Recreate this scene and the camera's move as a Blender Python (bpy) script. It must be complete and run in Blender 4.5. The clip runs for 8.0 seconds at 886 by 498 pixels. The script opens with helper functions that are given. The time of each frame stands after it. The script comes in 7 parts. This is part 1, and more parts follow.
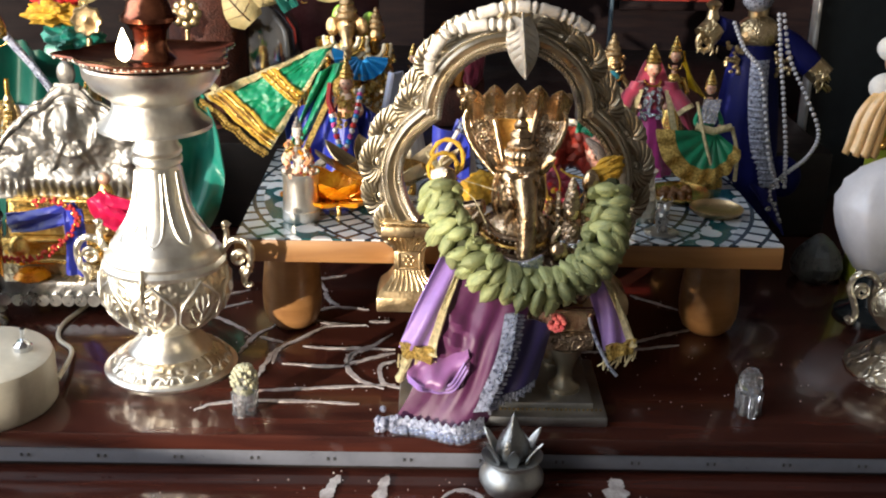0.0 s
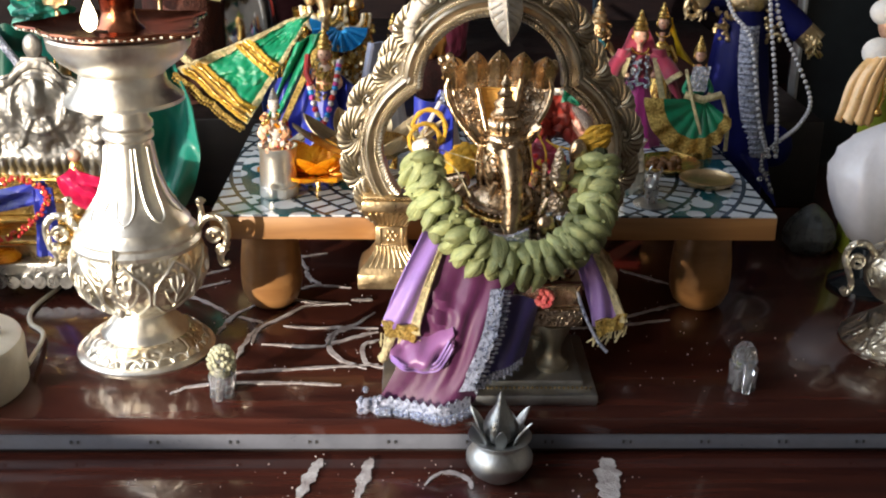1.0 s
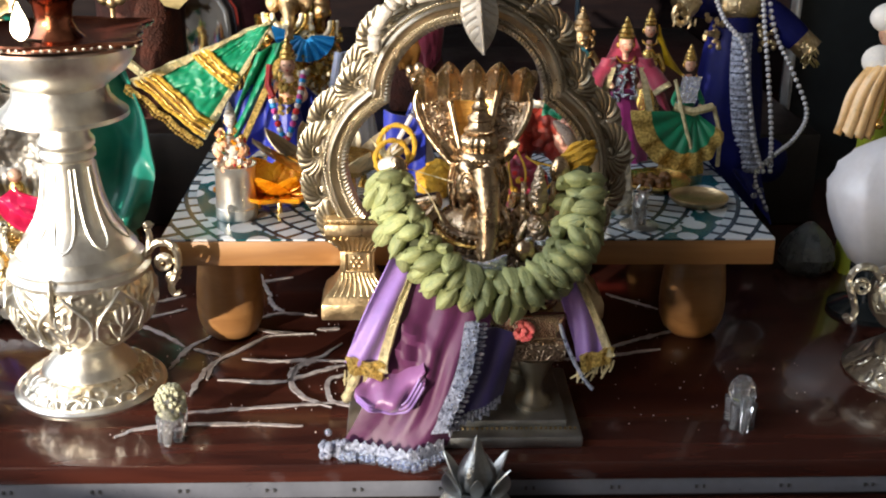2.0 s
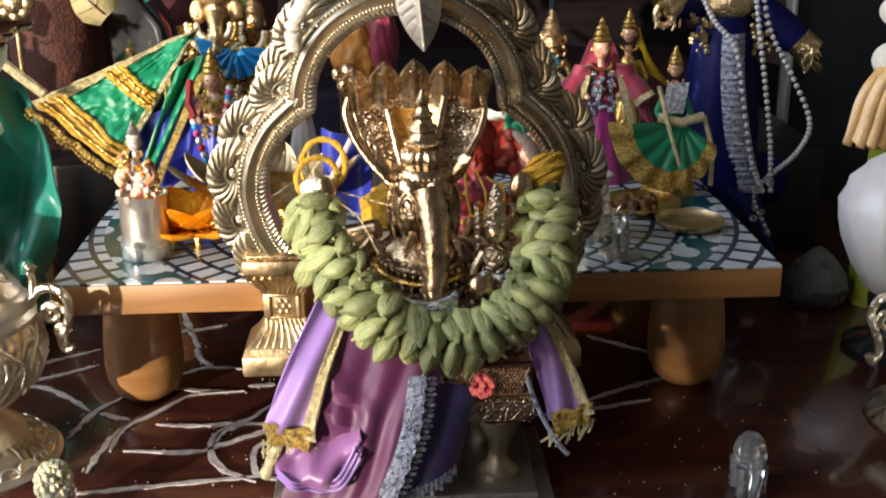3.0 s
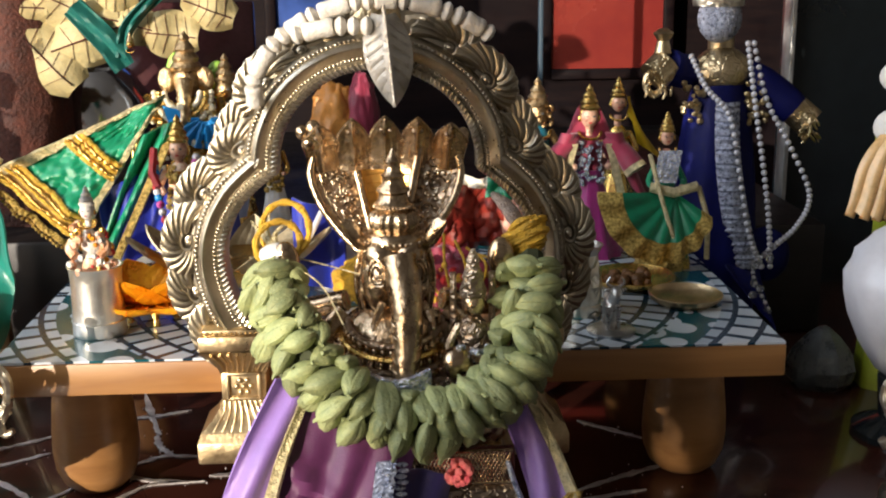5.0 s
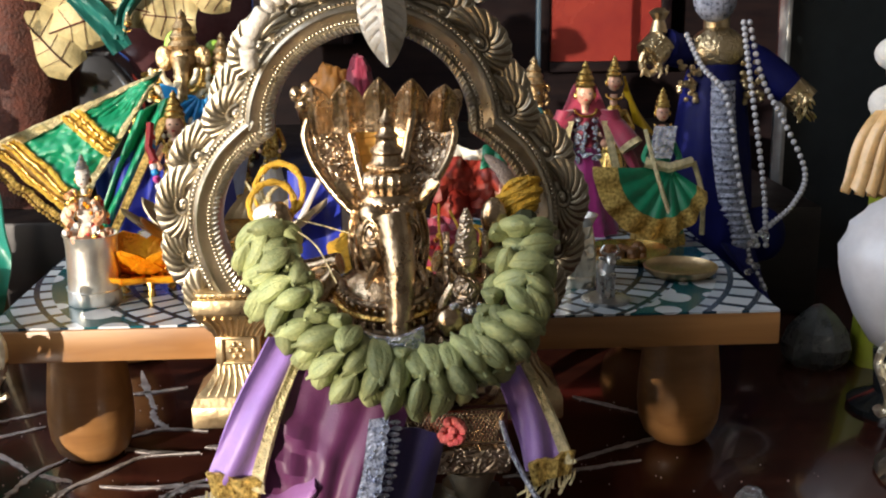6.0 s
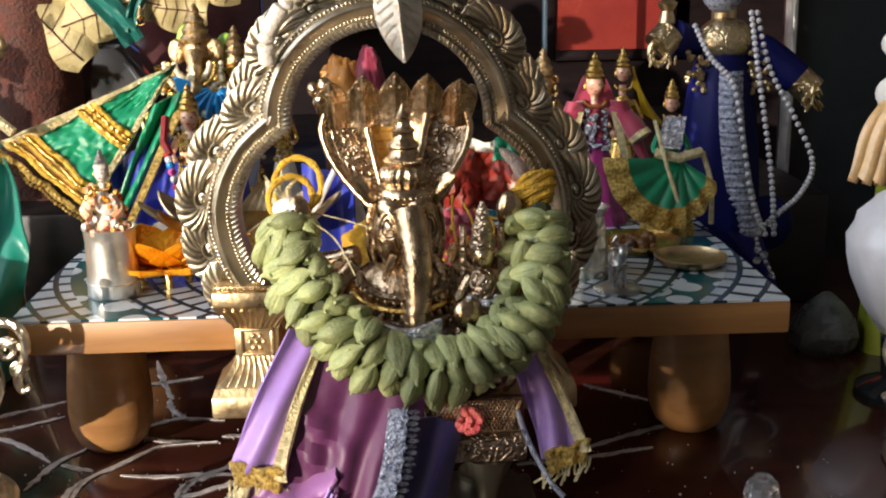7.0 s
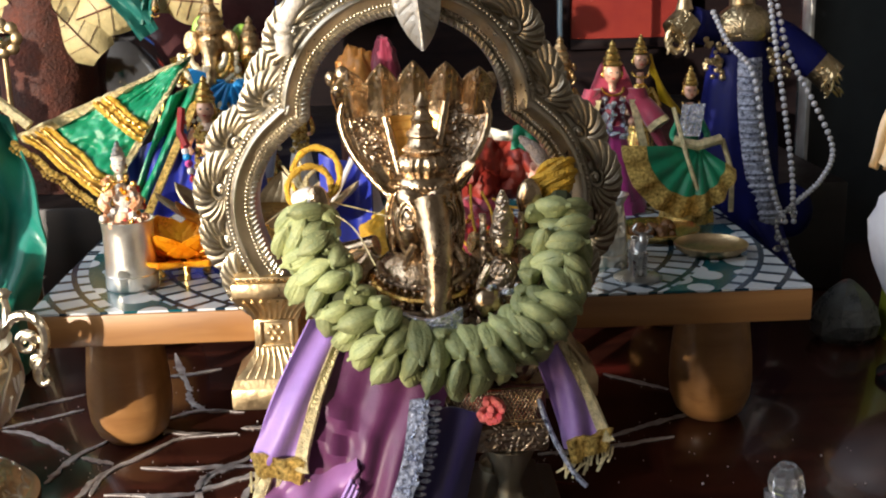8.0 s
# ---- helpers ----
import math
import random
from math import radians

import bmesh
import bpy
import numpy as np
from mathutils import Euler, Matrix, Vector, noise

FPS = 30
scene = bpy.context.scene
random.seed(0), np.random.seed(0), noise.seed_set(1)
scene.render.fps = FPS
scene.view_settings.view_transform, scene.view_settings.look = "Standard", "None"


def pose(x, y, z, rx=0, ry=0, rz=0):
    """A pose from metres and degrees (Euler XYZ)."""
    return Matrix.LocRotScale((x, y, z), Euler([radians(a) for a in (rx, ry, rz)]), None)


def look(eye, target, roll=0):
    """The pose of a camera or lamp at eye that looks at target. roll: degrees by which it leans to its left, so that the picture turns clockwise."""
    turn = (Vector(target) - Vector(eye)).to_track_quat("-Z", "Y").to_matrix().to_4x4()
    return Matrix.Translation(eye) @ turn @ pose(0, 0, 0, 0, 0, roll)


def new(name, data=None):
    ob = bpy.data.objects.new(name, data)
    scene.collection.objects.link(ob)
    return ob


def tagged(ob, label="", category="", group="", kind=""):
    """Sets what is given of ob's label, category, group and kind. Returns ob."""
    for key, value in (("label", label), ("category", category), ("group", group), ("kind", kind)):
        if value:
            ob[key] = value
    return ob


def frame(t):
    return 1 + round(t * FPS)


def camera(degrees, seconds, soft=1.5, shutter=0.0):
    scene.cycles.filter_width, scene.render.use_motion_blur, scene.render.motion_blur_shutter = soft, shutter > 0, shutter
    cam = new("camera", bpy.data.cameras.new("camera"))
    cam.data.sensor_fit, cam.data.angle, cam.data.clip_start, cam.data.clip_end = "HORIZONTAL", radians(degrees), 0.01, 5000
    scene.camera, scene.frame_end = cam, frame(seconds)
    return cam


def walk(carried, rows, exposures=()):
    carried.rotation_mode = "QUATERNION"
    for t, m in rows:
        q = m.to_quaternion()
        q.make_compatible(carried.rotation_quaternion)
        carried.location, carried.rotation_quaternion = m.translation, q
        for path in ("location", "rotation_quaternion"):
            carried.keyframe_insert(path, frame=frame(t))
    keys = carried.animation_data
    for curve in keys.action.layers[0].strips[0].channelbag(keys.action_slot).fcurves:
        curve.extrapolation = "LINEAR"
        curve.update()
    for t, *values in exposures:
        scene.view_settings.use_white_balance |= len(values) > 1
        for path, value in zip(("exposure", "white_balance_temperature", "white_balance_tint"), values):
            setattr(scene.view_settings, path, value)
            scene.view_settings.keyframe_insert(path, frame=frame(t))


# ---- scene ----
cam = camera(42.2, 8.0, soft=2.0)
PATH = [
    (0, (0.084, 0.119, 0.376), (0.109, 1.993, -0.324), 1.2),
    (0.5, (0.087, 0.129, 0.372), (0.126, 1.992, -0.353), 0.9),
    (1, (0.087, 0.143, 0.364), (0.135, 2.003, -0.37), 0.7),
    (2.3, (0.107, 0.236, 0.343), (0.193, 2.107, -0.358), 0.4),
    (2.5, (0.115, 0.259, 0.335), (0.199, 2.139, -0.341), -0.2),
    (3, (0.128, 0.314, 0.308), (0.215, 2.202, -0.345), -0.6),
    (3.5, (0.135, 0.359, 0.28), (0.237, 2.256, -0.347), -0.7),
    (4, (0.141, 0.372, 0.275), (0.226, 2.286, -0.299), -1.2),
    (4.5, (0.144, 0.363, 0.282), (0.238, 2.29, -0.245), -1.4),
    (4.7, (0.14, 0.359, 0.286), (0.237, 2.289, -0.229), -1.0),
    (5.8, (0.14, 0.349, 0.265), (0.239, 2.292, -0.2), -0.4),
    (6, (0.143, 0.348, 0.262), (0.239, 2.288, -0.215), -0.6),
    (6.5, (0.144, 0.345, 0.262), (0.236, 2.282, -0.23), -1.1),
    (7, (0.136, 0.341, 0.267), (0.229, 2.275, -0.234), -0.9),
    (7.5, (0.134, 0.342, 0.265), (0.221, 2.276, -0.239), -1.1),
    (8, (0.133, 0.344, 0.265), (0.203, 2.276, -0.249), -1.5),
]
walk(cam, [(t, look(eye, target, roll)) for t, eye, target, roll in PATH], exposures=[(0, 1.05), (8, 1.05)])

# ---- world, sun, window light ----
SUN_AZ, SUN_EL = radians(52), radians(7)
SUN_DIR = Vector((-math.cos(SUN_AZ) * math.cos(SUN_EL), -math.sin(SUN_AZ) * math.cos(SUN_EL), math.sin(SUN_EL)))
world = bpy.data.worlds.new("sky")
scene.world = world
world.use_nodes = True
wn = world.node_tree.nodes
sky = wn.new("ShaderNodeTexSky")
sky.sky_type, sky.sun_disc = "NISHITA", False
sky.sun_elevation, sky.sun_rotation = SUN_EL, math.atan2(SUN_DIR.x, SUN_DIR.y)
world.node_tree.links.new(sky.outputs[0], wn["Background"].inputs[0])
wn["Background"].inputs[1].default_value = 0.12
sun = new("sun", bpy.data.lights.new("sun", "SUN"))
sun.data.energy, sun.data.angle, sun.data.color = 2.85, radians(0.6), (1.0, 0.88, 0.74)
sun.matrix_world = look(SUN_DIR * 6, (0, 0, 0))
WIN_Y0, WIN_Y1, WIN_Z0, WIN_Z1, WALL_X = -0.79, 1.4, 0.160, 1.55, -0.95
skylight = new("window_light", bpy.data.lights.new("window_light", "AREA"))
skylight.data.shape, skylight.data.size, skylight.data.size_y = "RECTANGLE", 1.95, 1.35
skylight.data.energy, skylight.data.color = 16.4, (0.85, 0.90, 1.0)
skylight.matrix_world = look((WALL_X - 0.075, 0.36, 0.82), (0.2, 0.36, 0.6))


# ---- materials ----
def mat(name, color, rough=0.5, metal=0.0, var=0.18, scale=60.0, bump=0.0, bscale=None, sheen=0.0, coat=0.0, second=None, spec=0.5, wear=None):
    """A surface with mottling at two scales and fine relief. second: colour of the blotches; wear: roughness spread."""
    m = bpy.data.materials.new(name)
    m.use_nodes = True
    n, l = m.node_tree.nodes, m.node_tree.links
    b = n["Principled BSDF"]
    co = n.new("ShaderNodeTexCoord")
    big, small = n.new("ShaderNodeTexNoise"), n.new("ShaderNodeTexNoise")
    big.inputs["Scale"].default_value, small.inputs["Scale"].default_value = scale, scale * 7
    big.inputs["Detail"].default_value, small.inputs["Detail"].default_value = 4, 3
    for t in (big, small):
        l.new(co.outputs["Object"], t.inputs["Vector"])
    addn = n.new("ShaderNodeMath")
    addn.operation = "MULTIPLY_ADD"
    addn.inputs[1].default_value = 0.4
    l.new(small.outputs["Fac"], addn.inputs[0])
    l.new(big.outputs["Fac"], addn.inputs[2])
    ramp = n.new("ShaderNodeValToRGB")
    c = Vector(color)
    lo = Vector(second) if second else c * (1 - var)
    hi = c * (1 + var * 0.6)
    ramp.color_ramp.elements[0].position, ramp.color_ramp.elements[1].position = 0.5, 0.95
    ramp.color_ramp.elements[0].color = (*lo, 1)
    ramp.color_ramp.elements[1].color = (*[min(1, x) for x in hi], 1)
    l.new(addn.outputs[0], ramp.inputs[0])
    l.new(ramp.outputs[0], b.inputs["Base Color"])
    w = 0.25 * rough if wear is None else wear
    mr = n.new("ShaderNodeMapRange")
    mr.inputs["From Min"].default_value, mr.inputs["From Max"].default_value = 0.45, 0.95
    mr.inputs["To Min"].default_value, mr.inputs["To Max"].default_value = max(0.02, rough - w), min(1, rough + w)
    l.new(addn.outputs[0], mr.inputs["Value"])
    l.new(mr.outputs[0], b.inputs["Roughness"])
    b.inputs["Metallic"].default_value = metal
    b.inputs["Specular IOR Level"].default_value = spec
    b.inputs["Sheen Weight"].default_value = sheen
    b.inputs["Coat Weight"].default_value = coat
    if bump:
        bt = n.new("ShaderNodeTexNoise")
        bt.inputs["Scale"].default_value, bt.inputs["Detail"].default_value = bscale or scale * 12, 4
        l.new(co.outputs["Object"], bt.inputs["Vector"])
        bn = n.new("ShaderNodeBump")
        bn.inputs["Strength"].default_value, bn.inputs["Distance"].default_value = bump, 0.002
        l.new(bt.outputs["Fac"], bn.inputs["Height"])
        l.new(bn.outputs[0], b.inputs["Normal"])
    return m


def embossed(name, color, rough, scale, depth, second=None):
    """Chased metal: a vine-like relief from warped waves and cells."""
    m = mat(name, color, rough, 1.0, 0.25, 40, second=second)
    n, l = m.node_tree.nodes, m.node_tree.links
    co = n.new("ShaderNodeTexCoord")
    nz = n.new("ShaderNodeTexNoise")
    nz.inputs["Scale"].default_value = scale * 0.6
    l.new(co.outputs["Object"], nz.inputs["Vector"])
    mix = n.new("ShaderNodeVectorMath")
    mix.operation = "MULTIPLY_ADD"
    mix.inputs[1].default_value = (0.02, 0.02, 0.02)
    l.new(nz.outputs["Color"], mix.inputs[0])
    l.new(co.outputs["Object"], mix.inputs[2])
    vo = n.new("ShaderNodeTexVoronoi")
    vo.feature = "SMOOTH_F1"
    vo.inputs["Scale"].default_value = scale
    l.new(mix.outputs[0], vo.inputs["Vector"])
    sn = n.new("ShaderNodeMath")
    sn.operation = "SINE"
    mu = n.new("ShaderNodeMath")
    mu.operation = "MULTIPLY"
    mu.inputs[1].default_value = 16
    l.new(vo.outputs["Distance"], mu.inputs[0])
    l.new(mu.outputs[0], sn.inputs[0])
    bn = n.new("ShaderNodeBump")
    bn.inputs["Strength"].default_value, bn.inputs["Distance"].default_value = 0.8, depth
    l.new(sn.outputs[0], bn.inputs["Height"])
    l.new(bn.outputs[0], n["Principled BSDF"].inputs["Normal"])
    return m


def wood(name, dark, light, rough, coat, scale=14.0):
    m = mat(name, light, rough, 0.0, 0.2, 30, second=dark, coat=coat)
    n, l = m.node_tree.nodes, m.node_tree.links
    co = n.new("ShaderNodeTexCoord")
    mp = n.new("ShaderNodeMapping")
    mp.inputs["Scale"].default_value = (1.0, 9.0, 9.0)
    l.new(co.outputs["Object"], mp.inputs["Vector"])
    nz = n.new("ShaderNodeTexNoise")
    nz.inputs["Scale"].default_value, nz.inputs["Detail"].default_value, nz.inputs["Distortion"].default_value = scale, 8, 0.6
    l.new(mp.outputs[0], nz.inputs["Vector"])
    rp = n.new("ShaderNodeValToRGB")
    rp.color_ramp.elements[0].position, rp.color_ramp.elements[1].position = 0.35, 0.7
    rp.color_ramp.elements[0].color, rp.color_ramp.elements[1].color = (*dark, 1), (*light, 1)
    l.new(nz.outputs["Fac"], rp.inputs[0])
    l.new(rp.outputs[0], n["Principled BSDF"].inputs["Base Color"])
    return m


def glassy(name, color, rough=0.03, ior=1.5):
    m = bpy.data.materials.new(name)
    m.use_nodes = True
    b = m.node_tree.nodes["Principled BSDF"]
    b.inputs["Base Color"].default_value = (*color, 1)
    b.inputs["Transmission Weight"].default_value, b.inputs["Roughness"].default_value, b.inputs["IOR"].default_value = 1.0, rough, ior
    return m


def glow(name, color, strength):
    m = bpy.data.materials.new(name)
    m.use_nodes = True
    b = m.node_tree.nodes["Principled BSDF"]
    b.inputs["Base Color"].default_value = (*color, 1)
    b.inputs["Emission Color"].default_value, b.inputs["Emission Strength"].default_value = (*color, 1), strength
    return m


def printed(name):
    """Laminated batik print: rings of pale cells on dark teal, about the middle of the low table."""
    m = mat(name, (0.7, 0.72, 0.74), 0.2, 0, 0.1, 40, spec=0.6)
    n, l = m.node_tree.nodes, m.node_tree.links
    co = n.new("ShaderNodeTexCoord")
    sp = n.new("ShaderNodeSeparateXYZ")
    l.new(co.outputs["Object"], sp.inputs[0])

    def op(kind, a, b=None):
        q = n.new("ShaderNodeMath")
        q.operation = kind
        for i, v in enumerate((a, b)):
            if v is None:
                continue
            if isinstance(v, (int, float)):
                q.inputs[i].default_value = v
            else:
                l.new(v, q.inputs[i])
        return q.outputs[0]

    x, y = sp.outputs[0], op("ADD", sp.outputs[1], 0.0)
    r = op("SQRT", op("ADD", op("MULTIPLY", x, x), op("MULTIPLY", y, y)))
    ang = op("ARCTAN2", y, x)
    cb = n.new("ShaderNodeCombineXYZ")
    l.new(op("MULTIPLY", ang, 3.6), cb.inputs[0])
    l.new(op("MULTIPLY", r, 26.0), cb.inputs[1])
    br = n.new("ShaderNodeTexBrick")
    br.inputs["Scale"].default_value, br.inputs["Mortar Size"].default_value, br.inputs["Mortar Smooth"].default_value = 1.15, 0.05, 0.05
    br.inputs["Brick Width"].default_value, br.inputs["Row Height"].default_value = 0.35, 0.5
    br.inputs["Color1"].default_value, br.inputs["Color2"].default_value = (0.68, 0.72, 0.76, 1), (0.42, 0.5, 0.56, 1)
    br.inputs["Mortar"].default_value = (0.01, 0.035, 0.06, 1)
    l.new(cb.outputs[0], br.inputs["Vector"])
    vo = n.new("ShaderNodeTexVoronoi")
    vo.inputs["Scale"].default_value = 48
    l.new(co.outputs["Object"], vo.inputs["Vector"])
    gt = op("GREATER_THAN", op("SINE", op("MULTIPLY", r, 95.0)), -0.5)
    cell = op("LESS_THAN", vo.outputs["Distance"], 0.46)
    mixc = n.new("ShaderNodeMix")
    mixc.data_type = "RGBA"
    mixc.inputs[6].default_value, mixc.inputs[7].default_value = (0.005, 0.09, 0.11, 1), (0.66, 0.71, 0.75, 1)
    l.new(cell, mixc.inputs[0])
    mixd = n.new("ShaderNodeMix")
    mixd.data_type = "RGBA"
    l.new(gt, mixd.inputs[0])
    l.new(mixc.outputs[2], mixd.inputs[6])
    l.new(br.outputs["Color"], mixd.inputs[7])
    l.new(mixd.outputs[2], n["Principled BSDF"].inputs["Base Color"])
    return m


MAHOG = wood("dark_polished_mahogany", (0.032, 0.010, 0.008), (0.072, 0.020, 0.013), 0.17, 0.35, 10)
# near-black copy of the mahogany: shade on riser and rear put into colour
MAHOG_SHADED = wood("shaded_mahogany", (0.006, 0.004, 0.004), (0.014, 0.008, 0.007), 0.5, 0.0)
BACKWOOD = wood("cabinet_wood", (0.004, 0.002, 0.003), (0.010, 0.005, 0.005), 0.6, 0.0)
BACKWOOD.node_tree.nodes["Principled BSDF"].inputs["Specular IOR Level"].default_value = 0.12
OAK = wood("varnished_beech", (0.27, 0.125, 0.042), (0.43, 0.22, 0.078), 0.38, 0.15, 8)
PRINT = printed("laminated_print")
WALL = mat("beige_wall_paint", (0.40, 0.35, 0.29), 0.8, 0, 0.08, 3, 0.05, 90)
FLOORM = wood("room_floor", (0.10, 0.06, 0.035), (0.2, 0.12, 0.07), 0.4, 0.1, 3)
SILVER = mat("polished_silver", (0.95, 0.92, 0.84), 0.39, 1, 0.12, 50, 0.06, 300)
SILVER_E = embossed("chased_silver", (0.88, 0.83, 0.71), 0.34, 95, 0.0005, second=(0.66, 0.58, 0.44))
SILVER_OLD = mat("dull_silver", (0.62, 0.62, 0.60), 0.3, 1, 0.3, 60, 0.15, 400)
PLAQUE = mat("pressed_silver_sheet", (0.27, 0.265, 0.25), 0.46, 1, 0.2, 60, 0.15, 500, second=(0.20, 0.195, 0.18))
PEWTER = mat("brushed_pewter", (0.50, 0.51, 0.50), 0.42, 1, 0.2, 60, 0.1, 500)
BRASS = mat("antique_brass", (0.66, 0.51, 0.30), 0.36, 1, 0.3, 70, 0.15, 350, second=(0.46, 0.35, 0.2))
BRASS_E = embossed("chased_brass", (0.70, 0.57, 0.36), 0.34, 170, 0.0003, second=(0.5, 0.38, 0.2))
BRONZE = mat("polished_bronze", (0.58, 0.45, 0.30), 0.24, 1, 0.3, 90, 0.42, 210, second=(0.34, 0.24, 0.15))
BRONZE_E = embossed("chased_bronze", (0.58, 0.48, 0.36), 0.33, 190, 0.0007, second=(0.30, 0.22, 0.16))
ARCH = mat("silvered_brass", (0.49, 0.45, 0.37), 0.33, 1, 0.3, 60, 0.06, 900, second=(0.40, 0.35, 0.26))
GILT_PALE = mat("pale_gilt", (0.62, 0.48, 0.28), 0.34, 1, 0.4, 200, 0.5, 600, second=(0.35, 0.22, 0.1))
# darker brass for the seat legs and the plates behind the fans' raised ribs
ARCH_DARK = mat("darker_brass", (0.29, 0.255, 0.195), 0.42, 1, 0.3, 60, 0.1, 700, second=(0.26, 0.22, 0.15))
COPPER = mat("copper", (0.45, 0.17, 0.09), 0.22, 1, 0.35, 50, 0.1, 300, second=(0.18, 0.06, 0.04))
GOLD = mat("bright_gold", (0.90, 0.62, 0.22), 0.22, 1, 0.3, 120, 0.4, 500, second=(0.6, 0.34, 0.08))
GOLD_TRIM = mat("gold_braid", (0.80, 0.57, 0.18), 0.35, 0.8, 0.5, 500, 1.0, 1500, second=(0.22, 0.12, 0.02))
GOLD_PALE = mat("pale_gold_lace", (0.72, 0.62, 0.36), 0.4, 0.7, 0.4, 300, 1.0, 900)
SILVER_LACE = mat("silver_lace", (0.55, 0.58, 0.68), 0.3, 0.6, 0.5, 400, 1.0, 900, second=(0.2, 0.22, 0.32))
PURPLE = mat("plum_silk", (0.095, 0.017, 0.072), 0.46, 0, 0.25, 40, 0.15, 1500, sheen=0.08)
LILAC = mat("lilac_silk", (0.29, 0.165, 0.46), 0.45, 0, 0.2, 40, 0.15, 1500, sheen=0.2)
PLUM_SHADED = mat("shaded_plum_silk", (0.03, 0.02, 0.12), 0.45, 0, 0.2, 40, 0.15, 1500, sheen=0.3)
GREEN = mat("emerald_satin", (0.0, 0.22, 0.10), 0.36, 0, 0.3, 40, 0.15, 1200, sheen=0.08)
TEAL = mat("teal_satin", (0.005, 0.22, 0.16), 0.35, 0, 0.2, 30, 0.1, 1200, sheen=0.3)
BLUE = mat("royal_blue_satin", (0.010, 0.024, 0.33), 0.35, 0, 0.25, 40, 0.15, 1200, sheen=0.3)
SKYBLUE = mat("bright_blue_ribbon", (0.01, 0.25, 0.62), 0.4, 0, 0.2, 40, 0.1, 1200)
DEEPBLUE = mat("deep_blue_velvet", (0.003, 0.005, 0.085), 0.6, 0, 0.3, 40, 0.2, 900, spec=0.2)
MAGENTA = mat("magenta_silk", (0.46, 0.03, 0.25), 0.45, 0, 0.25, 60, 0.2, 1200, sheen=0.4)
CRIMSON = mat("crimson_velvet", (0.26, 0.012, 0.045), 0.6, 0, 0.3, 60, 0.2, 1200, sheen=0.4)
DARKRED = mat("dark_red_silk", (0.26, 0.018, 0.014), 0.5, 0, 0.35, 60, 0.2, 1200, second=(0.16, 0.02, 0.008))
RED = mat("red_cloth", (0.5, 0.02, 0.02), 0.5, 0, 0.25, 60, 0.2, 1200)
YELLOW = mat("turmeric_yarn", (0.62, 0.36, 0.03), 0.8, 0, 0.35, 150, 0.8, 700)
ORANGE = mat("orange_enamel", (0.92, 0.42, 0.015), 0.3, 0.3, 0.3, 90, 0.2, 400, second=(0.72, 0.18, 0.0))
WHITE = mat("white_paste", (0.78, 0.76, 0.72), 0.7, 0, 0.12, 90, 0.3, 500)
BONE = mat("carved_white_wood", (0.66, 0.62, 0.55), 0.55, 0, 0.2, 90, 0.4, 600)
PEARL = mat("pearl", (0.52, 0.51, 0.54), 0.22, 0, 0.1, 60, coat=0.6)
SHELL = mat("white_shell", (0.66, 0.66, 0.70), 0.32, 0, 0.12, 25, 0.2, 60, coat=0.3)
CREAM = mat("cream_plastic", (0.62, 0.58, 0.47), 0.4, 0, 0.15, 30, 0.1, 200)
LEAFCREAM = mat("dried_leaf_cream", (0.50, 0.42, 0.21), 0.65, 0, 0.25, 25, 0.5, 200)
POD = mat("green_cardamom", (0.33, 0.345, 0.15), 0.6, 0, 0.25, 110, 0.35, 900, second=(0.185, 0.22, 0.095))
FLOUR = mat("rice_flour", (0.62, 0.59, 0.57), 0.85, 0, 0.3, 120, 0.8, 600, second=(0.34, 0.28, 0.27))
STRIPM = mat("led_strip_sleeve", (0.15, 0.16, 0.19), 0.35, 0, 0.15, 40, coat=0.3)
CHIP = mat("led_chip", (0.05, 0.05, 0.05), 0.5)
CRYSTAL = glassy("frosted_crystal", (0.90, 0.92, 0.95), 0.09)
CRYSTAL.node_tree.nodes["Principled BSDF"].inputs["Transmission Weight"].default_value = 0.92
GEM = mat("sparkling_stones", (0.75, 0.78, 0.9), 0.08, 0.9, 0.5, 500, 1.0, 700, second=(0.25, 0.3, 0.5))
SKIN = mat("gilt_painted_face", (0.70, 0.47, 0.33), 0.32, 0.25, 0.3, 160, 0.3, 500, second=(0.42, 0.20, 0.14))
BROWNRED = mat("maroon_carpet", (0.095, 0.030, 0.020), 0.9, 0, 0.5, 90, 0.8, 400)
DARKGLASS = mat("smoked_glass", (0.014, 0.019, 0.022), 0.10, 0, 0.3, 10, spec=0.5)
CHROME = mat("chrome", (0.7, 0.72, 0.75), 0.12, 1, 0.1, 30)
POSTER_RED = mat("red_print", (0.17, 0.024, 0.016), 0.25, 0, 0.5, 12, second=(0.16, 0.02, 0.018))
POSTER_BLUE = mat("blue_print", (0.02, 0.06, 0.25), 0.35, 0, 0.5, 12)
FLAME = glow("flame", (1.0, 0.84, 0.55), 9.0)
LEAFPRESS = mat("pressed_pale_metal", (0.50, 0.48, 0.44), 0.42, 0.7, 0.2, 120, 0.3, 500)
PODCORE = mat("pod_gap_shade", (0.06, 0.07, 0.03), 0.9)
PODVAR = POD.node_tree
_oi = PODVAR.nodes.new("ShaderNodeObjectInfo")
_hs = PODVAR.nodes.new("ShaderNodeHueSaturation")
_mr = PODVAR.nodes.new("ShaderNodeMapRange")
_mr.inputs["To Min"].default_value, _mr.inputs["To Max"].default_value = 0.65, 1.35
_src = PODVAR.nodes["Principled BSDF"].inputs["Base Color"].links[0].from_socket
PODVAR.links.new(_oi.outputs["Random"], _mr.inputs["Value"])
PODVAR.links.new(_mr.outputs[0], _hs.inputs["Value"])
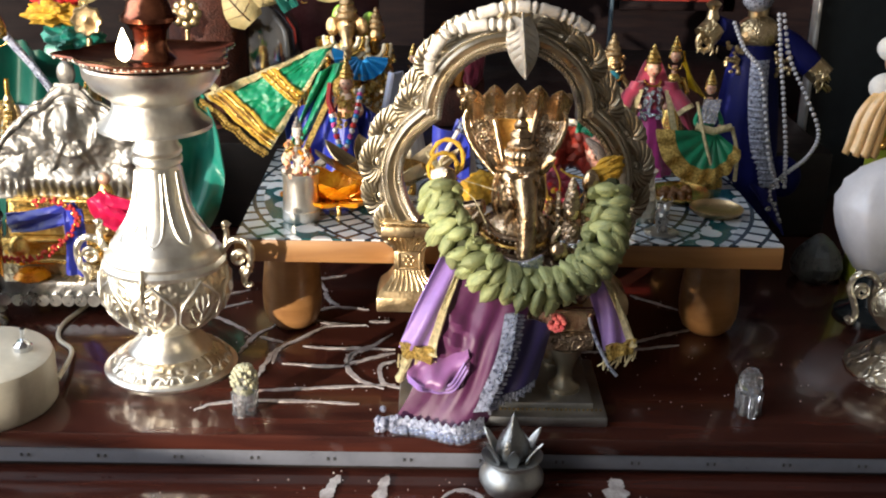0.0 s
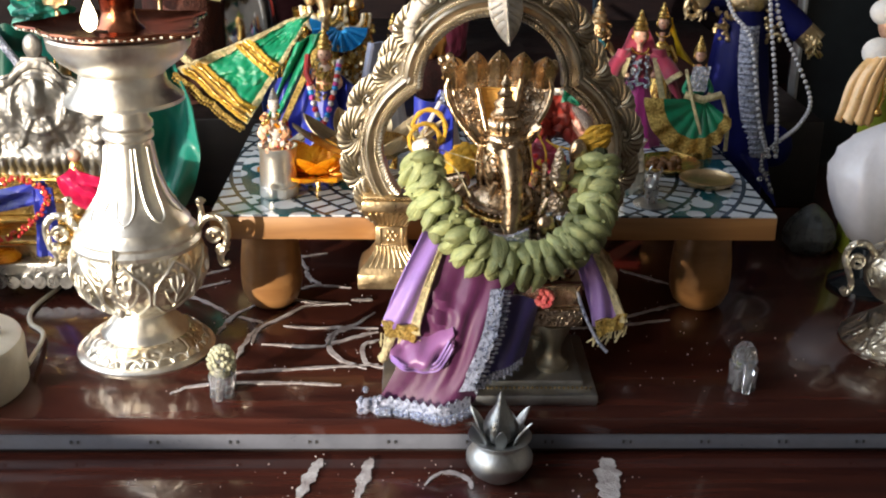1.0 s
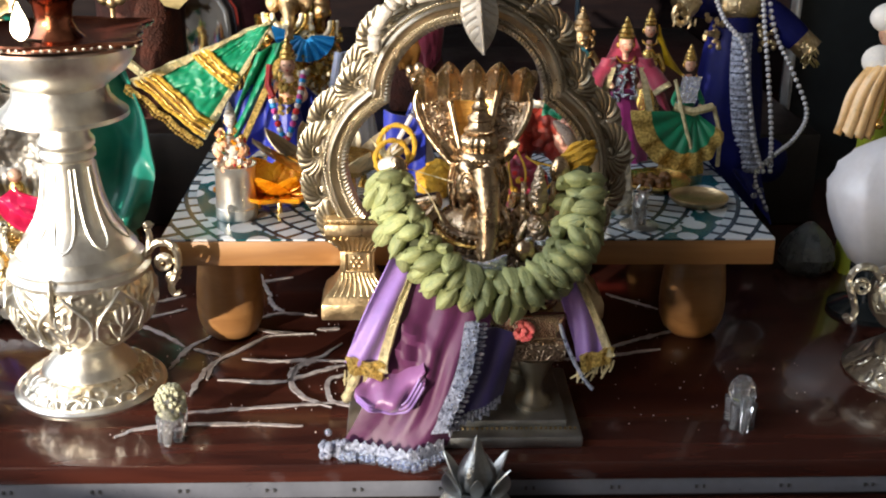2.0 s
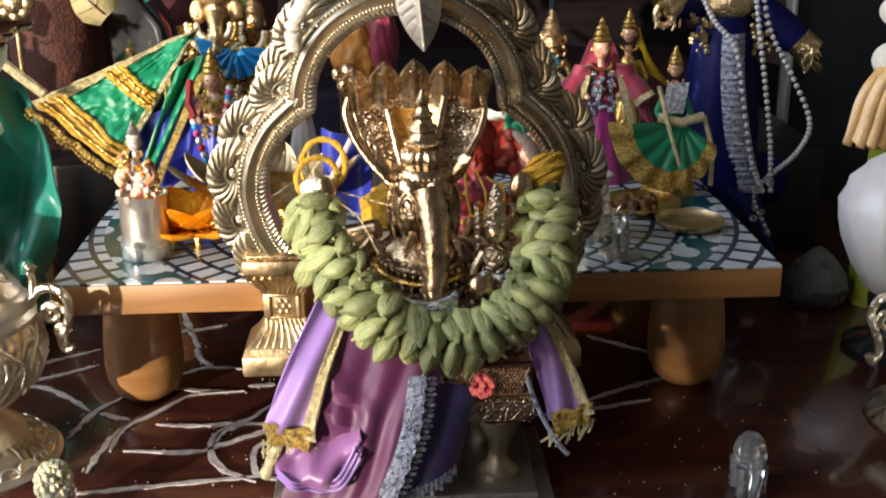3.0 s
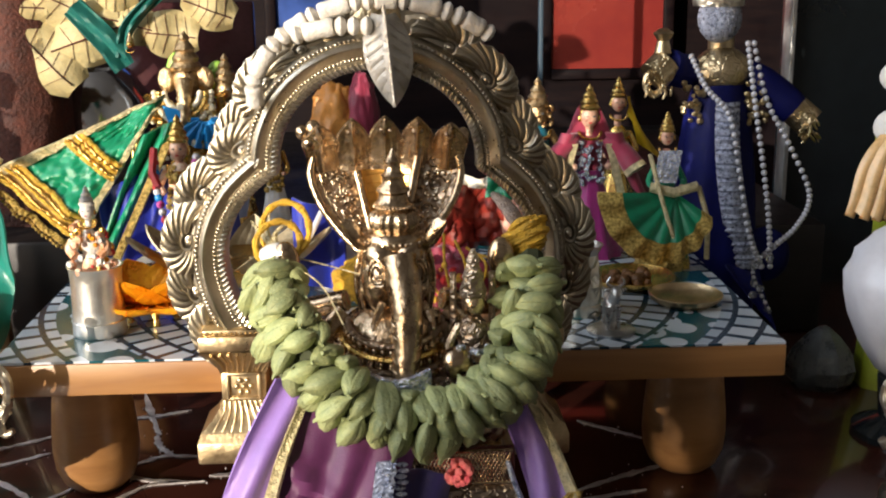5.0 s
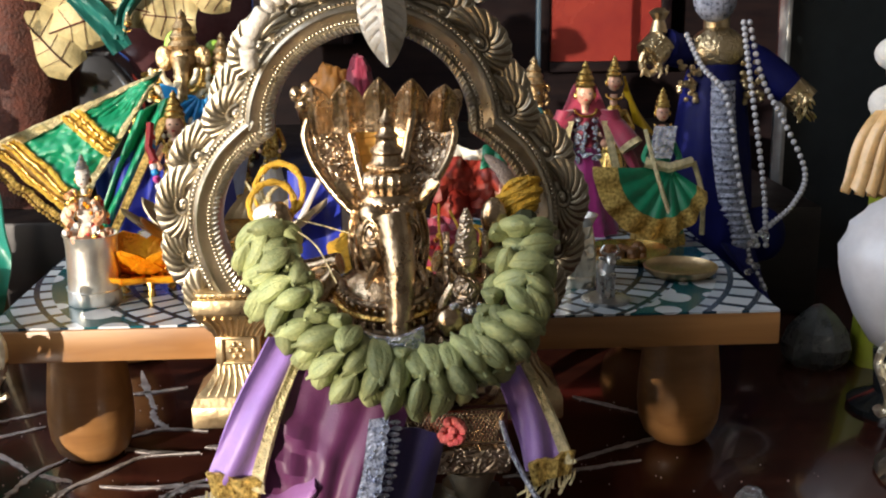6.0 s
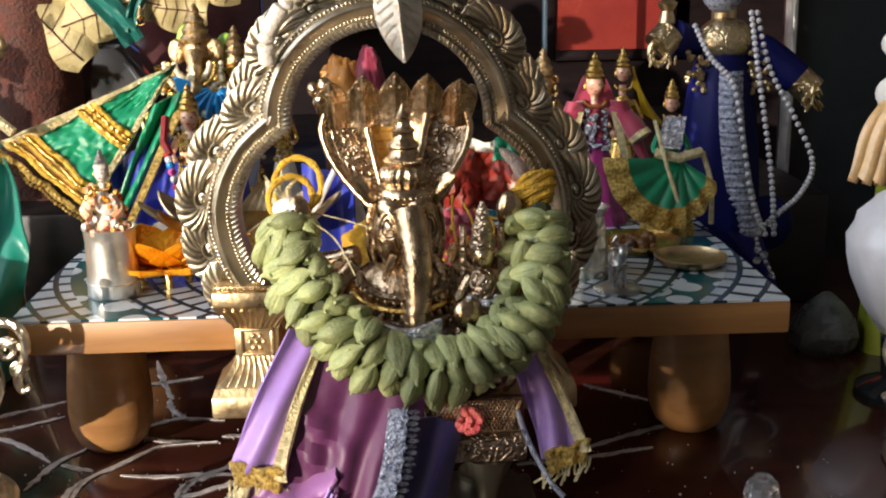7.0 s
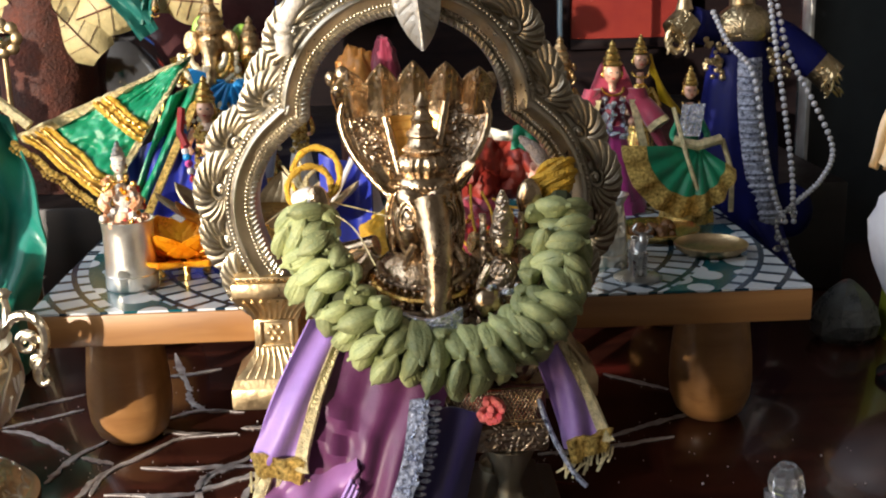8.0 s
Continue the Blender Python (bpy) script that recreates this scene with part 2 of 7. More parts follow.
PODVAR.links.new(_src, _hs.inputs["Color"])
PODVAR.links.new(_hs.outputs[0], PODVAR.nodes["Principled BSDF"].inputs["Base Color"])


# ---- mesh building ----
class Form:
    """Collects pieces of one mesh; each piece may have its own material slot."""

    def __init__(self):
        self.v, self.f, self.s, self.mats = [], [], [], []

    def add(self, verts, faces, material, m=None):
        if material not in self.mats:
            self.mats.append(material)
        k, o = self.mats.index(material), len(self.v)
        self.v += [tuple(m @ Vector(p)) if m else tuple(p) for p in verts]
        self.f += [tuple(i + o for i in q) for q in faces]
        self.s += [k] * len(faces)
        return self

    def ell(self, c, r, material, rot=(0, 0, 0), nu=16, nv=10):
        r = (r, r, r) if isinstance(r, (int, float)) else r
        vs = [(0, 0, -r[2])]
        for j in range(1, nv):
            a = math.pi * j / nv - math.pi / 2
            vs += [(r[0] * math.cos(a) * math.cos(2 * math.pi * i / nu), r[1] * math.cos(a) * math.sin(2 * math.pi * i / nu), r[2] * math.sin(a)) for i in range(nu)]
        vs.append((0, 0, r[2]))
        fs = [(0, 1 + (i + 1) % nu, 1 + i) for i in range(nu)]
        for j in range(nv - 2):
            fs += [(1 + j * nu + i, 1 + j * nu + (i + 1) % nu, 1 + (j + 1) * nu + (i + 1) % nu, 1 + (j + 1) * nu + i) for i in range(nu)]
        t, b = len(vs) - 1, 1 + (nv - 2) * nu
        fs += [(b + i, b + (i + 1) % nu, t) for i in range(nu)]
        return self.add(vs, fs, material, pose(*c, *rot))

    def lathe(self, profile, c, material, seg=40, wave=None, rot=(0, 0, 0), close=True):
        """profile: (radius, height) pairs; wave(angle, k) scales the radius."""
        vs, fs, n = [], [], len(profile)
        for k, (r, z) in enumerate(profile):
            for i in range(seg):
                a = 2 * math.pi * i / seg
                q = r * (wave(a, k / (n - 1)) if wave else 1)
                vs.append((q * math.cos(a), q * math.sin(a), z))
        for k in range(n - 1):
            fs += [(k * seg + i, k * seg + (i + 1) % seg, (k + 1) * seg + (i + 1) % seg, (k + 1) * seg + i) for i in range(seg)]
        if close:
            fs += [tuple(range(seg))[::-1], tuple((n - 1) * seg + i for i in range(seg))]
        return self.add(vs, fs, material, pose(*c, *rot))

    def tube(self, pts, rad, material, seg=8, close=False, flat=1.0):
        pts = [Vector(p) for p in pts]
        n = len(pts)
        rad = [rad] * n if isinstance(rad, (int, float)) else rad
        vs, fs, side = [], [], None
        for k, p in enumerate(pts):
            d = (pts[(k + 1) % n] - pts[k - 1]) if close else (pts[min(k + 1, n - 1)] - pts[max(k - 1, 0)])
            d = d.normalized() if d.length > 1e-9 else Vector((0, 0, 1))
            if side is None:
                side = d.orthogonal().normalized()
            side = (side - d * side.dot(d)).normalized()
            up = d.cross(side)
            vs += [tuple(p + rad[k] * (math.cos(2 * math.pi * i / seg) * side + flat * math.sin(2 * math.pi * i / seg) * up)) for i in range(seg)]
        for k in range(n if close else n - 1):
            a, b = k * seg, ((k + 1) % n) * seg
            fs += [(a + i, a + (i + 1) % seg, b + (i + 1) % seg, b + i) for i in range(seg)]
        if not close:
            fs += [tuple(range(seg))[::-1], tuple((n - 1) * seg + i for i in range(seg))]
        return self.add(vs, fs, material)

    def box(self, c, size, material, rot=(0, 0, 0), bev=0.0):
        x, y, z = (q / 2 for q in size)
        b = min(bev, x * 0.9, y * 0.9, z * 0.9)
        bm = bmesh.new()
        bmesh.ops.create_cube(bm, size=1)
        for v in bm.verts:
            v.co = Vector((v.co.x * 2 * x, v.co.y * 2 * y, v.co.z * 2 * z))
        if b > 0:
            bmesh.ops.bevel(bm, geom=list(bm.edges), offset=b, segments=2, profile=0.5, affect="EDGES")
        bm.verts.index_update()
        vs, fs = [tuple(v.co) for v in bm.verts], [tuple(v.index for v in q.verts) for q in bm.faces]
        bm.free()
        return self.add(vs, fs, material, pose(*c, *rot))

    def sheet(self, fn, nu, nv, thick, material):
        """A cloth or plate: fn(u, v) gives its points; it gets a second side and edges."""
        g = [[Vector(fn(i / nu, j / nv)) for i in range(nu + 1)] for j in range(nv + 1)]
        front, back = [], []
        for j in range(nv + 1):
            for i in range(nu + 1):
                du = g[j][min(i + 1, nu)] - g[j][max(i - 1, 0)]
                dv = g[min(j + 1, nv)][i] - g[max(j - 1, 0)][i]
                nn = du.cross(dv)
                nn = nn.normalized() if nn.length > 1e-12 else Vector((0, -1, 0))
                front.append(tuple(g[j][i] + nn * thick / 2))
                back.append(tuple(g[j][i] - nn * thick / 2))
        w, o = nu + 1, (nu + 1) * (nv + 1)
        fs = []
        for j in range(nv):
            for i in range(nu):
                a = j * w + i
                fs += [(a, a + 1, a + w + 1, a + w), (o + a, o + a + w, o + a + w + 1, o + a + 1)]
        ring = [i for i in range(w)] + [j * w + nu for j in range(1, nv + 1)] + [nv * w + i for i in range(nu - 1, -1, -1)] + [j * w for j in range(nv - 1, 0, -1)]
        for a, b in zip(ring, ring[1:] + ring[:1]):
            fs.append((a, a + o, b + o, b))
        return self.add(front + back, fs, material)

    def mesh(self, name, smooth=True):
        me = bpy.data.meshes.new(name)
        me.from_pydata(self.v, [], self.f)
        for m in self.mats:
            me.materials.append(m)
        me.polygons.foreach_set("material_index", self.s)
        me.polygons.foreach_set("use_smooth", [smooth] * len(self.f))
        bm = bmesh.new()
        bm.from_mesh(me)
        bmesh.ops.recalc_face_normals(bm, faces=bm.faces)
        bm.to_mesh(me)
        bm.free()
        me.update()
        if smooth:
            me.set_sharp_from_angle(angle=radians(42))
        return me


def thing(name, at, label, category, group="", kind=""):
    e = new(name)
    e.location = at
    e.empty_display_size = 0.02
    return tagged(e, label, category, group, kind)


def part(name, form, parent, label="", smooth=True):
    ob = new(name, form.mesh(name, smooth))
    ob.parent = parent
    if parent.parent is None:
        ob.matrix_parent_inverse = Matrix.Translation(-Vector(parent.location))
    return tagged(ob, label)


def solid(name, form, label, category, group="", kind="", smooth=True):
    return tagged(new(name, form.mesh(name, smooth)), label, category, group, kind)


def spline(pts, n):
    """A smooth run of n + 1 points through the given ones."""
    p = [Vector(q) for q in pts]
    p = [p[0] * 2 - p[1], *p, p[-1] * 2 - p[-2]]
    out, m = [], len(p) - 3
    for k in range(n + 1):
        s = min(k / n * m, m - 1e-6)
        i, t = int(s), s - int(s)
        a, b, c, d = p[i:i + 4]
        out.append(0.5 * ((2 * b) + (c - a) * t + (2 * a - 5 * b + 4 * c - d) * t * t + (3 * b - a - 3 * c + d) * t ** 3))
    return out


rnd = random.Random(7)

# ---- room ----
solid("floor", Form().box((0.2, 0.1, -0.78), (3.6, 3.6, 0.06), FLOORM), "wooden room floor under the altar", "floor", kind="structure", smooth=False)
solid("ceiling", Form().box((0.2, 0.1, 1.93), (3.6, 3.6, 0.06), WALL), "plain pale ceiling", "ceiling", kind="structure", smooth=False)
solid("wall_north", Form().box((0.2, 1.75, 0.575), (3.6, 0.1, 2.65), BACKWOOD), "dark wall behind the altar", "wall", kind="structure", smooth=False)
solid("wall_south", Form().box((0.475, -1.65, 0.575), (3.05, 0.1, 2.65), WALL), "beige wall of the room", "wall", kind="structure", smooth=False)
solid("wall_east", Form().box((1.95, 0.05, 0.575), (0.1, 3.3, 2.65), WALL), "cream wall of the room", "wall", kind="structure", smooth=False)
w = Form()
w.box((WALL_X - 0.05, (WIN_Y0 - 1.6) / 2, 0.575), (0.1, WIN_Y0 + 1.6, 2.65), WALL)
w.box((WALL_X - 0.05, (WIN_Y1 + 1.7) / 2, 0.575), (0.1, 1.7 - WIN_Y1, 2.65), WALL)
w.box((WALL_X - 0.05, (WIN_Y0 + WIN_Y1) / 2, (WIN_Z0 - 0.75) / 2), (0.1, WIN_Y1 - WIN_Y0, WIN_Z0 + 0.75), WALL)
w.box((WALL_X - 0.05, (WIN_Y0 + WIN_Y1) / 2, (WIN_Z1 + 1.9) / 2), (0.1, WIN_Y1 - WIN_Y0, 1.9 - WIN_Z1), WALL)
solid("wall_west", w, "beige wall with a wide window opening", "wall", kind="structure", smooth=False)

win = thing("window_1", (WALL_X - 0.05, -0.68, WIN_Z0), "unseen window opening with added panels that shape the sunlight", "window", kind="structure")
# added unseen blocker: its slanted edge shades the statue's right half
blocker_edge = [(WIN_Z0, -0.662), (0.315, -0.662), (0.345, -0.643), (0.375, -0.634), (0.41, -0.626), (0.47, -0.612), (0.60, -0.602), (WIN_Z1, -0.600)]
vs = [(WALL_X - 0.05 + dx, y, z) for z, edge in blocker_edge for dx in (-0.006, 0.006) for y in (edge, -0.686)]
fs = [(0, 1, 3, 2), tuple(4 * len(blocker_edge) - k for k in (4, 2, 1, 3))]
for k in range(len(blocker_edge) - 1):
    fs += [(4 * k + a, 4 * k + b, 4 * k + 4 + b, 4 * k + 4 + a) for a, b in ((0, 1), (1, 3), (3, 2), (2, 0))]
part("sun_blocker", Form().add(vs, fs, MAHOG_SHADED), win, "added slanted panel that blocks the sun", smooth=False)
# added unseen panels: gaps between them pass slits of sun to the right
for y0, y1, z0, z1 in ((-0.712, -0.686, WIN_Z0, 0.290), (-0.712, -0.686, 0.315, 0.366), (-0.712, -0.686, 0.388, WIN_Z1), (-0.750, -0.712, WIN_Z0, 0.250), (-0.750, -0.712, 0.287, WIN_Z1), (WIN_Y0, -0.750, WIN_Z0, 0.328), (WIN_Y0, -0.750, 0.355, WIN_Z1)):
    part("slit_panel", Form().box((WALL_X - 0.05, (y0 + y1) / 2, (z0 + z1) / 2), (0.012, y1 - y0, z1 - z0), MAHOG_SHADED, bev=0.0005), win)

# ---- altar shelf ----
altar = thing("altar_shelf", (0.15, 1.2, 0), "dark polished mahogany two-step altar shelf with a light strip", "altar", kind="structure")
part("upper_shelf", Form().box((0.2, 1.235, -0.006), (2.2, 0.92, 0.012), MAHOG, bev=0.0015), altar)
part("riser", Form().box((0.2, 1.24, -0.0205), (2.2, 0.915, 0.0165), MAHOG_SHADED), altar)
part("lower_step", Form().box((0.2, 1.12, -0.043), (2.2, 1.12, 0.03), MAHOG, bev=0.002), altar)
# added plinth: blocks sun behind the table and carries the things there
part("shade_plinth", Form().box((0.035, 1.437, 0.0426), (0.87, 0.52, 0.0848), MAHOG_SHADED, bev=0.003), altar)
part("cabinet_body", Form().box((0.2, 1.14, -0.40), (2.1, 1.06, 0.68), MAHOG_SHADED), altar)
strip = thing("led_strip", (0.2, 0.776, -0.018), "translucent white light strip, switched off, along the riser", "light strip")
f = Form().box((0.2, 0.7795, -0.0178), (2.15, 0.005, 0.0115), STRIPM, bev=0.001)
sleeve = part("sleeve", f, strip)
for k in range(-9, 15):
    part("solder_pad", Form().box((0.12 + k * 0.05, 0.7766, -0.0178), (0.0014, 0.0012, 0.002), CHIP), sleeve)
    part("solder_pad", Form().box((0.1245 + k * 0.05, 0.7766, -0.0178), (0.0014, 0.0012, 0.002), CHIP), sleeve)

# ---- low table on the shelf ----
TABLE_Z = 0.09
chowki = thing("low_table", (0.143, 1.0, 0), "low beech table with a printed teal top and rounded legs", "low table")
part("tabletop", Form().box((0.143, 1.02, 0.0805), (0.4, 0.24, 0.017), OAK, bev=0.0012), chowki)
top = part("printed_cover", Form().box((0, 0, 0), (0.399, 0.239, 0.0012), PRINT), chowki, "laminated teal and white batik print")
top.matrix_parent_inverse = Matrix()
top.location = (0, 0.02, 0.0897)
LEG = [(0.0, 0.0), (0.008, 0.0), (0.014, 0.0015), (0.019, 0.006), (0.0222, 0.014), (0.0232, 0.024), (0.0228, 0.036), (0.0212, 0.052), (0.0196, 0.066), (0.0194, 0.0719)]
for x, y in ((-0.022, 0.95), (0.305, 0.95), (-0.034, 1.115), (0.318, 1.115)):
    part("leg", Form().lathe(LEG, (x, y, 0), OAK, 36), chowki)

# ---- brass throne with arch ----
CX, AY = 0.137, 0.882
throne = thing("statue_throne", (CX, 0.85, 0), "ornate antique brass throne with a scalloped arch and square base", "throne")
f = Form().box((0.135, 0.835, 0.004), (0.139, 0.09, 0.008), PEWTER, bev=0.002)
f.box((0.135, 0.838, 0.0105), (0.122, 0.074, 0.005), PEWTER, bev=0.0015)
part("base_plate", f, throne)
LATTICE = mat("dark_red_lattice_ground", (0.10, 0.03, 0.025), 0.4, 0.5, 0.4, 200, 0.3, 600)
f = Form()
for k in range(46):
    f.ell((0.07 + k * 0.0029, 0.7985, 0.0092), 0.001, BRASS, nu=6, nv=4)
part("bead_border", f, throne)
for x in (0.096, 0.178):
    for y in (0.822, 0.868):
        part("seat_leg", Form().lathe([(0.011, 0.0125), (0.011, 0.016), (0.006, 0.02), (0.005, 0.026), (0.0075, 0.034), (0.0115, 0.043), (0.012, 0.0455)], (x, y, 0), ARCH_DARK, 20), throne)
part("seat", Form().box((0.139, 0.848, 0.0515), (0.112, 0.072, 0.012), BRONZE_E, bev=0.002).box((0.139, 0.848, 0.062), (0.104, 0.066, 0.010), BRONZE, bev=0.002), throne)
f = Form().box((0.1700, 0.8105, 0.0699), (0.0461, 0.004, 0.0172), LATTICE, bev=0.001)
seat_band = part("seat_band", f, throne, "dark red metal band with gilt lattice")
f = Form()
for k in range(26):
    for s in (-1, 1):
        xx = 0.1489 + 0.0421 * k / 25
        f.tube([(max(0.1479, min(0.1920, xx - s * 0.004)), 0.8083, 0.0625), (max(0.1479, min(0.1920, xx + s * 0.004)), 0.8083, 0.0773)], 0.0004, BRONZE, 5)
for z in (0.0623, 0.0775):
    f.tube([(0.1479, 0.8083, z), (0.1920, 0.8083, z)], 0.0008, BRONZE, 6)
tagged(part("lattice", f, seat_band), "fine gilt lattice wires", kind="stuff")
part("back_bar", Form().box((CX, 0.888, 0.0545), (0.16, 0.012, 0.013), BRASS_E, bev=0.001), throne)
for sx in (-1, 1):
    x = CX + sx * 0.0665
    f = Form().box((x, AY, 0.0535), (0.046, 0.030, 0.0115), BRASS, bev=0.0015)
    prof = [(0.0225, 0.059), (0.0208, 0.0635), (0.0155, 0.0690), (0.0118, 0.0745), (0.0108, 0.0785)]
    for (a, z0), (b, z1) in zip(prof, prof[1:]):
        vs = [(x + i * q, AY + j * q * 0.7, z) for q, z in ((a, z0), (b, z1)) for i, j in ((-1, -1), (1, -1), (1, 1), (-1, 1))]
        f.add(vs, [(0, 1, 5, 4), (1, 2, 6, 5), (2, 3, 7, 6), (3, 0, 4, 7)], BRASS)
    f.box((x, AY, 0.0850), (0.0215, 0.0160, 0.0150), BRASS, bev=0.001)
    for dx, dz, bx, bz in ((-0.0075, 0, 0.002, 0.014), (0.0075, 0, 0.002, 0.014), (0, 0.0062, 0.017, 0.0018), (0, -0.0062, 0.017, 0.0018)):
        f.box((x + dx, AY - 0.0084, 0.0850 + dz), (bx, 0.0018, bz), BRASS, bev=0.0006)
    prof = [(0.0108, 0.0915), (0.0128, 0.0965), (0.0172, 0.1015), (0.0195, 0.1040)]
    for (a, z0), (b, z1) in zip(prof, prof[1:]):
        vs = [(x + i * q, AY + j * q * 0.72, z) for q, z in ((a, z0), (b, z1)) for i, j in ((-1, -1), (1, -1), (1, 1), (-1, 1))]
        f.add(vs, [(0, 1, 5, 4), (1, 2, 6, 5), (2, 3, 7, 6), (3, 0, 4, 7)], BRASS)
    f.box((x, AY, 0.1078), (0.040, 0.028, 0.0085), BRASS, bev=0.002)
    f.box((x, AY, 0.1130), (0.036, 0.025, 0.003), BRASS, bev=0.001)
    for k in range(9):
        t = (k - 4) / 4.4
        f.tube(spline([(x + t * 0.0105, AY - 0.0080, 0.0780), (x + t * 0.0120 + 0.001, AY - 0.0092, 0.0730), (x + t * 0.0165 + 0.0022, AY - 0.0122, 0.0675), (x + t * 0.0205 + 0.002, AY - 0.0146, 0.0615)], 9), 0.0006, BRASS, 5)
        f.tube(spline([(x + t * 0.0100, AY - 0.0082, 0.0925), (x + t * 0.0125 + 0.001, AY - 0.0102, 0.0975), (x + t * 0.0175 + 0.002, AY - 0.0142, 0.1028)], 8), 0.0008, BRASS, 5)
    for k in range(17):
        f.ell((x - 0.0176 + 0.0022 * k, AY - 0.0128, 0.1130), 0.0010, BRASS, nu=6, nv=4)
    for k in range(6):
        f.ell((x + 0.0034 * math.cos(k * 1.047), AY - 0.0084, 0.0850 + 0.0034 * math.sin(k * 1.047)), (0.0014, 0.0009, 0.0014), BRASS, nu=8, nv=5)
    f.ell((x, AY - 0.0086, 0.0850), (0.0014, 0.0011, 0.0014), BRASS, nu=8, nv=5)
    part("pillar", f, throne)
HALF = [(-0.0585, 0.1125), (-0.0665, 0.125), (-0.0715, 0.143), (-0.0700, 0.158), (-0.063, 0.172), (-0.0535, 0.1815), (-0.0455, 0.1875)]
half = [(p.x, p.y) for p in spline([(x, z, 0) for x, z in HALF], 22)]
lobe = [(-0.0455 * math.cos(a), 0.1895 + 0.0445 * math.sin(a)) for a in [math.pi / 2 * k / 18 for k in range(0, 19)]]
inner = half + lobe[1:]
inner += [(-x, z) for x, z in inner[-2::-1]]
n_in = []
for k, (x, z) in enumerate(inner):
    a, b = inner[max(k - 1, 0)], inner[min(k + 1, len(inner) - 1)]
    d = Vector((b[0] - a[0], b[1] - a[1])).normalized()
    n_in.append((-d.y, d.x))
SECTION = [(0.0, 0.006), (0.0, -0.006), (0.0012, -0.0085), (0.003, -0.0088), (0.004, -0.0065), (0.0065, -0.0072), (0.009, -0.010), (0.0105, -0.0105), (0.012, -0.0095), (0.0128, -0.0068), (0.0145, -0.007), (0.0155, -0.0055), (0.0165, 0.0005), (0.0270, 0.0020), (0.0270, 0.0050), (0.0165, 0.006)]
vs, fs, ns = [], [], len(SECTION)
for (x, z), (nx, nz) in zip(inner, n_in):
    vs += [(CX + x + nx * s, AY + y, z + nz * s) for s, y in SECTION]
for k in range(len(inner) - 1):
    fs += [(k * ns + i, k * ns + (i + 1) % ns, (k + 1) * ns + (i + 1) % ns, (k + 1) * ns + i) for i in range(ns)]
arch_band = part("arch_band", Form().add(vs, fs, ARCH), throne)


def round_arch(pitch):
    """Evenly spaced places round the arch's inner edge: x, z and the outward direction."""
    out, left = [], 0.0
    for (p, n), (q, m) in zip(list(zip(inner, n_in)), list(zip(inner, n_in))[1:]):
        p, q, n, m = Vector(p), Vector(q), Vector(n), Vector(m)
        length = (q - p).length
        while left <= length:
            t = left / max(length, 1e-9)
            c, d = p.lerp(q, t), n.lerp(m, t).normalized()
            out.append((c.x, c.y, d.x, d.y))
            left += pitch
        left -= length
    return out


f = Form()
for x, z, nx, nz in round_arch(0.00165):
    f.ell((CX + x + nx * 0.0137, AY - 0.0071, z + nz * 0.0137), (0.00085, 0.0007, 0.00085), ARCH, nu=7, nv=5)
    f.ell((CX + x + nx * 0.0053, AY - 0.0071, z + nz * 0.0053), (0.0007, 0.0006, 0.0007), ARCH, nu=7, nv=5)
part("beaded_moulding", f, throne)
f = Form()
for x, z, nx, nz in round_arch(0.0023):
    f.tube([(CX + x + nx * q - nz * w, AY - 0.0085 - h, z + nz * q + nx * w) for q, w, h in ((0.0003, 0, 0), (0.0014, 0.0007, 0.0004), (0.0027, 0.0013, 0.0004), (0.0038, 0.0014, -0.0012))], 0.0006, ARCH, 6)
part("fluted_rim", f, throne)


def fan():
    """A comma-shaped palmette: flutes sweep out from a volute at its root; z points outward, x towards the apex."""
    g = Form()

    def leaf(u, v):
        a = math.radians(-112 + 222 * u)
        reach = 0.0118 + 0.0008 * math.sin(math.pi * min(1, 0.12 + 0.80 * u)) + 0.0036 * u
        scal = 1 + 0.035 * math.cos(u * 2 * math.pi * 11) * max(0, v - 0.7) / 0.3
        swirl = a - 0.75 * (1 - v) ** 1.2
        rr = 0.0030 + (reach - 0.0030) * v * scal
        groove = abs(math.sin(math.pi * u * 11)) ** 0.6 * min(1, 3 * v) * (1 - 0.35 * v)
        return (-0.0022 + rr * math.sin(swirl), -0.0042 - 0.0014 * groove - 0.0012 * math.sin(v * 2.6), 0.0036 + rr * math.cos(swirl))
    g.sheet(leaf, 110, 10, 0.0018, ARCH_DARK)
    g.tube([Vector(leaf(k / 110, 1.0)) for k in range(111)], 0.0008, ARCH, 6)
    for k in range(11):
        g.tube([Vector(leaf((k + 0.5) / 11, v)) + Vector((0, -0.0006, 0)) for v in (0.18, 0.32, 0.46, 0.60, 0.74, 0.88, 0.98)], [0.0003, 0.0004, 0.00044, 0.00048, 0.0005, 0.0005, 0.0004], ARCH, 6)
    g.tube([(-0.0020 + 0.0044 * math.cos(t) * (1 - t / 11), -0.0070 + 0.0001 * t, 0.0036 + 0.0044 * math.sin(t) * (1 - t / 11)) for t in [0.9 + k * 0.42 for k in range(22)]], 0.0008, ARCH, 6)
    g.ell((-0.0020, -0.0068, 0.0036), (0.0016, 0.0014, 0.0016), ARCH, nu=10, nv=6)
    return g.mesh("leaf_fan")


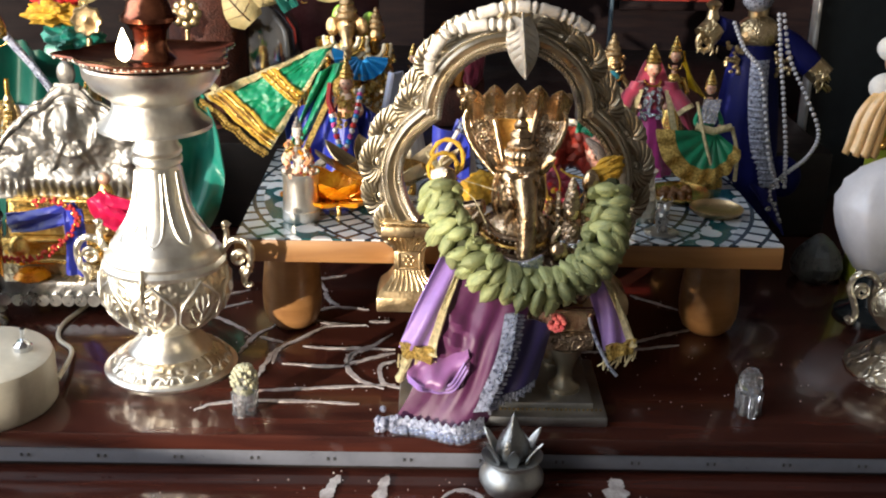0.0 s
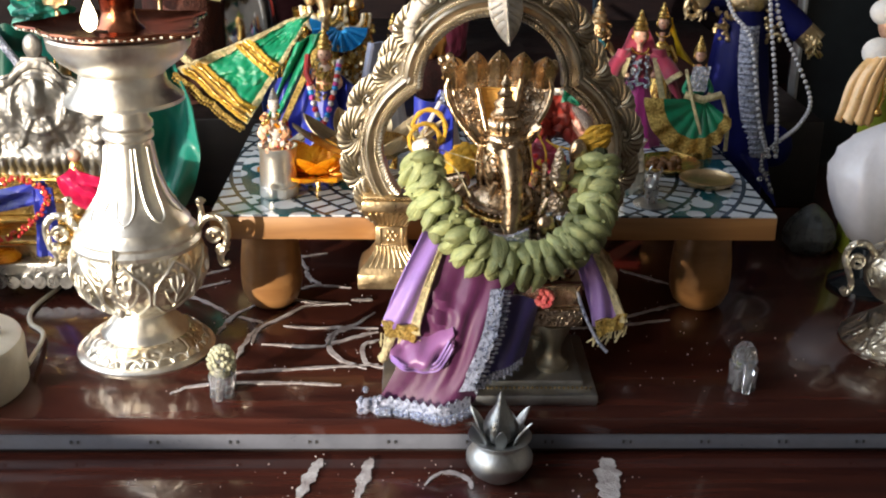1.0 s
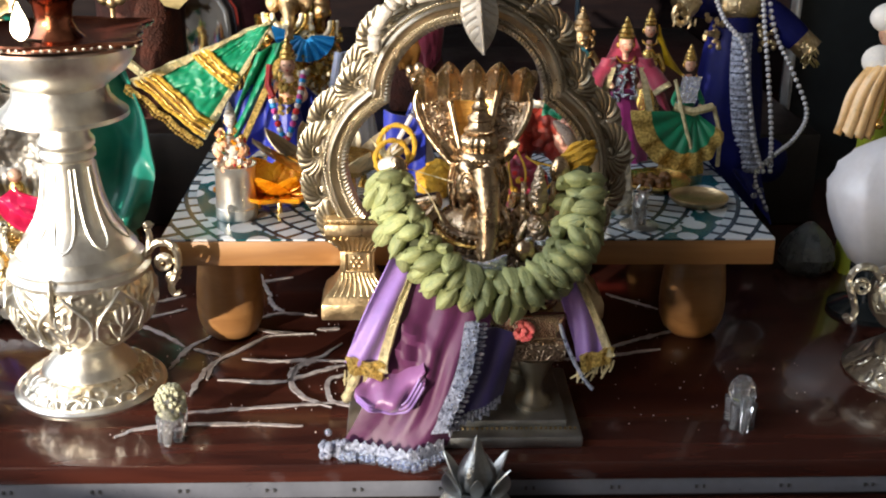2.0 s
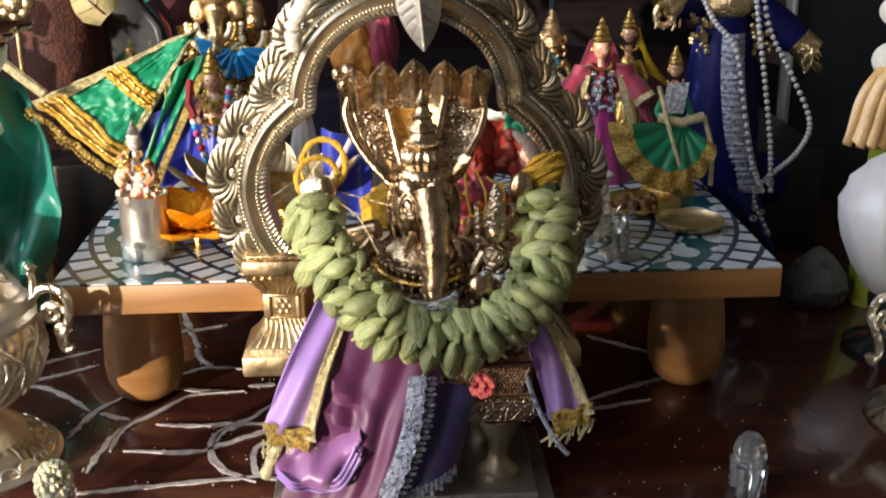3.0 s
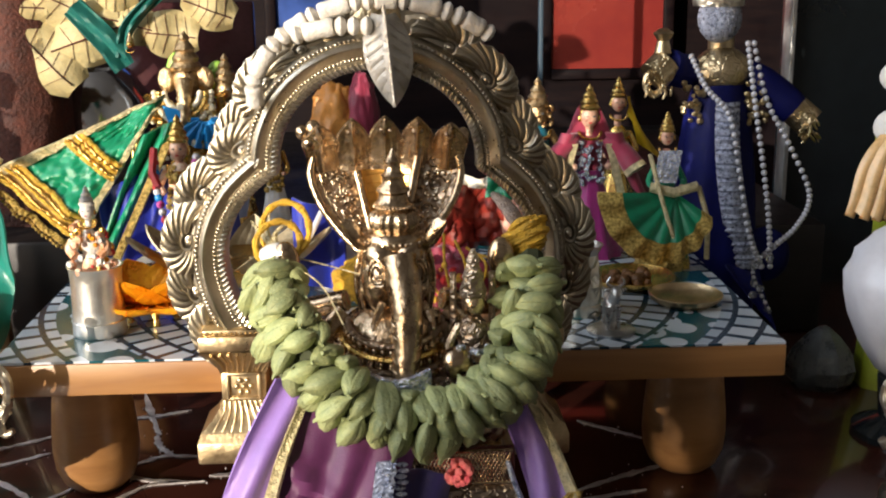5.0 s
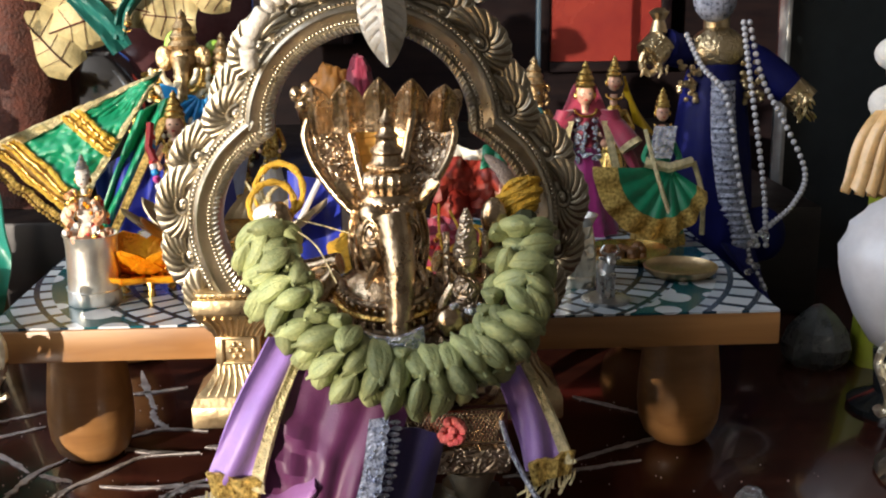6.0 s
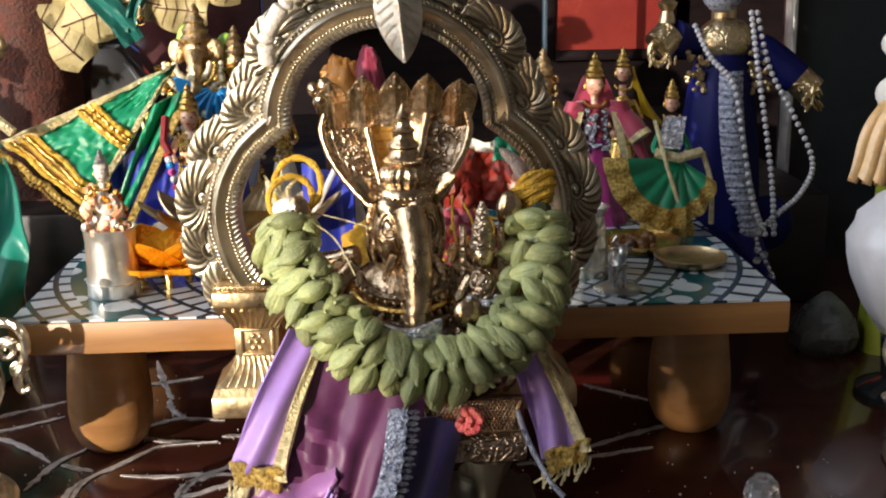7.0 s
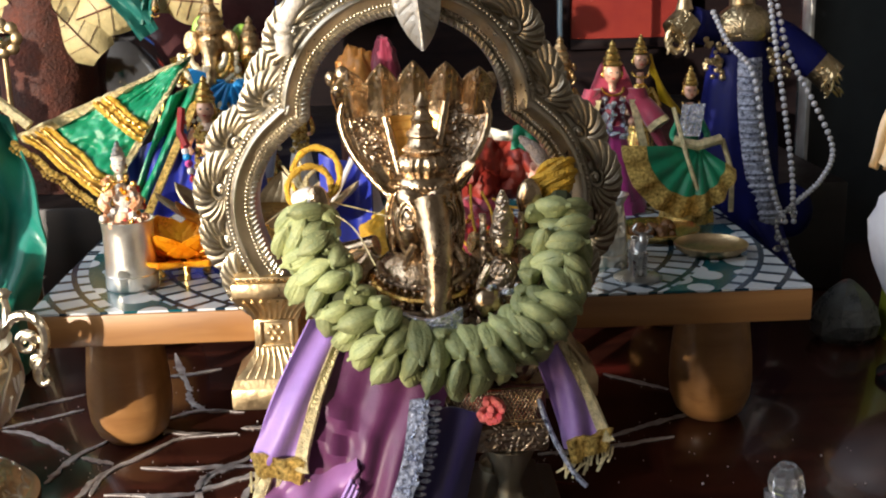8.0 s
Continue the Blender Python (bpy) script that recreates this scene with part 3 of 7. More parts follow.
fan_mesh = fan()
outer = [(x + nx * 0.0150, z + nz * 0.0150, nx, nz) for (x, z), (nx, nz) in zip(inner, n_in)][:len(inner) // 2 + 1]
dist = [0.0]
for p, q in zip(outer, outer[1:]):
    dist.append(dist[-1] + math.hypot(q[0] - p[0], q[1] - p[1]))
for j in range(9):
    want = dist[-1] * (j + 0.35) / 8.6
    k = min(range(len(dist)), key=lambda i: abs(dist[i] - want))
    x, z, nx, nz = outer[k]
    for s in (1, -1):
        if j == 8 and s < 0:
            continue
        ob = new("leaf_fan", fan_mesh)
        ob.parent = arch_band
        ob.location = (CX + s * x, AY + 0.004 + 0.0012 * (j % 2), z)
        ob.rotation_euler = (0, s * math.atan2(nx, nz), 0)
        ob.scale = (s * 1.24, 1, 0.86)
part("crest", Form().ell((CX, AY, 0.256), (0.012, 0.006, 0.012), BRASS_E).ell((CX, AY - 0.002, 0.268), (0.006, 0.004, 0.008), BRASS), throne)

# ---- seated elephant-headed statue: one mesh ----
g = Form()
SX = 0.143
B, BE = BRONZE, BRONZE_E
g.ell((SX, 0.855, 0.090), (0.034, 0.026, 0.024), B)
g.ell((SX, 0.852, 0.114), (0.027, 0.021, 0.020), B)
g.ell((SX - 0.03, 0.838, 0.077), (0.022, 0.016, 0.011), B, (0, 10, 25))
g.ell((SX + 0.03, 0.838, 0.077), (0.022, 0.016, 0.011), B, (0, -10, -25))
HX = 0.1435
for s in (-1, 1):
    g.tube(spline([(SX + s * 0.022, 0.855, 0.126), (SX + s * 0.036, 0.848, 0.112), (SX + s * 0.034, 0.83, 0.108), (SX + s * 0.026, 0.82, 0.113)], 12), 0.0065, B, 10)
    g.tube(spline([(SX + s * 0.022, 0.862, 0.13), (SX + s * 0.044, 0.868, 0.125), (SX + s * 0.05, 0.85, 0.138), (SX + s * 0.047, 0.842, 0.152)], 12), 0.0052, B, 10)
    g.ell((SX + s * 0.047, 0.84, 0.155), (0.006, 0.004, 0.009), B)
    g.ell((SX + s * 0.026, 0.8195, 0.1135), (0.0072, 0.0062, 0.0075), B, nu=14, nv=10)
    for k in range(3):
        g.tube([(SX + s * (0.0315 + 0.0068 * math.cos(t)), 0.838 + 0.0068 * math.sin(t), 0.1085 + 0.0015 * k) for t in [2 * math.pi * i / 16 for i in range(16)]], 0.0009, BE, 6, True)
    # broad ears with a rolled rim
    def ear(u, v, s=s):
        flare = math.sin(math.pi * (0.10 + 0.82 * v)) ** 0.7
        return (HX + s * (0.0105 + 0.0068 * u * flare), 0.852 - 0.004 * u + 0.0022 * math.sin(u * 7 + v * 2), 0.1255 + 0.034 * v + 0.004 * u * (v - 0.3))
    g.sheet(ear, 14, 16, 0.0016, B)
    g.tube([ear(1, k / 20) for k in range(21)], 0.0011, B, 8)
    # tusks, cheeks, temples, eyes under a heavy lid
    g.tube(spline([(HX + 0.003 + s * 0.0085, 0.833, 0.136), (HX + 0.003 + s * 0.0120, 0.826, 0.131), (HX + 0.003 + s * 0.0130, 0.820, 0.129)], 6), [0.0024, 0.0023, 0.0021, 0.0019, 0.0016, 0.0012, 0.0006], B, 8)
    g.ell((HX + s * 0.0078, 0.8425, 0.1425), (0.0068, 0.0080, 0.0130), B, (0, s * 10, 0), nu=20, nv=14)
    g.ell((HX + s * 0.0062, 0.8410, 0.1565), (0.0072, 0.0066, 0.0068), B, nu=20, nv=14)
    ex = HX + 0.001 + s * 0.0085
    g.ell((ex, 0.8352, 0.1490), (0.0022, 0.0018, 0.0034), BE, (0, s * 16, s * 35))
    for q in (1.0, 1.45):
        g.tube([(ex + s * 0.0004 * q + 0.0026 * q * math.cos(t), 0.8350 - 0.0004 + s * 0.0011 * q * math.cos(t) + 0.0006 * (q - 1), 0.1490 + 0.0043 * q * math.sin(t) - 0.0008 * q * math.cos(2 * t)) for t in [2 * math.pi * k / 22 for k in range(22)]], 0.0006, B, 6, True)
g.ell((HX, 0.849, 0.1490), (0.0150, 0.0135, 0.0165), B, nu=32, nv=20)
g.ell((HX + 0.002, 0.8385, 0.1475), (0.0085, 0.0078, 0.0115), B, nu=20, nv=12)
g.ell((HX + 0.003, 0.8318, 0.1560), (0.0024, 0.0012, 0.0044), mat("vermilion_mark", (0.16, 0.035, 0.035), 0.6, 0, 0.4, 300))
tr = spline([(HX + 0.002, 0.8385, 0.156), (HX + 0.0035, 0.8335, 0.146), (HX + 0.0045, 0.828, 0.134), (HX + 0.0045, 0.8235, 0.121), (HX + 0.0035, 0.820, 0.109), (HX + 0.007, 0.816, 0.100)], 40)
trad = [0.0084 - 0.0034 * (k / 40) ** 0.9 for k in range(41)]
g.tube(tr, trad, mat("worn_bronze", (0.50, 0.39, 0.26), 0.30, 1, 0.35, 130, 0.55, 150, second=(0.26, 0.18, 0.11)), 22)
for k in range(7):
    p, q2 = tr[18 + 3 * k], trad[18 + 3 * k]
    g.tube([(p.x + q2 * math.cos(t), p.y - abs(q2 * math.sin(t)), p.z - 0.25 * abs(q2 * math.sin(t))) for t in [math.pi * i / 12 for i in range(13)]], 0.00035, B, 5)
for k in range(9):
    g.ell((HX + 0.003 + 0.0011 * (k - 4), 0.8300 + 0.00018 * (k - 4) ** 2, 0.1500 - 0.0011 * (4 - abs(k - 4))), 0.0009, BE, nu=7, nv=5)
# tiered crown: beaded brow band, ribbed dome, two collars and a finial
CY = 0.850
g.lathe([(0.0130, 0.1590), (0.0138, 0.1605), (0.0138, 0.1632), (0.0124, 0.1650), (0.0098, 0.1664)], (HX, CY, 0), B, 48)
g.lathe([(0.0092, 0.1660), (0.0106, 0.1684), (0.0108, 0.1712), (0.0098, 0.1738), (0.0074, 0.1750)], (HX, CY, 0), B, 64, lambda a, k: 1 + 0.06 * math.cos(a * 18))
g.lathe([(0.0074, 0.1748), (0.0086, 0.1760), (0.0086, 0.1778), (0.0068, 0.1792), (0.0062, 0.1820), (0.0072, 0.1832), (0.0070, 0.1846), (0.0050, 0.1864), (0.0046, 0.1890), (0.0054, 0.1902), (0.0036, 0.1920), (0.0030, 0.1945), (0.0038, 0.1965), (0.0020, 0.1990), (0.0006, 0.2020)], (HX, CY + 0.001, 0), B, 40, lambda a, k: 1 + 0.025 * math.cos(a * 14))
for k in range(17):
    t = math.pi * (1.03 + 0.94 * k / 16)
    g.ell((HX + 0.0140 * math.cos(t), CY + 0.0140 * math.sin(t), 0.1618), 0.0009, B, nu=8, nv=6)
    g.ell((HX + 0.0087 * math.cos(t), CY + 0.0087 * math.sin(t), 0.1769), 0.0007, B, nu=8, nv=6)
for s in (-1, 1):
    # pointed leaf beside the brow band
    def side_leaf(u, v, s=s):
        wd = 0.0052 * math.sin(math.pi * (0.08 + 0.90 * v)) ** 0.8
        return (HX + s * (0.0128 + 0.0100 * v), 0.846 + 0.0016 * (2 * u - 1) ** 2 - 0.003 * v, 0.1600 + 0.0105 * v + (u - 0.5) * 2 * wd)
    g.sheet(side_leaf, 8, 14, 0.0013, B)
    g.tube([side_leaf(0.5, i / 10) for i in range(11)], 0.0007, B, 6)
# cobra hood behind the crown: two tapering leaf-shaped sides, a channel between with sunlight put into its gold colour,
# heads fanned along the top
BRONZE_LIT = mat("sunlit_bronze", (0.90, 0.56, 0.16), 0.4, 1, 0.2, 70, 0.1, 300)
HOX = 0.1405
for s in (-1, 1):
    def lobe_fn(u, v, s=s):
        wide = 0.0080 + 0.0262 * math.sin(min(1.0, v * 1.22) * math.pi * 0.5) ** 0.9 - 0.0030 * max(0, v - 0.78) / 0.22
        x0 = 0.0050 + 0.0105 * v
        x = x0 + (wide - x0) * u
        return (HOX + s * x, 0.873 - 0.004 * u ** 2.4 + 0.006 * (1 - u) * (s < 0) - 0.014 * (1 - v) ** 1.6, 0.151 + 0.049 * v)
    g.sheet(lobe_fn, 18, 24, 0.0022, BE)
    g.tube([Vector(lobe_fn(1, k / 30)) + Vector((0, -0.0008, 0)) for k in range(31)], 0.0019, B, 10)
    g.tube([Vector(lobe_fn(0.80, 0.12 + 0.85 * k / 20)) + Vector((0, -0.0010, 0)) for k in range(21)], 0.0006, B, 6)
    g.tube([Vector(lobe_fn(0.02, k / 20)) + Vector((0, -0.0022, 0)) for k in range(21)], 0.0024, B, 10)
    for j, (cu, cv, cr) in enumerate(((0.45, 0.42, 0.0034), (0.52, 0.64, 0.0046), (0.42, 0.84, 0.0040), (0.40, 0.24, 0.0022))):
        c0 = lobe_fn(cu, cv)
        g.tube([(c0[0] + cr * math.cos(t) * (1 - t / 11), c0[1] - 0.0014, c0[2] + cr * math.sin(t) * (1 - t / 11)) for t in [i * 0.5 for i in range(18)]], 0.0006, B, 6)
        for i in range(8):
            t = i * 0.785 + j
            q = lobe_fn(min(0.94, max(0.06, cu + 0.28 * math.cos(t))), min(0.97, cv + 0.11 * math.sin(t)))
            g.ell((q[0], q[1] - 0.0010, q[2]), (0.0015, 0.0009, 0.0011), B, (0, math.degrees(t), 0), nu=8, nv=5)
g.sheet(lambda u, v: (HOX + (u - 0.5) * 2 * (0.0055 + 0.0105 * v), 0.8785 + 0.003 * math.sin(u * math.pi) - 0.012 * (1 - v) ** 2, 0.150 + 0.050 * v), 18, 10, 0.0020, BRONZE_LIT)
for k in range(9):
    z = 0.166 + 0.0038 * k
    hw = 0.0055 + 0.0105 * (z - 0.150) / 0.050
    g.tube([(HOX + hw * (i / 4 - 1), 0.8772 + 0.003 * math.sin(math.pi * i / 8) - 0.012 * (1 - (z - 0.15) / 0.05) ** 2, z + 0.0009 * math.sin(math.pi * i / 8)) for i in range(9)], 0.0004, BRONZE_LIT, 5)


def crest_fn(u, v):
    """Five snake heads side by side, each a keeled spearhead leaning forward."""
    t = 2 * u - 1
    cell = abs(2 * ((u * 5) % 1) - 1)
    peak = 0.2015 + (0.0125 - 0.0050 * t * t) * (1 - cell) ** 0.55
    return (HOX + 0.0345 * t * (1 + 0.07 * v), 0.8745 - 0.004 * v * v - 0.0062 * (1 - cell) * (0.35 + 0.65 * v) - 0.006 * t * t, 0.189 + (peak - 0.189) * v)


g.sheet(crest_fn, 150, 10, 0.0018, B)
for k in range(5):
    g.tube([Vector(crest_fn((k + 0.5) / 5, i / 10)) + Vector((0, -0.0008, 0)) for i in range(11)], [0.0009] * 7 + [0.0013, 0.0017, 0.0016, 0.0008], B, 8)
    for e in (0.12, 0.30, 0.70, 0.88):
        g.tube([Vector(crest_fn((k + e) / 5, i / 8)) + Vector((0, -0.0006, 0)) for i in range(9)], 0.0005, B, 6)
    for e in (0.40, 0.60):
        q = crest_fn((k + e) / 5, 0.80)
        g.ell((q[0], q[1] - 0.0010, q[2]), (0.0011, 0.0009, 0.0011), BE, nu=8, nv=5)
g.tube([crest_fn(i / 150, 1.0) for i in range(151)], 0.0008, B, 6)
for x, z, q in ((0.1035, 0.2075, 0.0030), (0.1085, 0.2090, 0.0034), (0.1065, 0.2030, 0.0036), (0.1755, 0.2050, 0.0030)):
    g.ell((x, 0.866, z), (q, q * 0.9, q * 1.2), B, nu=12, nv=8)
# folds of drapery beside the trunk
for k in range(7):
    g.tube(spline([(SX + 0.014 + 0.0026 * k, 0.840 - 0.001 * (k % 2), 0.128 - 0.002 * abs(k - 2)), (SX + 0.012 + 0.0028 * k, 0.831, 0.108), (SX + 0.011 + 0.003 * k, 0.826, 0.086)], 10), 0.0016, (B, BE)[k % 2], 8)
# necklaces, armour of beads and swags over the chest
for k in range(4):
    g.tube([(SX + (0.021 + 0.003 * k) * math.cos(a), 0.846 + 0.024 * math.sin(a) * 0.95, 0.126 - 0.006 * k + 0.006 * math.sin(a)) for a in [math.pi + math.pi * i / 20 for i in range(21)]], 0.0014, GOLD if k == 1 else BE, 6)
    for i in range(18):
        a = math.pi + math.pi * (i + 0.5) / 18
        g.ell((SX + (0.022 + 0.003 * k) * math.cos(a), 0.846 + 0.0245 * math.sin(a), 0.1235 - 0.006 * k + 0.006 * math.sin(a)), (0.0011, 0.0011, 0.0017), B, nu=7, nv=5)
for k in range(50):
    a = rnd.uniform(math.pi, 2 * math.pi)
    z = rnd.uniform(0.072, 0.118)
    g.ell((SX + 0.034 * math.cos(a), 0.855 + 0.027 * math.sin(a), z), rnd.uniform(0.0012, 0.0032), BE if k % 3 else B, nu=8, nv=6)
solid("elephant_headed_statue", g, "polished bronze seated elephant-headed statue under a cobra hood, on its throne", "statue")

# small goddess figure seated on the lap side
g = Form()
gx, gy = 0.177, 0.832
g.ell((gx, gy, 0.104), (0.0105, 0.009, 0.014), BE)
g.ell((gx, gy, 0.122), (0.007, 0.006, 0.010), BE)
g.ell((gx, gy - 0.002, 0.137), (0.0052, 0.0052, 0.0065), B)
g.lathe([(0.0056, 0), (0.006, 0.003), (0.0045, 0.007), (0.0048, 0.009), (0.0028, 0.014), (0.0032, 0.016), (0.0008, 0.021)], (gx, gy - 0.001, 0.140), BE, 16)
for s in (-1, 1):
    g.tube(spline([(gx + s * 0.006, gy, 0.127), (gx + s * 0.011, gy - 0.003, 0.118), (gx + s * 0.009, gy - 0.009, 0.113)], 8), 0.0024, B, 8)
    g.tube([(gx + s * 0.0085, gy + 0.002, 0.10 + 0.05 * k / 8 - 0.0) for k in range(9)], 0.0015, BE, 6)
for k in range(46):
    g.ell((gx + rnd.uniform(-0.009, 0.006), gy - 0.0125 + rnd.uniform(-0.002, 0.001), rnd.uniform(0.094, 0.122)), rnd.uniform(0.0009, 0.0019), GEM, nu=6, nv=4)
solid("small_goddess_figure", g, "small dark bronze goddess figure with sparkling stones on the seat", "figurine")

# ---- cloths on the throne ----
drape = thing("purple_drape", (0.10, 0.80, 0), "plum silk drape with silver lace hem falling from the seat", "cloth")


def drape_fn(u, v):
    l = spline([(0.094, 0.826, 0.104), (0.083, 0.806, 0.075), (0.078, 0.796, 0.035), (0.062, 0.787, 0.004)], 30)
    r = spline([(0.152, 0.812, 0.084), (0.143, 0.801, 0.055), (0.133, 0.793, 0.025), (0.124, 0.786, 0.004)], 30)
    k = min(30, int(round(v * 30)))
    p = l[k].lerp(r[k], u)
    p.y -= 0.008 * math.sin(u * math.pi) + 0.0030 * math.sin(u * 7.5 + 2.2 * v + 0.6) * (0.35 + v) + 0.0005 * math.sin(u * 13 - 3 * v + 1.5)
    p.y -= 0.0042 * math.exp(-((v - 0.22 - 0.25 * u) / 0.035) ** 2) * math.sin(min(1, u * 1.6) * 3.1)
    p.y -= 0.0042 * math.exp(-((v - 0.36 - 0.2 * u) / 0.035) ** 2) * math.sin(min(1, u * 1.6) * 3.1)
    p.y -= 0.0022 * math.sin(u * 24 + 5 * v * u) * math.sin(math.pi * min(1, v * 1.1)) * (u > 0.25) * min(1, (u - 0.25) * 4) + 0.0012 * noise.noise(Vector((u * 7, v * 5, 3.3)))
    return p


silk = part("cloth", Form().sheet(drape_fn, 70, 30, 0.0012, PURPLE), drape)
# paler copy of the plum silk: sunlight on the looped fold put into colour
PLUM_LIT = mat("lit_plum_satin", (0.24, 0.09, 0.25), 0.38, 0, 0.2, 40, 0.12, 1500, sheen=0.3)


def swag(u, v):
    z0, z1 = 0.052 + 0.008 * u, 0.0375 - 0.018 * u + 0.027 * u ** 4
    fold = 0.0022 * math.sin(10 * v * (0.6 + 0.5 * u) + 3.5 * u) + 0.0016 * math.sin(11 * u - 6 * v) + 0.0008 * math.sin(23 * u + 9 * v)
    return (0.0715 + 0.0395 * u, 0.7905 + 0.017 * (1 - v) ** 2 - 0.0085 * math.sin(math.pi * (0.1 + 0.8 * u)) * (0.35 + 0.65 * v) - 0.004 * math.sin(v * 2.6) - fold, z0 + (z1 - z0) * v)


fold = part("swag", Form().sheet(swag, 44, 26, 0.0014, PLUM_LIT), drape, "looped fold of the plum silk with sunlight in its colour")
for k in range(3):
    part("piping", Form().tube([Vector(swag(0.02 + 0.97 * i / 40, 1.0)) + Vector((-0.0012 * k * (i / 40), -0.0014 + 0.0004 * k, 0.0024 * k * (0.6 + 0.4 * i / 40) - 0.0004)) for i in range(41)], 0.00075, LILAC, 6), fold, "pale lilac piping")
f = Form()
for s, x0, w in ((0, 0.0, 1),):
    pts = [drape_fn(k / 40, 1.0) for k in range(41)]
    f.sheet(lambda u, v: (pts[int(u * 40)].x - 0.002 + 0.0, pts[int(u * 40)].y - 0.0025 - 0.003 * v, 0.0090 * (1 - v) + 0.0012 + 0.0018 * math.sin(u * 75) * (1 - v)), 40, 4, 0.0014, SILVER_LACE)
    for k in range(34):
        p = pts[int(k * 40 / 34)]
        f.tube([(p.x + 0.001, p.y - 0.006, 0.0045), (p.x + 0.001, p.y - 0.009 - 0.002 * (k % 2), 0.0015)], [0.0012, 0.0018], GEM, 6)
for k in range(26):
    f.ell((0.058 + rnd.uniform(-0.006, 0.008), 0.784 + rnd.uniform(-0.005, 0.004), rnd.uniform(0.002, 0.014)), rnd.uniform(0.0015, 0.003), SILVER_LACE, nu=8, nv=5)
part("lace_hem", f, silk, "sparkling silver lace hem")
f = Form()
edge = spline([(0.138, 0.797, 0.080), (0.133, 0.791, 0.05), (0.119, 0.783, 0.016)], 24)
f.sheet(lambda u, v: edge[int(v * 24)] + Vector(((u - 0.5) * (0.0085 + 0.002 * v) + 0.0008 * math.sin(v * 90) * (u > 0.5), -0.0025, 0.001 * u)), 6, 24, 0.0016, SILVER_LACE)
for k in range(22):
    p = edge[k + 1]
    f.ell((p.x + 0.0068 + 0.001 * (k % 2), p.y + 0.0005, p.z), (0.0026, 0.0012, 0.0011), SILVER_LACE, nu=8, nv=5)
    f.ell((p.x + rnd.uniform(-0.004, 0.004), p.y - 0.0038, p.z), 0.0009, GEM, nu=6, nv=4)
part("lace_edge", f, silk, "bluish silver lace border")
f = Form()


# right fold of the plum drape: its shade is put into a dark blue
def shaded_fold_fn(u, v):
    a = Vector((0.138, 0.797, 0.076)).lerp(Vector((0.126, 0.788, 0.018)), v)
    b = Vector((0.166, 0.808, 0.068)).lerp(Vector((0.157, 0.80, 0.024 + 0.006)), v)
    p = a.lerp(b, u)
    p.y += -0.002 * math.sin(u * 9 + v * 2)
    return p


f.sheet(shaded_fold_fn, 16, 12, 0.001, PLUM_SHADED)
for k in range(14):
    p = shaded_fold_fn(k / 14, 1.0)
    f.tube([(p.x, p.y - 0.001, p.z + 0.001), (p.x, p.y - 0.001, p.z - 0.006 + 0.002 * (k % 2))], 0.0011, SILVER_LACE, 6)
part("cloth_fold", f, drape, "right fold of the drape, its shade put into dark blue")


def scarf(name, line, wide, label, tassel):
    t = thing(name, tuple(line[0]), label, "scarf", "lilac scarf ends")
    ln = spline(line, 24)

    def band(a, b, off):
        return lambda u, v: ln[int(v * 24)] + Vector((wide * (a + (b - a) * u) * (0.75 + 0.35 * v), off - 0.0026 * math.sin((a + (b - a) * u) * 9 + v * 4), 0.35 * wide * (a + (b - a) * u) * tassel))
    silk = part("cloth", Form().sheet(band(-0.5, 0.3, 0), 10, 24, 0.001, LILAC), t)
    part("gold_border", Form().sheet(band(0.27, 0.5, -0.0012), 4, 24, 0.0015, GOLD_PALE), silk, "pale gold woven border")
    f = Form()
    e = ln[-1]
    f.sheet(lambda u, v: e + Vector(((u - 0.5) * wide * (1.05 - 0.25 * v), -0.002 - 0.0012 * math.sin(u * 14), (0.010 + 0.0015 * math.sin(u * 9)) * (0.5 - v) + 0.35 * wide * (u - 0.5) * tassel)), 8, 6, 0.002, GOLD_TRIM)
    for k in range(14):
        q = e + Vector(((k / 13 - 0.5) * wide * 1.1, -0.001, -0.004 + 0.35 * wide * (k / 13 - 0.5) * tassel))
        f.tube([q, q + Vector((rnd.uniform(-0.002, 0.001), 0, -0.004)), q + Vector((rnd.uniform(-0.004, 0.0), 0, -rnd.uniform(0.006, 0.011)))], 0.0006, GOLD_PALE, 5)
    part("tassel", f, silk, "gold fringe")
    return t, e


t, e = scarf("lilac_scarf", [(0.1, 0.818, 0.108), (0.088, 0.7985, 0.085), (0.080, 0.7925, 0.063), (0.078, 0.791, 0.054)], 0.022, "lilac silk scarf end with a gold border and fringe", -0.6)
part("hanging_cord", Form().tube(spline([(0.073, 0.790, 0.050), (0.069, 0.788, 0.042), (0.066, 0.787, 0.034)], 8), [0.0022, 0.0025, 0.003, 0.003, 0.0028, 0.0025, 0.003, 0.0035, 0.002], GOLD_PALE, 8), t, "pale gold corded tassel")
t, e = scarf("lilac_scarf", [(0.196, 0.822, 0.092), (0.203, 0.812, 0.076), (0.208, 0.806, 0.062), (0.211, 0.803, 0.053)], 0.019, "lilac silk scarf end with a gold fringe, in shade", 0.8)
part("silver_cord", Form().tube(spline([(0.188, 0.812, 0.078), (0.194, 0.803, 0.06), (0.203, 0.798, 0.043), (0.209, 0.796, 0.036)], 14), 0.0012, SILVER_LACE, 6), t, "twisted silver cord")
band = Form().sheet(lambda u, v: (SX - 0.014 + 0.028 * u, 0.8100 - 0.005 * math.sin(u * 3.1), 0.103 + 0.012 * (1 - v) - 0.003 * math.sin(u * 3.1)), 14, 5, 0.0025, GEM)
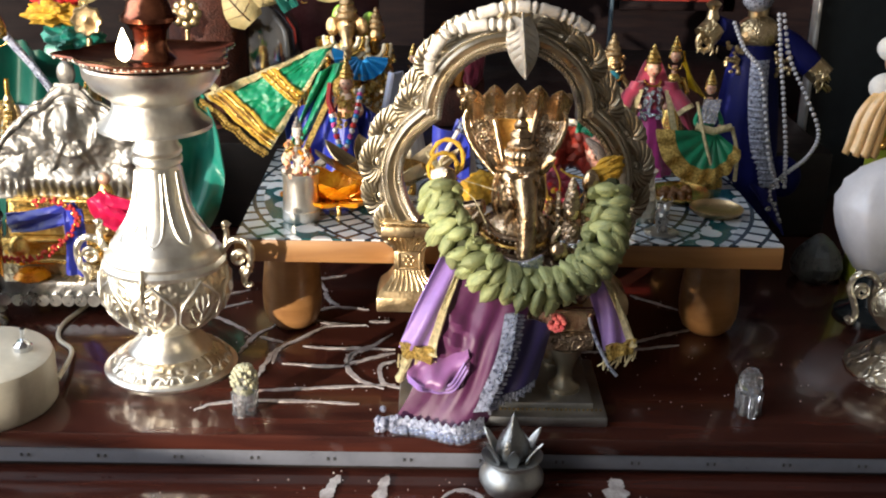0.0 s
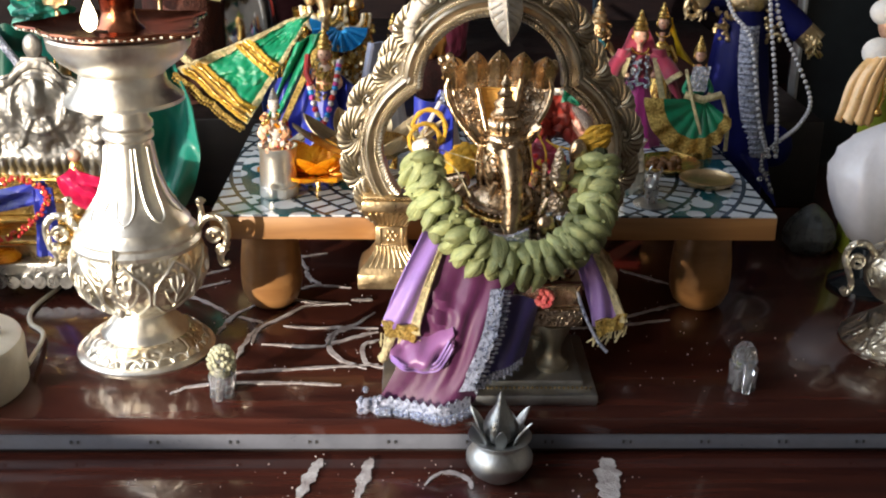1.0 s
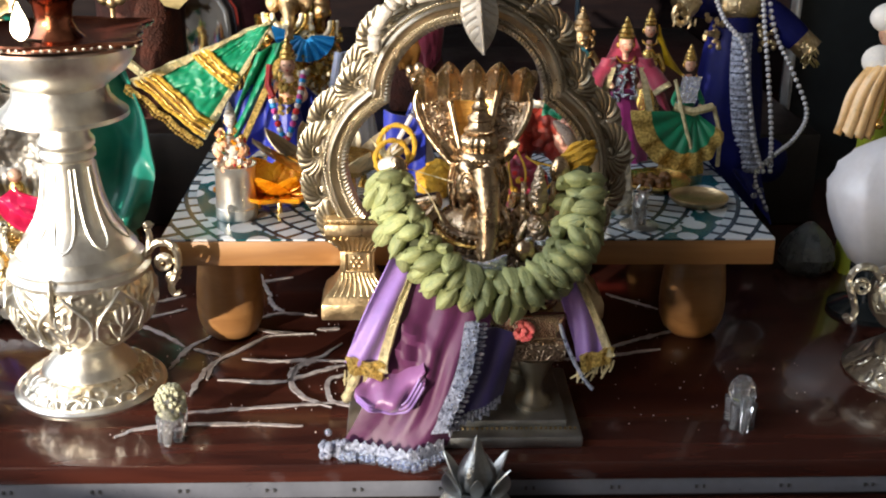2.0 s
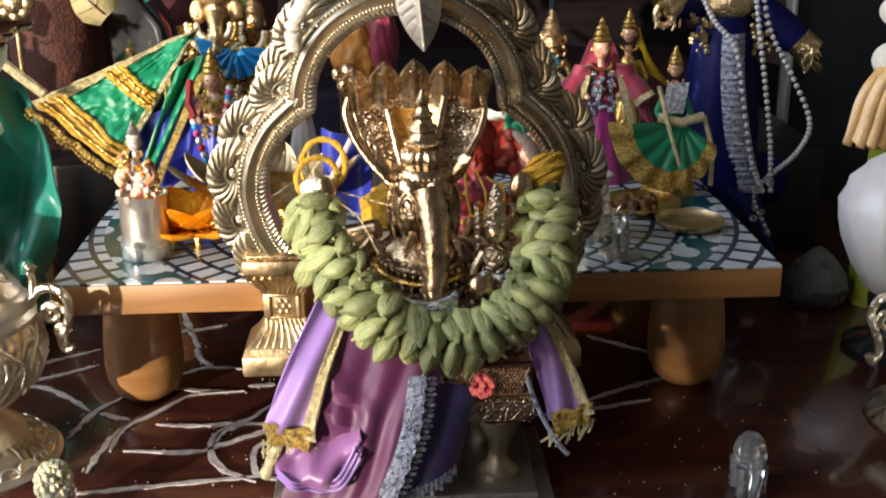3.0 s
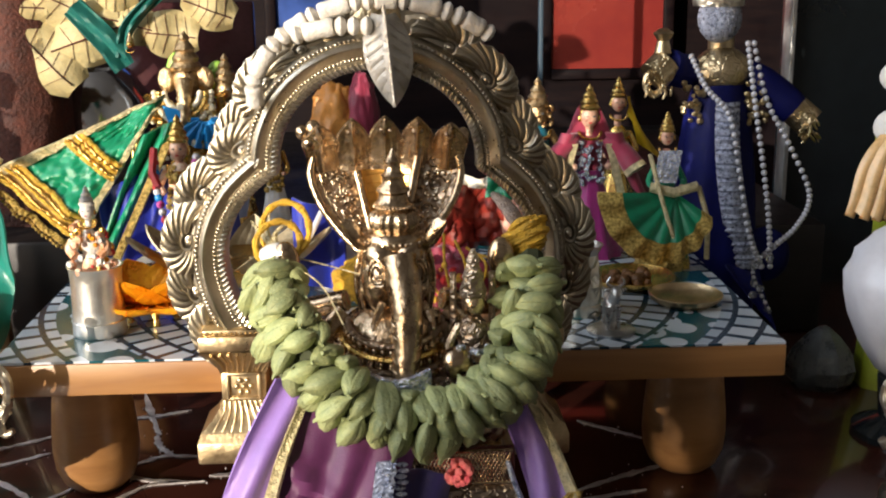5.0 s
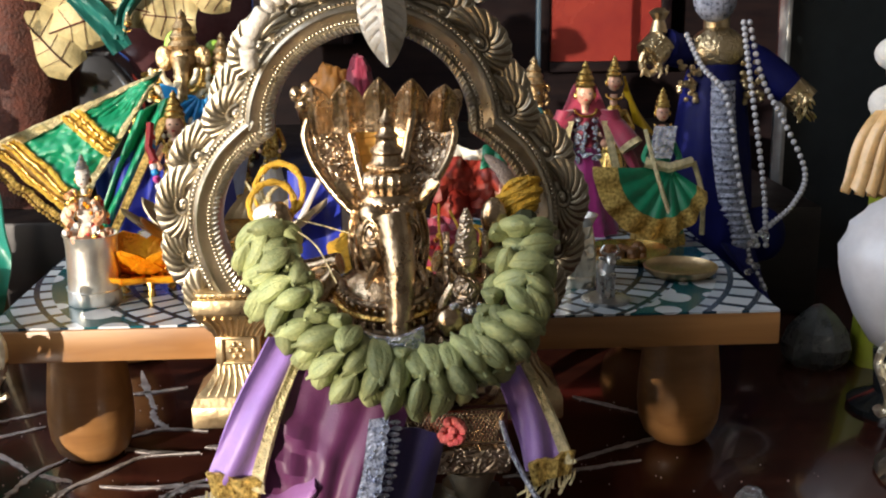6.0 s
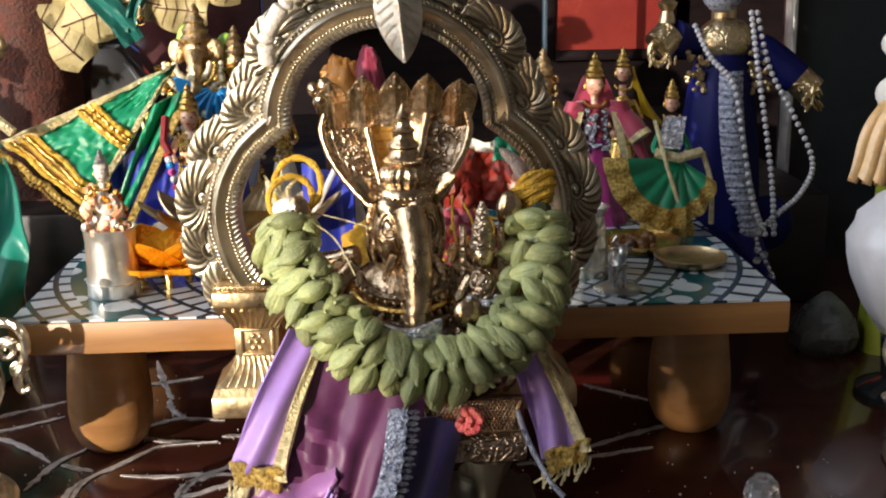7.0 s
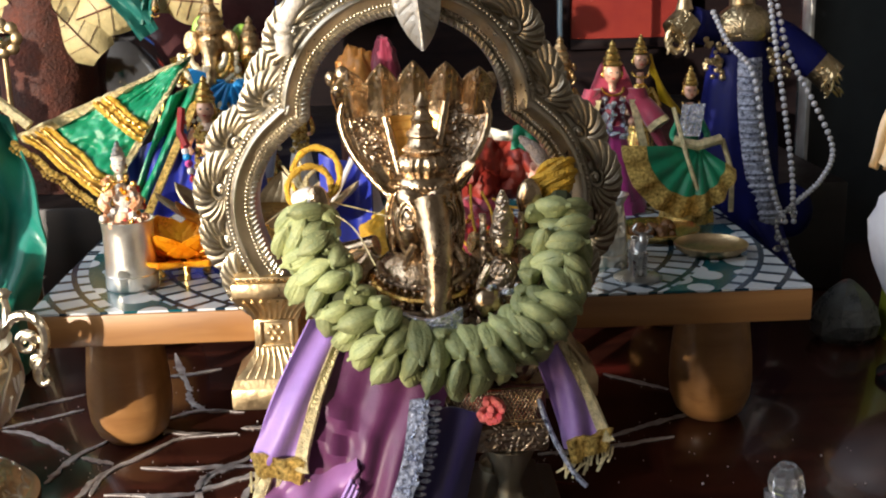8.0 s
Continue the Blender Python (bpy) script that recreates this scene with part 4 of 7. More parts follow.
band.sheet(lambda u, v: (SX + 0.002 + 0.012 * u, 0.816 - 0.002 * math.sin(u * 3.1), 0.084 + 0.02 * (1 - v)), 8, 5, 0.0015, LILAC)
solid("jewelled_sash", band, "glittering silver-blue sash tied round the statue", "sash")
f = Form()
for k in range(34):
    a, b = rnd.uniform(0, 6.28), rnd.uniform(-1.2, 1.2)
    f.ell((0.1685 + 0.005 * math.cos(a) * math.cos(b), 0.805 + 0.003 * math.sin(a) * math.cos(b), 0.0693 + 0.005 * math.sin(b)), 0.0019, mat("pink_petal", (0.75, 0.22, 0.18), 0.6, 0, 0.4, 300, second=(0.6, 0.08, 0.1)) if k == 0 else bpy.data.materials["pink_petal"], nu=6, nv=5)
solid("pink_flower", f, "small coral-pink flower on the seat edge", "flower")

# ---- cardamom garland ----
garland = thing("cardamom_garland", (0.15, 0.82, 0.1), "garland of green cardamom pods hung round the statue", "garland")
LINE = [(0.0905, 0.848, 0.157), (0.0905, 0.836, 0.144), (0.097, 0.824, 0.130), (0.109, 0.814, 0.116), (0.123, 0.807, 0.103), (0.141, 0.803, 0.095), (0.160, 0.803, 0.093), (0.178, 0.806, 0.100), (0.194, 0.814, 0.114), (0.2025, 0.828, 0.133), (0.203, 0.846, 0.154)]


def pod(seed):
    q = random.Random(seed)
    g = Form()
    prof = [(0.0004, -0.0098), (0.0008, -0.0088), (0.0017, -0.0076), (0.0033, -0.0058), (0.0045, -0.0032), (0.0049, -0.0004), (0.0046, 0.0024), (0.0036, 0.0048), (0.0021, 0.0064), (0.0010, 0.0074), (0.0007, 0.0092)]
    bend, tw = q.uniform(-1, 1), q.uniform(0, 6)
    g.lathe(prof, (0, 0, 0), POD, 42, lambda a, k: 1 + 0.13 * math.cos(3 * a + tw) + 0.085 * abs(math.sin(7.5 * a + tw)) + 0.02 * math.sin(5 * a + 9 * k))
    g.v = [(x * 0.90 * q.uniform(0.985, 1.015) + bend * z * z * 14, y * 0.80 + 4 * z * z * (q.random() < 0.5) * 0.4, z + 0.0003 * math.sin(x * 1600)) for x, y, z in g.v]
    return g.mesh("cardamom_pod")


pods = [pod(k) for k in range(8)]
gl = spline(LINE, 90)
acc = 0.0
ring = 0
for k in range(4, 88):
    p, d = gl[k], (gl[k + 1] - gl[k - 1]).normalized()
    acc += (gl[k] - gl[k - 1]).length
    if acc < 0.0072:
        continue
    acc = 0.0
    ring += 1
    front = Vector((0, -1, 0.25))
    front = (front - d * front.dot(d)).normalized()
    away = d.cross(front).normalized()
    if away.dot(p - Vector((0.15, p.y, 0.165))) < 0:
        away = -away
    for j in range(4):
        a = math.radians((-100, -42, 18, 80)[j] + 30 * (ring % 2) + rnd.uniform(-16, 16))
        out = front * math.cos(a) + away * math.sin(a)
        along = away * math.cos(a) - front * math.sin(a)
        ax = (along + out * rnd.uniform(0.0, 0.8) + d * rnd.uniform(-0.75, 0.75) + Vector((0, 0, -0.3))).normalized()
        sc = rnd.uniform(1.0, 1.28)
        ob = new("cardamom_pod", pods[rnd.randrange(8)])
        ob.parent = garland
        ob.matrix_local = Matrix.LocRotScale(p + out * rnd.uniform(0.0072, 0.0118) - Vector(garland.location), ax.to_track_quat("Z", "Y"), (sc, sc, sc * rnd.uniform(0.92, 1.1)))
# thick dark core among the pods: shade of the gaps put into colour
part("shade_core", Form().tube(gl, 0.0065, PODCORE, 8), garland)
for k in range(2):
    yl = Form()
    yl.tube([(0.0955 - 0.003 * k + (0.0105 - 0.001 * k) * math.cos(a), 0.852 - 0.006 * k + 0.004 * math.sin(a + k), 0.1665 - k * 0.005 + (0.0115 - 0.002 * k) * math.sin(a)) for a in [2 * math.pi * i / 30 for i in range(30)]], [0.0015 + 0.0003 * math.sin(i * 1.9) for i in range(30)], YELLOW, 8, True)
    part("yellow_loop", yl, garland, "turmeric-yellow thread loop")
yl = Form()
yl.ell((0.0925, 0.843, 0.1575), (0.0085, 0.0065, 0.005), WHITE)
for k in range(3):
    a = -0.9 + k * 0.42
    yl.tube(spline([(0.0925, 0.846, 0.158), (0.0915 + 0.008 * math.sin(a), 0.850, 0.165), (0.0915 + 0.014 * math.sin(a + 0.3 * k), 0.852, 0.171 + 0.003 * (k % 2))], 8), [0.0020 - 0.0002 * i for i in range(9)], GOLD_PALE, 6)
part("thread_knot", yl, garland, "white knot with frayed pale threads")
for pts in ([(0.101, 0.845, 0.155), (0.112, 0.838, 0.154), (0.128, 0.838, 0.149)], [(0.098, 0.840, 0.154), (0.112, 0.828, 0.147), (0.121, 0.820, 0.132)]):
    part("loose_thread", Form().tube(spline(pts, 14), 0.00036, GOLD_PALE, 6), garland, "loose cream cotton thread")
coil = []
for i in range(260):
    t = i * 0.24
    h = i / 260
    r = 0.0088 * (1 - 0.25 * (2 * h - 1) ** 2)
    coil.append((0.2015 + r * math.cos(t) + 0.0012 * math.sin(t * 0.37), 0.849 + 0.8 * r * math.sin(t), 0.1525 + 0.0155 * h + 0.0042 * math.cos(t + 0.6) + 0.0008 * math.sin(t * 2.3)))
yr = Form().tube(coil, [0.0015 + 0.0004 * math.sin(i * 0.7) for i in range(260)], YELLOW, 6)
part("yarn_winding", yr, garland, "mustard yarn wound round the garland end")
part("frayed_end", Form().tube(spline([(0.199, 0.853, 0.166), (0.195, 0.858, 0.173), (0.188, 0.862, 0.179)], 10), [0.003, 0.0045, 0.0052, 0.005, 0.0052, 0.0046, 0.005, 0.0044, 0.0036, 0.003, 0.0012], mat("frayed_cotton", (0.5, 0.4, 0.34), 0.85, 0, 0.3, 200, 0.8, 900), 10, flat=0.5), garland, "frayed pinkish cotton end")

# ---- bead garland and pendant on the arch ----
beads = thing("bead_garland", (CX, 0.87, 0.25), "garland of carved white tubular beads laid over the arch", "garland")


def bead_run(pts, pattern):
    """Beads strung along a line: each entry of the pattern is a bead's length; long ones are turned tubes, short ones balls."""
    ln = spline(pts, 120)
    acc = [0.0]
    for p, q in zip(ln, ln[1:]):
        acc.append(acc[-1] + (q - p).length)

    def at(d):
        k = max(i for i in range(len(acc)) if acc[i] <= d + 1e-9)
        k = min(k, len(ln) - 2)
        return ln[k].lerp(ln[k + 1], (d - acc[k]) / max(1e-9, acc[k + 1] - acc[k]))
    d, i = 0.0, 0
    while d + pattern[i % len(pattern)] < acc[-1]:
        h = pattern[i % len(pattern)]
        p, q = at(d), at(d + h)
        f = Form()
        if h > 0.008:
            f.lathe([(0.001, -0.5), (0.0034, -0.49), (0.0040, -0.42), (0.0041, -0.3), (0.0038, 0.0), (0.0041, 0.3), (0.0040, 0.42), (0.0034, 0.49), (0.001, 0.5)], (0, 0, 0), BONE, 18)
        else:
            f.lathe([(0.0008, -0.5), (0.0026, -0.42), (0.0040, -0.15), (0.0042, 0.05), (0.0030, 0.36), (0.0008, 0.5)], (0, 0, 0), BONE, 16)
        m = Matrix.Translation((p + q) / 2) @ (q - p).to_track_quat("Z", "Y").to_matrix().to_4x4() @ Matrix.Diagonal((1, 1, (q - p).length * 0.98, 1))
        f.v = [tuple(m @ Vector(c)) for c in f.v]
        part("bead", f, beads)
        d += h
        i += 1


bead_run([(CX - 0.054, 0.872, 0.219), (CX - 0.053, 0.866, 0.234), (CX - 0.040, 0.863, 0.250), (CX - 0.018, 0.862, 0.262), (CX + 0.010, 0.862, 0.265), (CX + 0.036, 0.864, 0.258), (CX + 0.056, 0.868, 0.246)], [0.010, 0.0055, 0.014, 0.0055, 0.0055])
bead_run([(CX - 0.036, 0.860, 0.250), (CX - 0.020, 0.858, 0.254), (CX + 0.002, 0.857, 0.254), (CX + 0.012, 0.857, 0.253)], [0.0055, 0.014, 0.0055, 0.0055])


def leaf_pendant(u, v):
    wv = 0.0108 * math.sin(math.pi * (0.10 + 0.90 * v)) ** 0.75 * (1 - 0.12 * v)
    x = (u - 0.5) * 2
    cut = 0.0008 * math.exp(-((((v * 8 - abs(x) * 1.6) % 1) - 0.5) / 0.16) ** 2) * (0.14 < abs(x) < 0.9) * (0.08 < v < 0.92)
    return (CX + 0.004 + 0.004 * v + x * wv, 0.853 + 0.0085 * abs(x) + cut, 0.259 - 0.039 * v)


f = Form().sheet(leaf_pendant, 44, 90, 0.0016, LEAFPRESS)
f.tube([(CX + 0.004 + 0.004 * k / 10, 0.8525, 0.263 - 0.043 * k / 10) for k in range(11)], 0.0009, LEAFPRESS, 6)
part("leaf_pendant", f, beads, "pale pressed-metal leaf pendant with engraved veins")

# ---- oil lamp ----
LX, LY = -0.102, 0.876
lamp = thing("oil_lamp", (LX, LY, 0), "tall chased silver oil lamp with a burning copper wick dish", "oil lamp")
flute = lambda n, d: (lambda a, k: 1 + d * math.cos(n * a) * math.sin(math.pi * k))
lamp_foot = part("foot", Form().lathe([(0.0, 0.0005), (0.0465, 0.0), (0.0475, 0.002), (0.046, 0.0035), (0.043, 0.0045)], (LX, LY, 0), SILVER, 56).lathe([(0.043, 0.0045), (0.039, 0.009), (0.033, 0.0135), (0.030, 0.0145)], (LX, LY, 0), SILVER_E, 96, flute(40, 0.02)).lathe([(0.030, 0.0145), (0.029, 0.017), (0.024, 0.022), (0.020, 0.026), (0.0185, 0.0295), (0.0195, 0.031)], (LX, LY, 0), SILVER, 48), lamp)
lamp_belly = part("belly", Form().lathe([(0.0185, 0.030), (0.029, 0.036), (0.040, 0.047), (0.0455, 0.060), (0.0452, 0.072), (0.0425, 0.080)], (LX, LY, 0), SILVER_E, 64, flute(8, 0.012)).lathe([(0.0425, 0.080), (0.0432, 0.083), (0.0405, 0.086), (0.041, 0.0885), (0.037, 0.093), (0.0365, 0.096)], (LX, LY, 0), SILVER, 56), lamp)
lamp_neck = part("neck", Form().lathe([(0.0365, 0.096), (0.031, 0.103), (0.0235, 0.113), (0.0185, 0.126), (0.0158, 0.142), (0.0148, 0.152)], (LX, LY, 0), SILVER, 64, flute(8, 0.014)).lathe([(0.0148, 0.152), (0.0168, 0.154), (0.0168, 0.157), (0.015, 0.159), (0.0168, 0.161), (0.0168, 0.164), (0.0145, 0.167), (0.0145, 0.180)], (LX, LY, 0), SILVER, 40), lamp)
part("bowl", Form().lathe([(0.0145, 0.178), (0.036, 0.1775), (0.0385, 0.1785), (0.0382, 0.181), (0.033, 0.185), (0.0285, 0.190), (0.0272, 0.197), (0.030, 0.1995), (0.039, 0.206), (0.0445, 0.214), (0.0455, 0.2205), (0.0445, 0.222), (0.042, 0.219), (0.03, 0.212), (0.0, 0.209)], (LX, LY, 0), SILVER, 64, close=False), lamp)
BELLY = [(0.0185, 0.030), (0.029, 0.036), (0.040, 0.047), (0.0455, 0.060), (0.0452, 0.072), (0.0425, 0.080)]


def on_profile(prof, z):
    for (r0, z0), (r1, z1) in zip(prof, prof[1:]):
        if z0 <= z <= z1:
            return r0 + (r1 - r0) * (z - z0) / (z1 - z0)
    return prof[-1][0]


def chased(prof, cx, cy, loops, count, thick):
    """Raised line work that follows a turned surface: loops of (angle, height), repeated round it."""
    out = []
    for k in range(count):
        f = Form()
        out.append(f)
        for lp in loops:
            pts = []
            for q in spline([(a, z, 0) for a, z in lp], 16):
                a, r = 2 * math.pi * k / count + q.x, on_profile(prof, q.y) + 0.0003
                pts.append((cx + r * math.cos(a), cy + r * math.sin(a), q.y))
            f.tube(pts, thick, SILVER, 6)
    return out


OGEE = [[(-0.36, 0.050), (-0.34, 0.062), (-0.2, 0.070), (0.0, 0.078)], [(0.36, 0.050), (0.34, 0.062), (0.2, 0.070), (0.0, 0.078)], [(-0.36, 0.050), (-0.2, 0.042), (0.0, 0.039), (0.2, 0.042), (0.36, 0.050)],
        [(0.0, 0.044), (0.0, 0.056), (0.0, 0.068)], [(0.0, 0.047), (0.12, 0.052), (0.2, 0.060)], [(0.0, 0.047), (-0.12, 0.052), (-0.2, 0.060)], [(0.0, 0.055), (0.09, 0.061), (0.1, 0.068)], [(0.0, 0.055), (-0.09, 0.061), (-0.1, 0.068)]]
for q in chased(BELLY, LX, LY, OGEE, 8, 0.0010):
    part("ogee_ornament", q, lamp_belly, "raised ogee leaf ornament")
FOOT = [(0.030, 0.0145), (0.033, 0.0135), (0.039, 0.009), (0.043, 0.0045)]
FOOT = sorted(((r, z) for r, z in FOOT), key=lambda q: q[1])
for q in chased(FOOT, LX, LY, [[(-0.13, 0.0052), (-0.09, 0.0078), (0.0, 0.0088), (0.09, 0.0078), (0.13, 0.0052)]], 24, 0.0008):
    part("scallop", q, lamp_foot)
NECKP = [(0.0365, 0.096), (0.031, 0.103), (0.0235, 0.113), (0.0185, 0.126), (0.0158, 0.142), (0.0148, 0.152)]
for q in chased(NECKP, LX, LY, [[(-0.3, 0.149), (-0.28, 0.125), (-0.2, 0.108), (0.0, 0.102), (0.2, 0.108), (0.28, 0.125), (0.3, 0.149)]], 8, 0.0009):
    part("leaf_outline", q, lamp_neck)
wick_dish = part("wick_dish", Form().lathe([(0.0, 0.2215), (0.040, 0.2225), (0.048, 0.2245), (0.0505, 0.2275), (0.0495, 0.2285), (0.046, 0.2265), (0.03, 0.2245), (0.0, 0.2245)], (LX, LY, 0), COPPER, 80, lambda a, k: 1 + (0.30 * max(0, math.cos(2.5 * (a - 3.25))) ** 8 + 0.012 * math.cos(60 * a)) * math.sin(math.pi * k), close=False), lamp, "red copper dish with pointed wick lips")
f = Form()
for k in range(70):
    a = 2 * math.pi * k / 70
    q = 0.049 * (1 + 0.28 * max(0, math.cos(2.5 * (a - 3.25))) ** 8)
    f.ell((LX + q * math.cos(a), LY + q * math.sin(a), 0.2262), 0.0012, SILVER, nu=6, nv=4)
part("bead_rim", f, wick_dish)
part("finial", Form().lathe([(0.018, 0.2235), (0.013, 0.228), (0.0105, 0.234), (0.0115, 0.243), (0.0155, 0.248), (0.0185, 0.2495), (0.0185, 0.2525), (0.016, 0.2545), (0.0135, 0.262), (0.008, 0.268), (0.006, 0.275), (0.0, 0.282)], (LX, LY + 0.002, 0), COPPER, 40), lamp, "dark red copper knob")
part("flame", Form().lathe([(0.0010, 0.0), (0.0036, 0.002), (0.0050, 0.0055), (0.0046, 0.0095), (0.0030, 0.0140), (0.0014, 0.0180), (0.0002, 0.0210)], (-0.1105, LY - 0.033, 0.229), FLAME, 16), lamp, "small bright yellow flame")
part("wick", Form().tube([(-0.104, LY - 0.02, 0.226), (-0.1105, LY - 0.033, 0.2295), (-0.1108, LY - 0.0335, 0.232)], 0.0011, CHIP, 6), wick_dish)
for s in (-1, 1):
    f = Form()
    c = lambda x, z: (LX + s * x, LY, z)
    f.tube(spline([c(0.040, 0.088), c(0.047, 0.097), c(0.056, 0.097), c(0.061, 0.090), c(0.060, 0.078), c(0.0555, 0.069), c(0.0575, 0.063), c(0.0615, 0.065)], 28), [0.0026] * 20 + [0.0024 - 0.0001 * k for k in range(9)], SILVER_E, 8)
    f.tube([c(0.052 + 0.0055 * math.cos(t) * (1 - t / 14), 0.084 + 0.006 * math.sin(t) * (1 - t / 14)) for t in [k * 0.45 for k in range(22)]], 0.0017, SILVER_E, 7)
    f.tube([c(0.0565 + 0.004 * math.cos(t) * (1 - t / 12), 0.0735 + 0.0045 * math.sin(t) * (1 - t / 12)) for t in [k * 0.45 for k in range(20)]], 0.0015, SILVER_E, 7)
    f.tube([c(0.0445, 0.0955), c(0.0445, 0.104), c(0.0435, 0.107)], [0.0028, 0.0018, 0.0022], SILVER_E, 8)
    f.ell(c(0.044, 0.109), (0.0032, 0.0028, 0.003), SILVER_E, nu=10, nv=6)
    f.tube([c(0.0455, 0.110), c(0.048, 0.1095)], [0.0012, 0.0005], SILVER_E, 6)
    part("handle", f, lamp_belly, "pierced scroll handle")
for sx, sy in ((-0.006, -0.046),):
    part("drop_ornament", Form().tube([(LX + sx, LY + sy + 0.004, 0.09), (LX + sx, LY + sy, 0.07), (LX + sx, LY + sy + 0.008, 0.048)], 0.0016, SILVER_E, 8).ell((LX + sx, LY + sy + 0.01, 0.044), (0.003, 0.003, 0.006), SILVER), lamp)

# ---- small things at the shelf edge ----
f = Form()
q = random.Random(3)


def elephant_crystal(f, x, y, material, crust=None):
    f.ell((x, y, 0.022), (0.0085, 0.010, 0.0105), material, nu=9, nv=6)
    for dx, dy in ((-0.0045, -0.005), (0.0045, -0.005), (-0.0045, 0.006), (0.0045, 0.006)):
        f.lathe([(0.0036, 0), (0.0032, 0.006), (0.004, 0.016)], (x + dx, y + dy, 0), material, 7)
    f.tube([(x, y - 0.008, 0.022), (x, y - 0.0115, 0.014), (x - 0.001, y - 0.012, 0.006), (x - 0.001, y - 0.0125, 0.001)], [0.0045, 0.0035, 0.0028, 0.0024], material, 7)
    if crust:
        for k in range(150):
            a, b = q.uniform(0, 6.28), q.uniform(-0.7, 1.5)
            f.ell((x + 0.0085 * math.cos(a) * math.cos(b), y + 0.010 * math.sin(a) * math.cos(b), 0.022 + 0.0105 * math.sin(b)), q.uniform(0.0008, 0.0020), crust, nu=6, nv=5)


CRUST = mat("pale_yellow_paste", (0.62, 0.60, 0.40), 0.8, 0, 0.25, 200, 0.8, 600)
elephant_crystal(f, -0.038, 0.809, CRYSTAL, CRUST)
solid("crystal_elephant", f, "small crystal elephant crusted with pale yellow paste", "figurine", "crystal elephants", smooth=False)
f = Form()
elephant_crystal(f, 0.305, 0.818, CRYSTAL)
solid("crystal_elephant", f, "small clear crystal elephant on the dark shelf", "figurine", "crystal elephants", smooth=False)

KX, KY, KZ = 0.139, 0.753, -0.028
kal = thing("water_pot", (KX, KY, KZ), "small brushed pewter pot with metal leaves and a coconut top", "pot")
part("body", Form().lathe([(0.0, 0.0), (0.010, 0.0), (0.0115, 0.001), (0.0165, 0.005), (0.0205, 0.012), (0.0205, 0.016), (0.017, 0.0215), (0.0145, 0.0235), (0.0145, 0.0255), (0.0185, 0.0285), (0.0195, 0.0295), (0.018, 0.0295), (0.013, 0.026), (0.0, 0.0255)], (KX, KY, KZ), PEWTER, 44, close=False), kal)
part("coconut", Form().lathe([(0.004, 0.024), (0.0090, 0.028), (0.0107, 0.033), (0.0100, 0.038), (0.0075, 0.0435), (0.0046, 0.048), (0.0027, 0.052), (0.0018, 0.056), (0.0003, 0.0595)], (KX, KY, KZ), mat("dark_pewter", (0.30, 0.31, 0.31), 0.34, 1, 0.3, 80, 0.2, 500), 48, lambda a, k: 1 + 0.05 * math.cos(3 * a) + 0.035 * abs(math.sin(8 * a))), kal)
for k in range(6):
    a = k * 1.047 + 0.5

    def lf(u, v, a=a):
        rr, wd = 0.0105 + 0.0105 * v ** 1.5, 0.0036 * math.sin(math.pi * (0.15 + 0.85 * v)) ** 0.8
        x = (u - 0.5) * 2 * wd
        return (KX + rr * math.cos(a) - x * math.sin(a), KY + rr * math.sin(a) + x * math.cos(a), KZ + 0.0250 + 0.0185 * v + 0.0006 * abs(u - 0.5))
    part("leaf", Form().sheet(lf, 6, 10, 0.0009, PEWTER), kal)

sw = thing("switch_box", (-0.218, 0.815, 0), "round cream plastic box with a metal toggle and cable", "switch box")
part("body", Form().lathe([(0.0, 0.0), (0.049, 0.0), (0.0505, 0.002), (0.0505, 0.030), (0.049, 0.034), (0.044, 0.036), (0.0, 0.0365)], (-0.218, 0.815, 0), CREAM, 56, close=False), sw)
part("toggle", Form().lathe([(0.0065, 0.0362), (0.0065, 0.0395), (0.0045, 0.041), (0.0035, 0.043)], (-0.188, 0.822, 0), CHROME, 8).tube([(-0.188, 0.822, 0.043), (-0.187, 0.821, 0.052)], [0.0012, 0.0018], CHROME, 8), sw, "chrome toggle switch")
part("cable", Form().tube(spline([(-0.17, 0.83, 0.01), (-0.178, 0.888, 0.003), (-0.195, 0.912, 0.002), (-0.2, 0.94, 0.002), (-0.19, 0.99, 0.002), (-0.19, 1.05, 0.002)], 30), 0.0018, CREAM, 8), sw, "thin cream cable")
cup = thing("steel_tumbler", (-0.268, 0.93, 0), "tall polished steel tumbler", "tumbler")
part("body", Form().lathe([(0.0, 0.03), (0.026, 0.03), (0.028, 0.033), (0.031, 0.088), (0.033, 0.0905), (0.0305, 0.0895), (0.027, 0.035), (0.0, 0.034)], (-0.268, 0.93, 0), CHROME, 40, close=False), cup)
part("foot", Form().lathe([(0.026, 0.0), (0.027, 0.004), (0.02, 0.01), (0.02, 0.022), (0.026, 0.03)], (-0.268, 0.93, 0), CHROME, 40), cup)

# ---- silver plaque shrine ----
PX, PY = -0.200, 0.985
shrine = thing("silver_plaque", (PX, PY, 0), "pressed silver deity plaque with a pointed top on gilt steps", "plaque")
f = Form().box((PX, PY + 0.01, 0.022), (0.15, 0.07, 0.014), SILVER_OLD, bev=0.002)
for k in range(15):
    f.lathe([(0.0052, 0), (0.005, 0.0035)], (PX - 0.07 + k * 0.010, PY - 0.0255, 0.0145), SILVER_OLD, 14, rot=(90, 0, 0))
for x in (-0.06, 0.06):
    for y in (-0.015, 0.035):
        f.lathe([(0.006, 0.0), (0.004, 0.008), (0.006, 0.0155)], (PX + x, PY + y, 0), SILVER_OLD, 14)
part("tray", f, shrine, "silver tray with a scalloped apron")
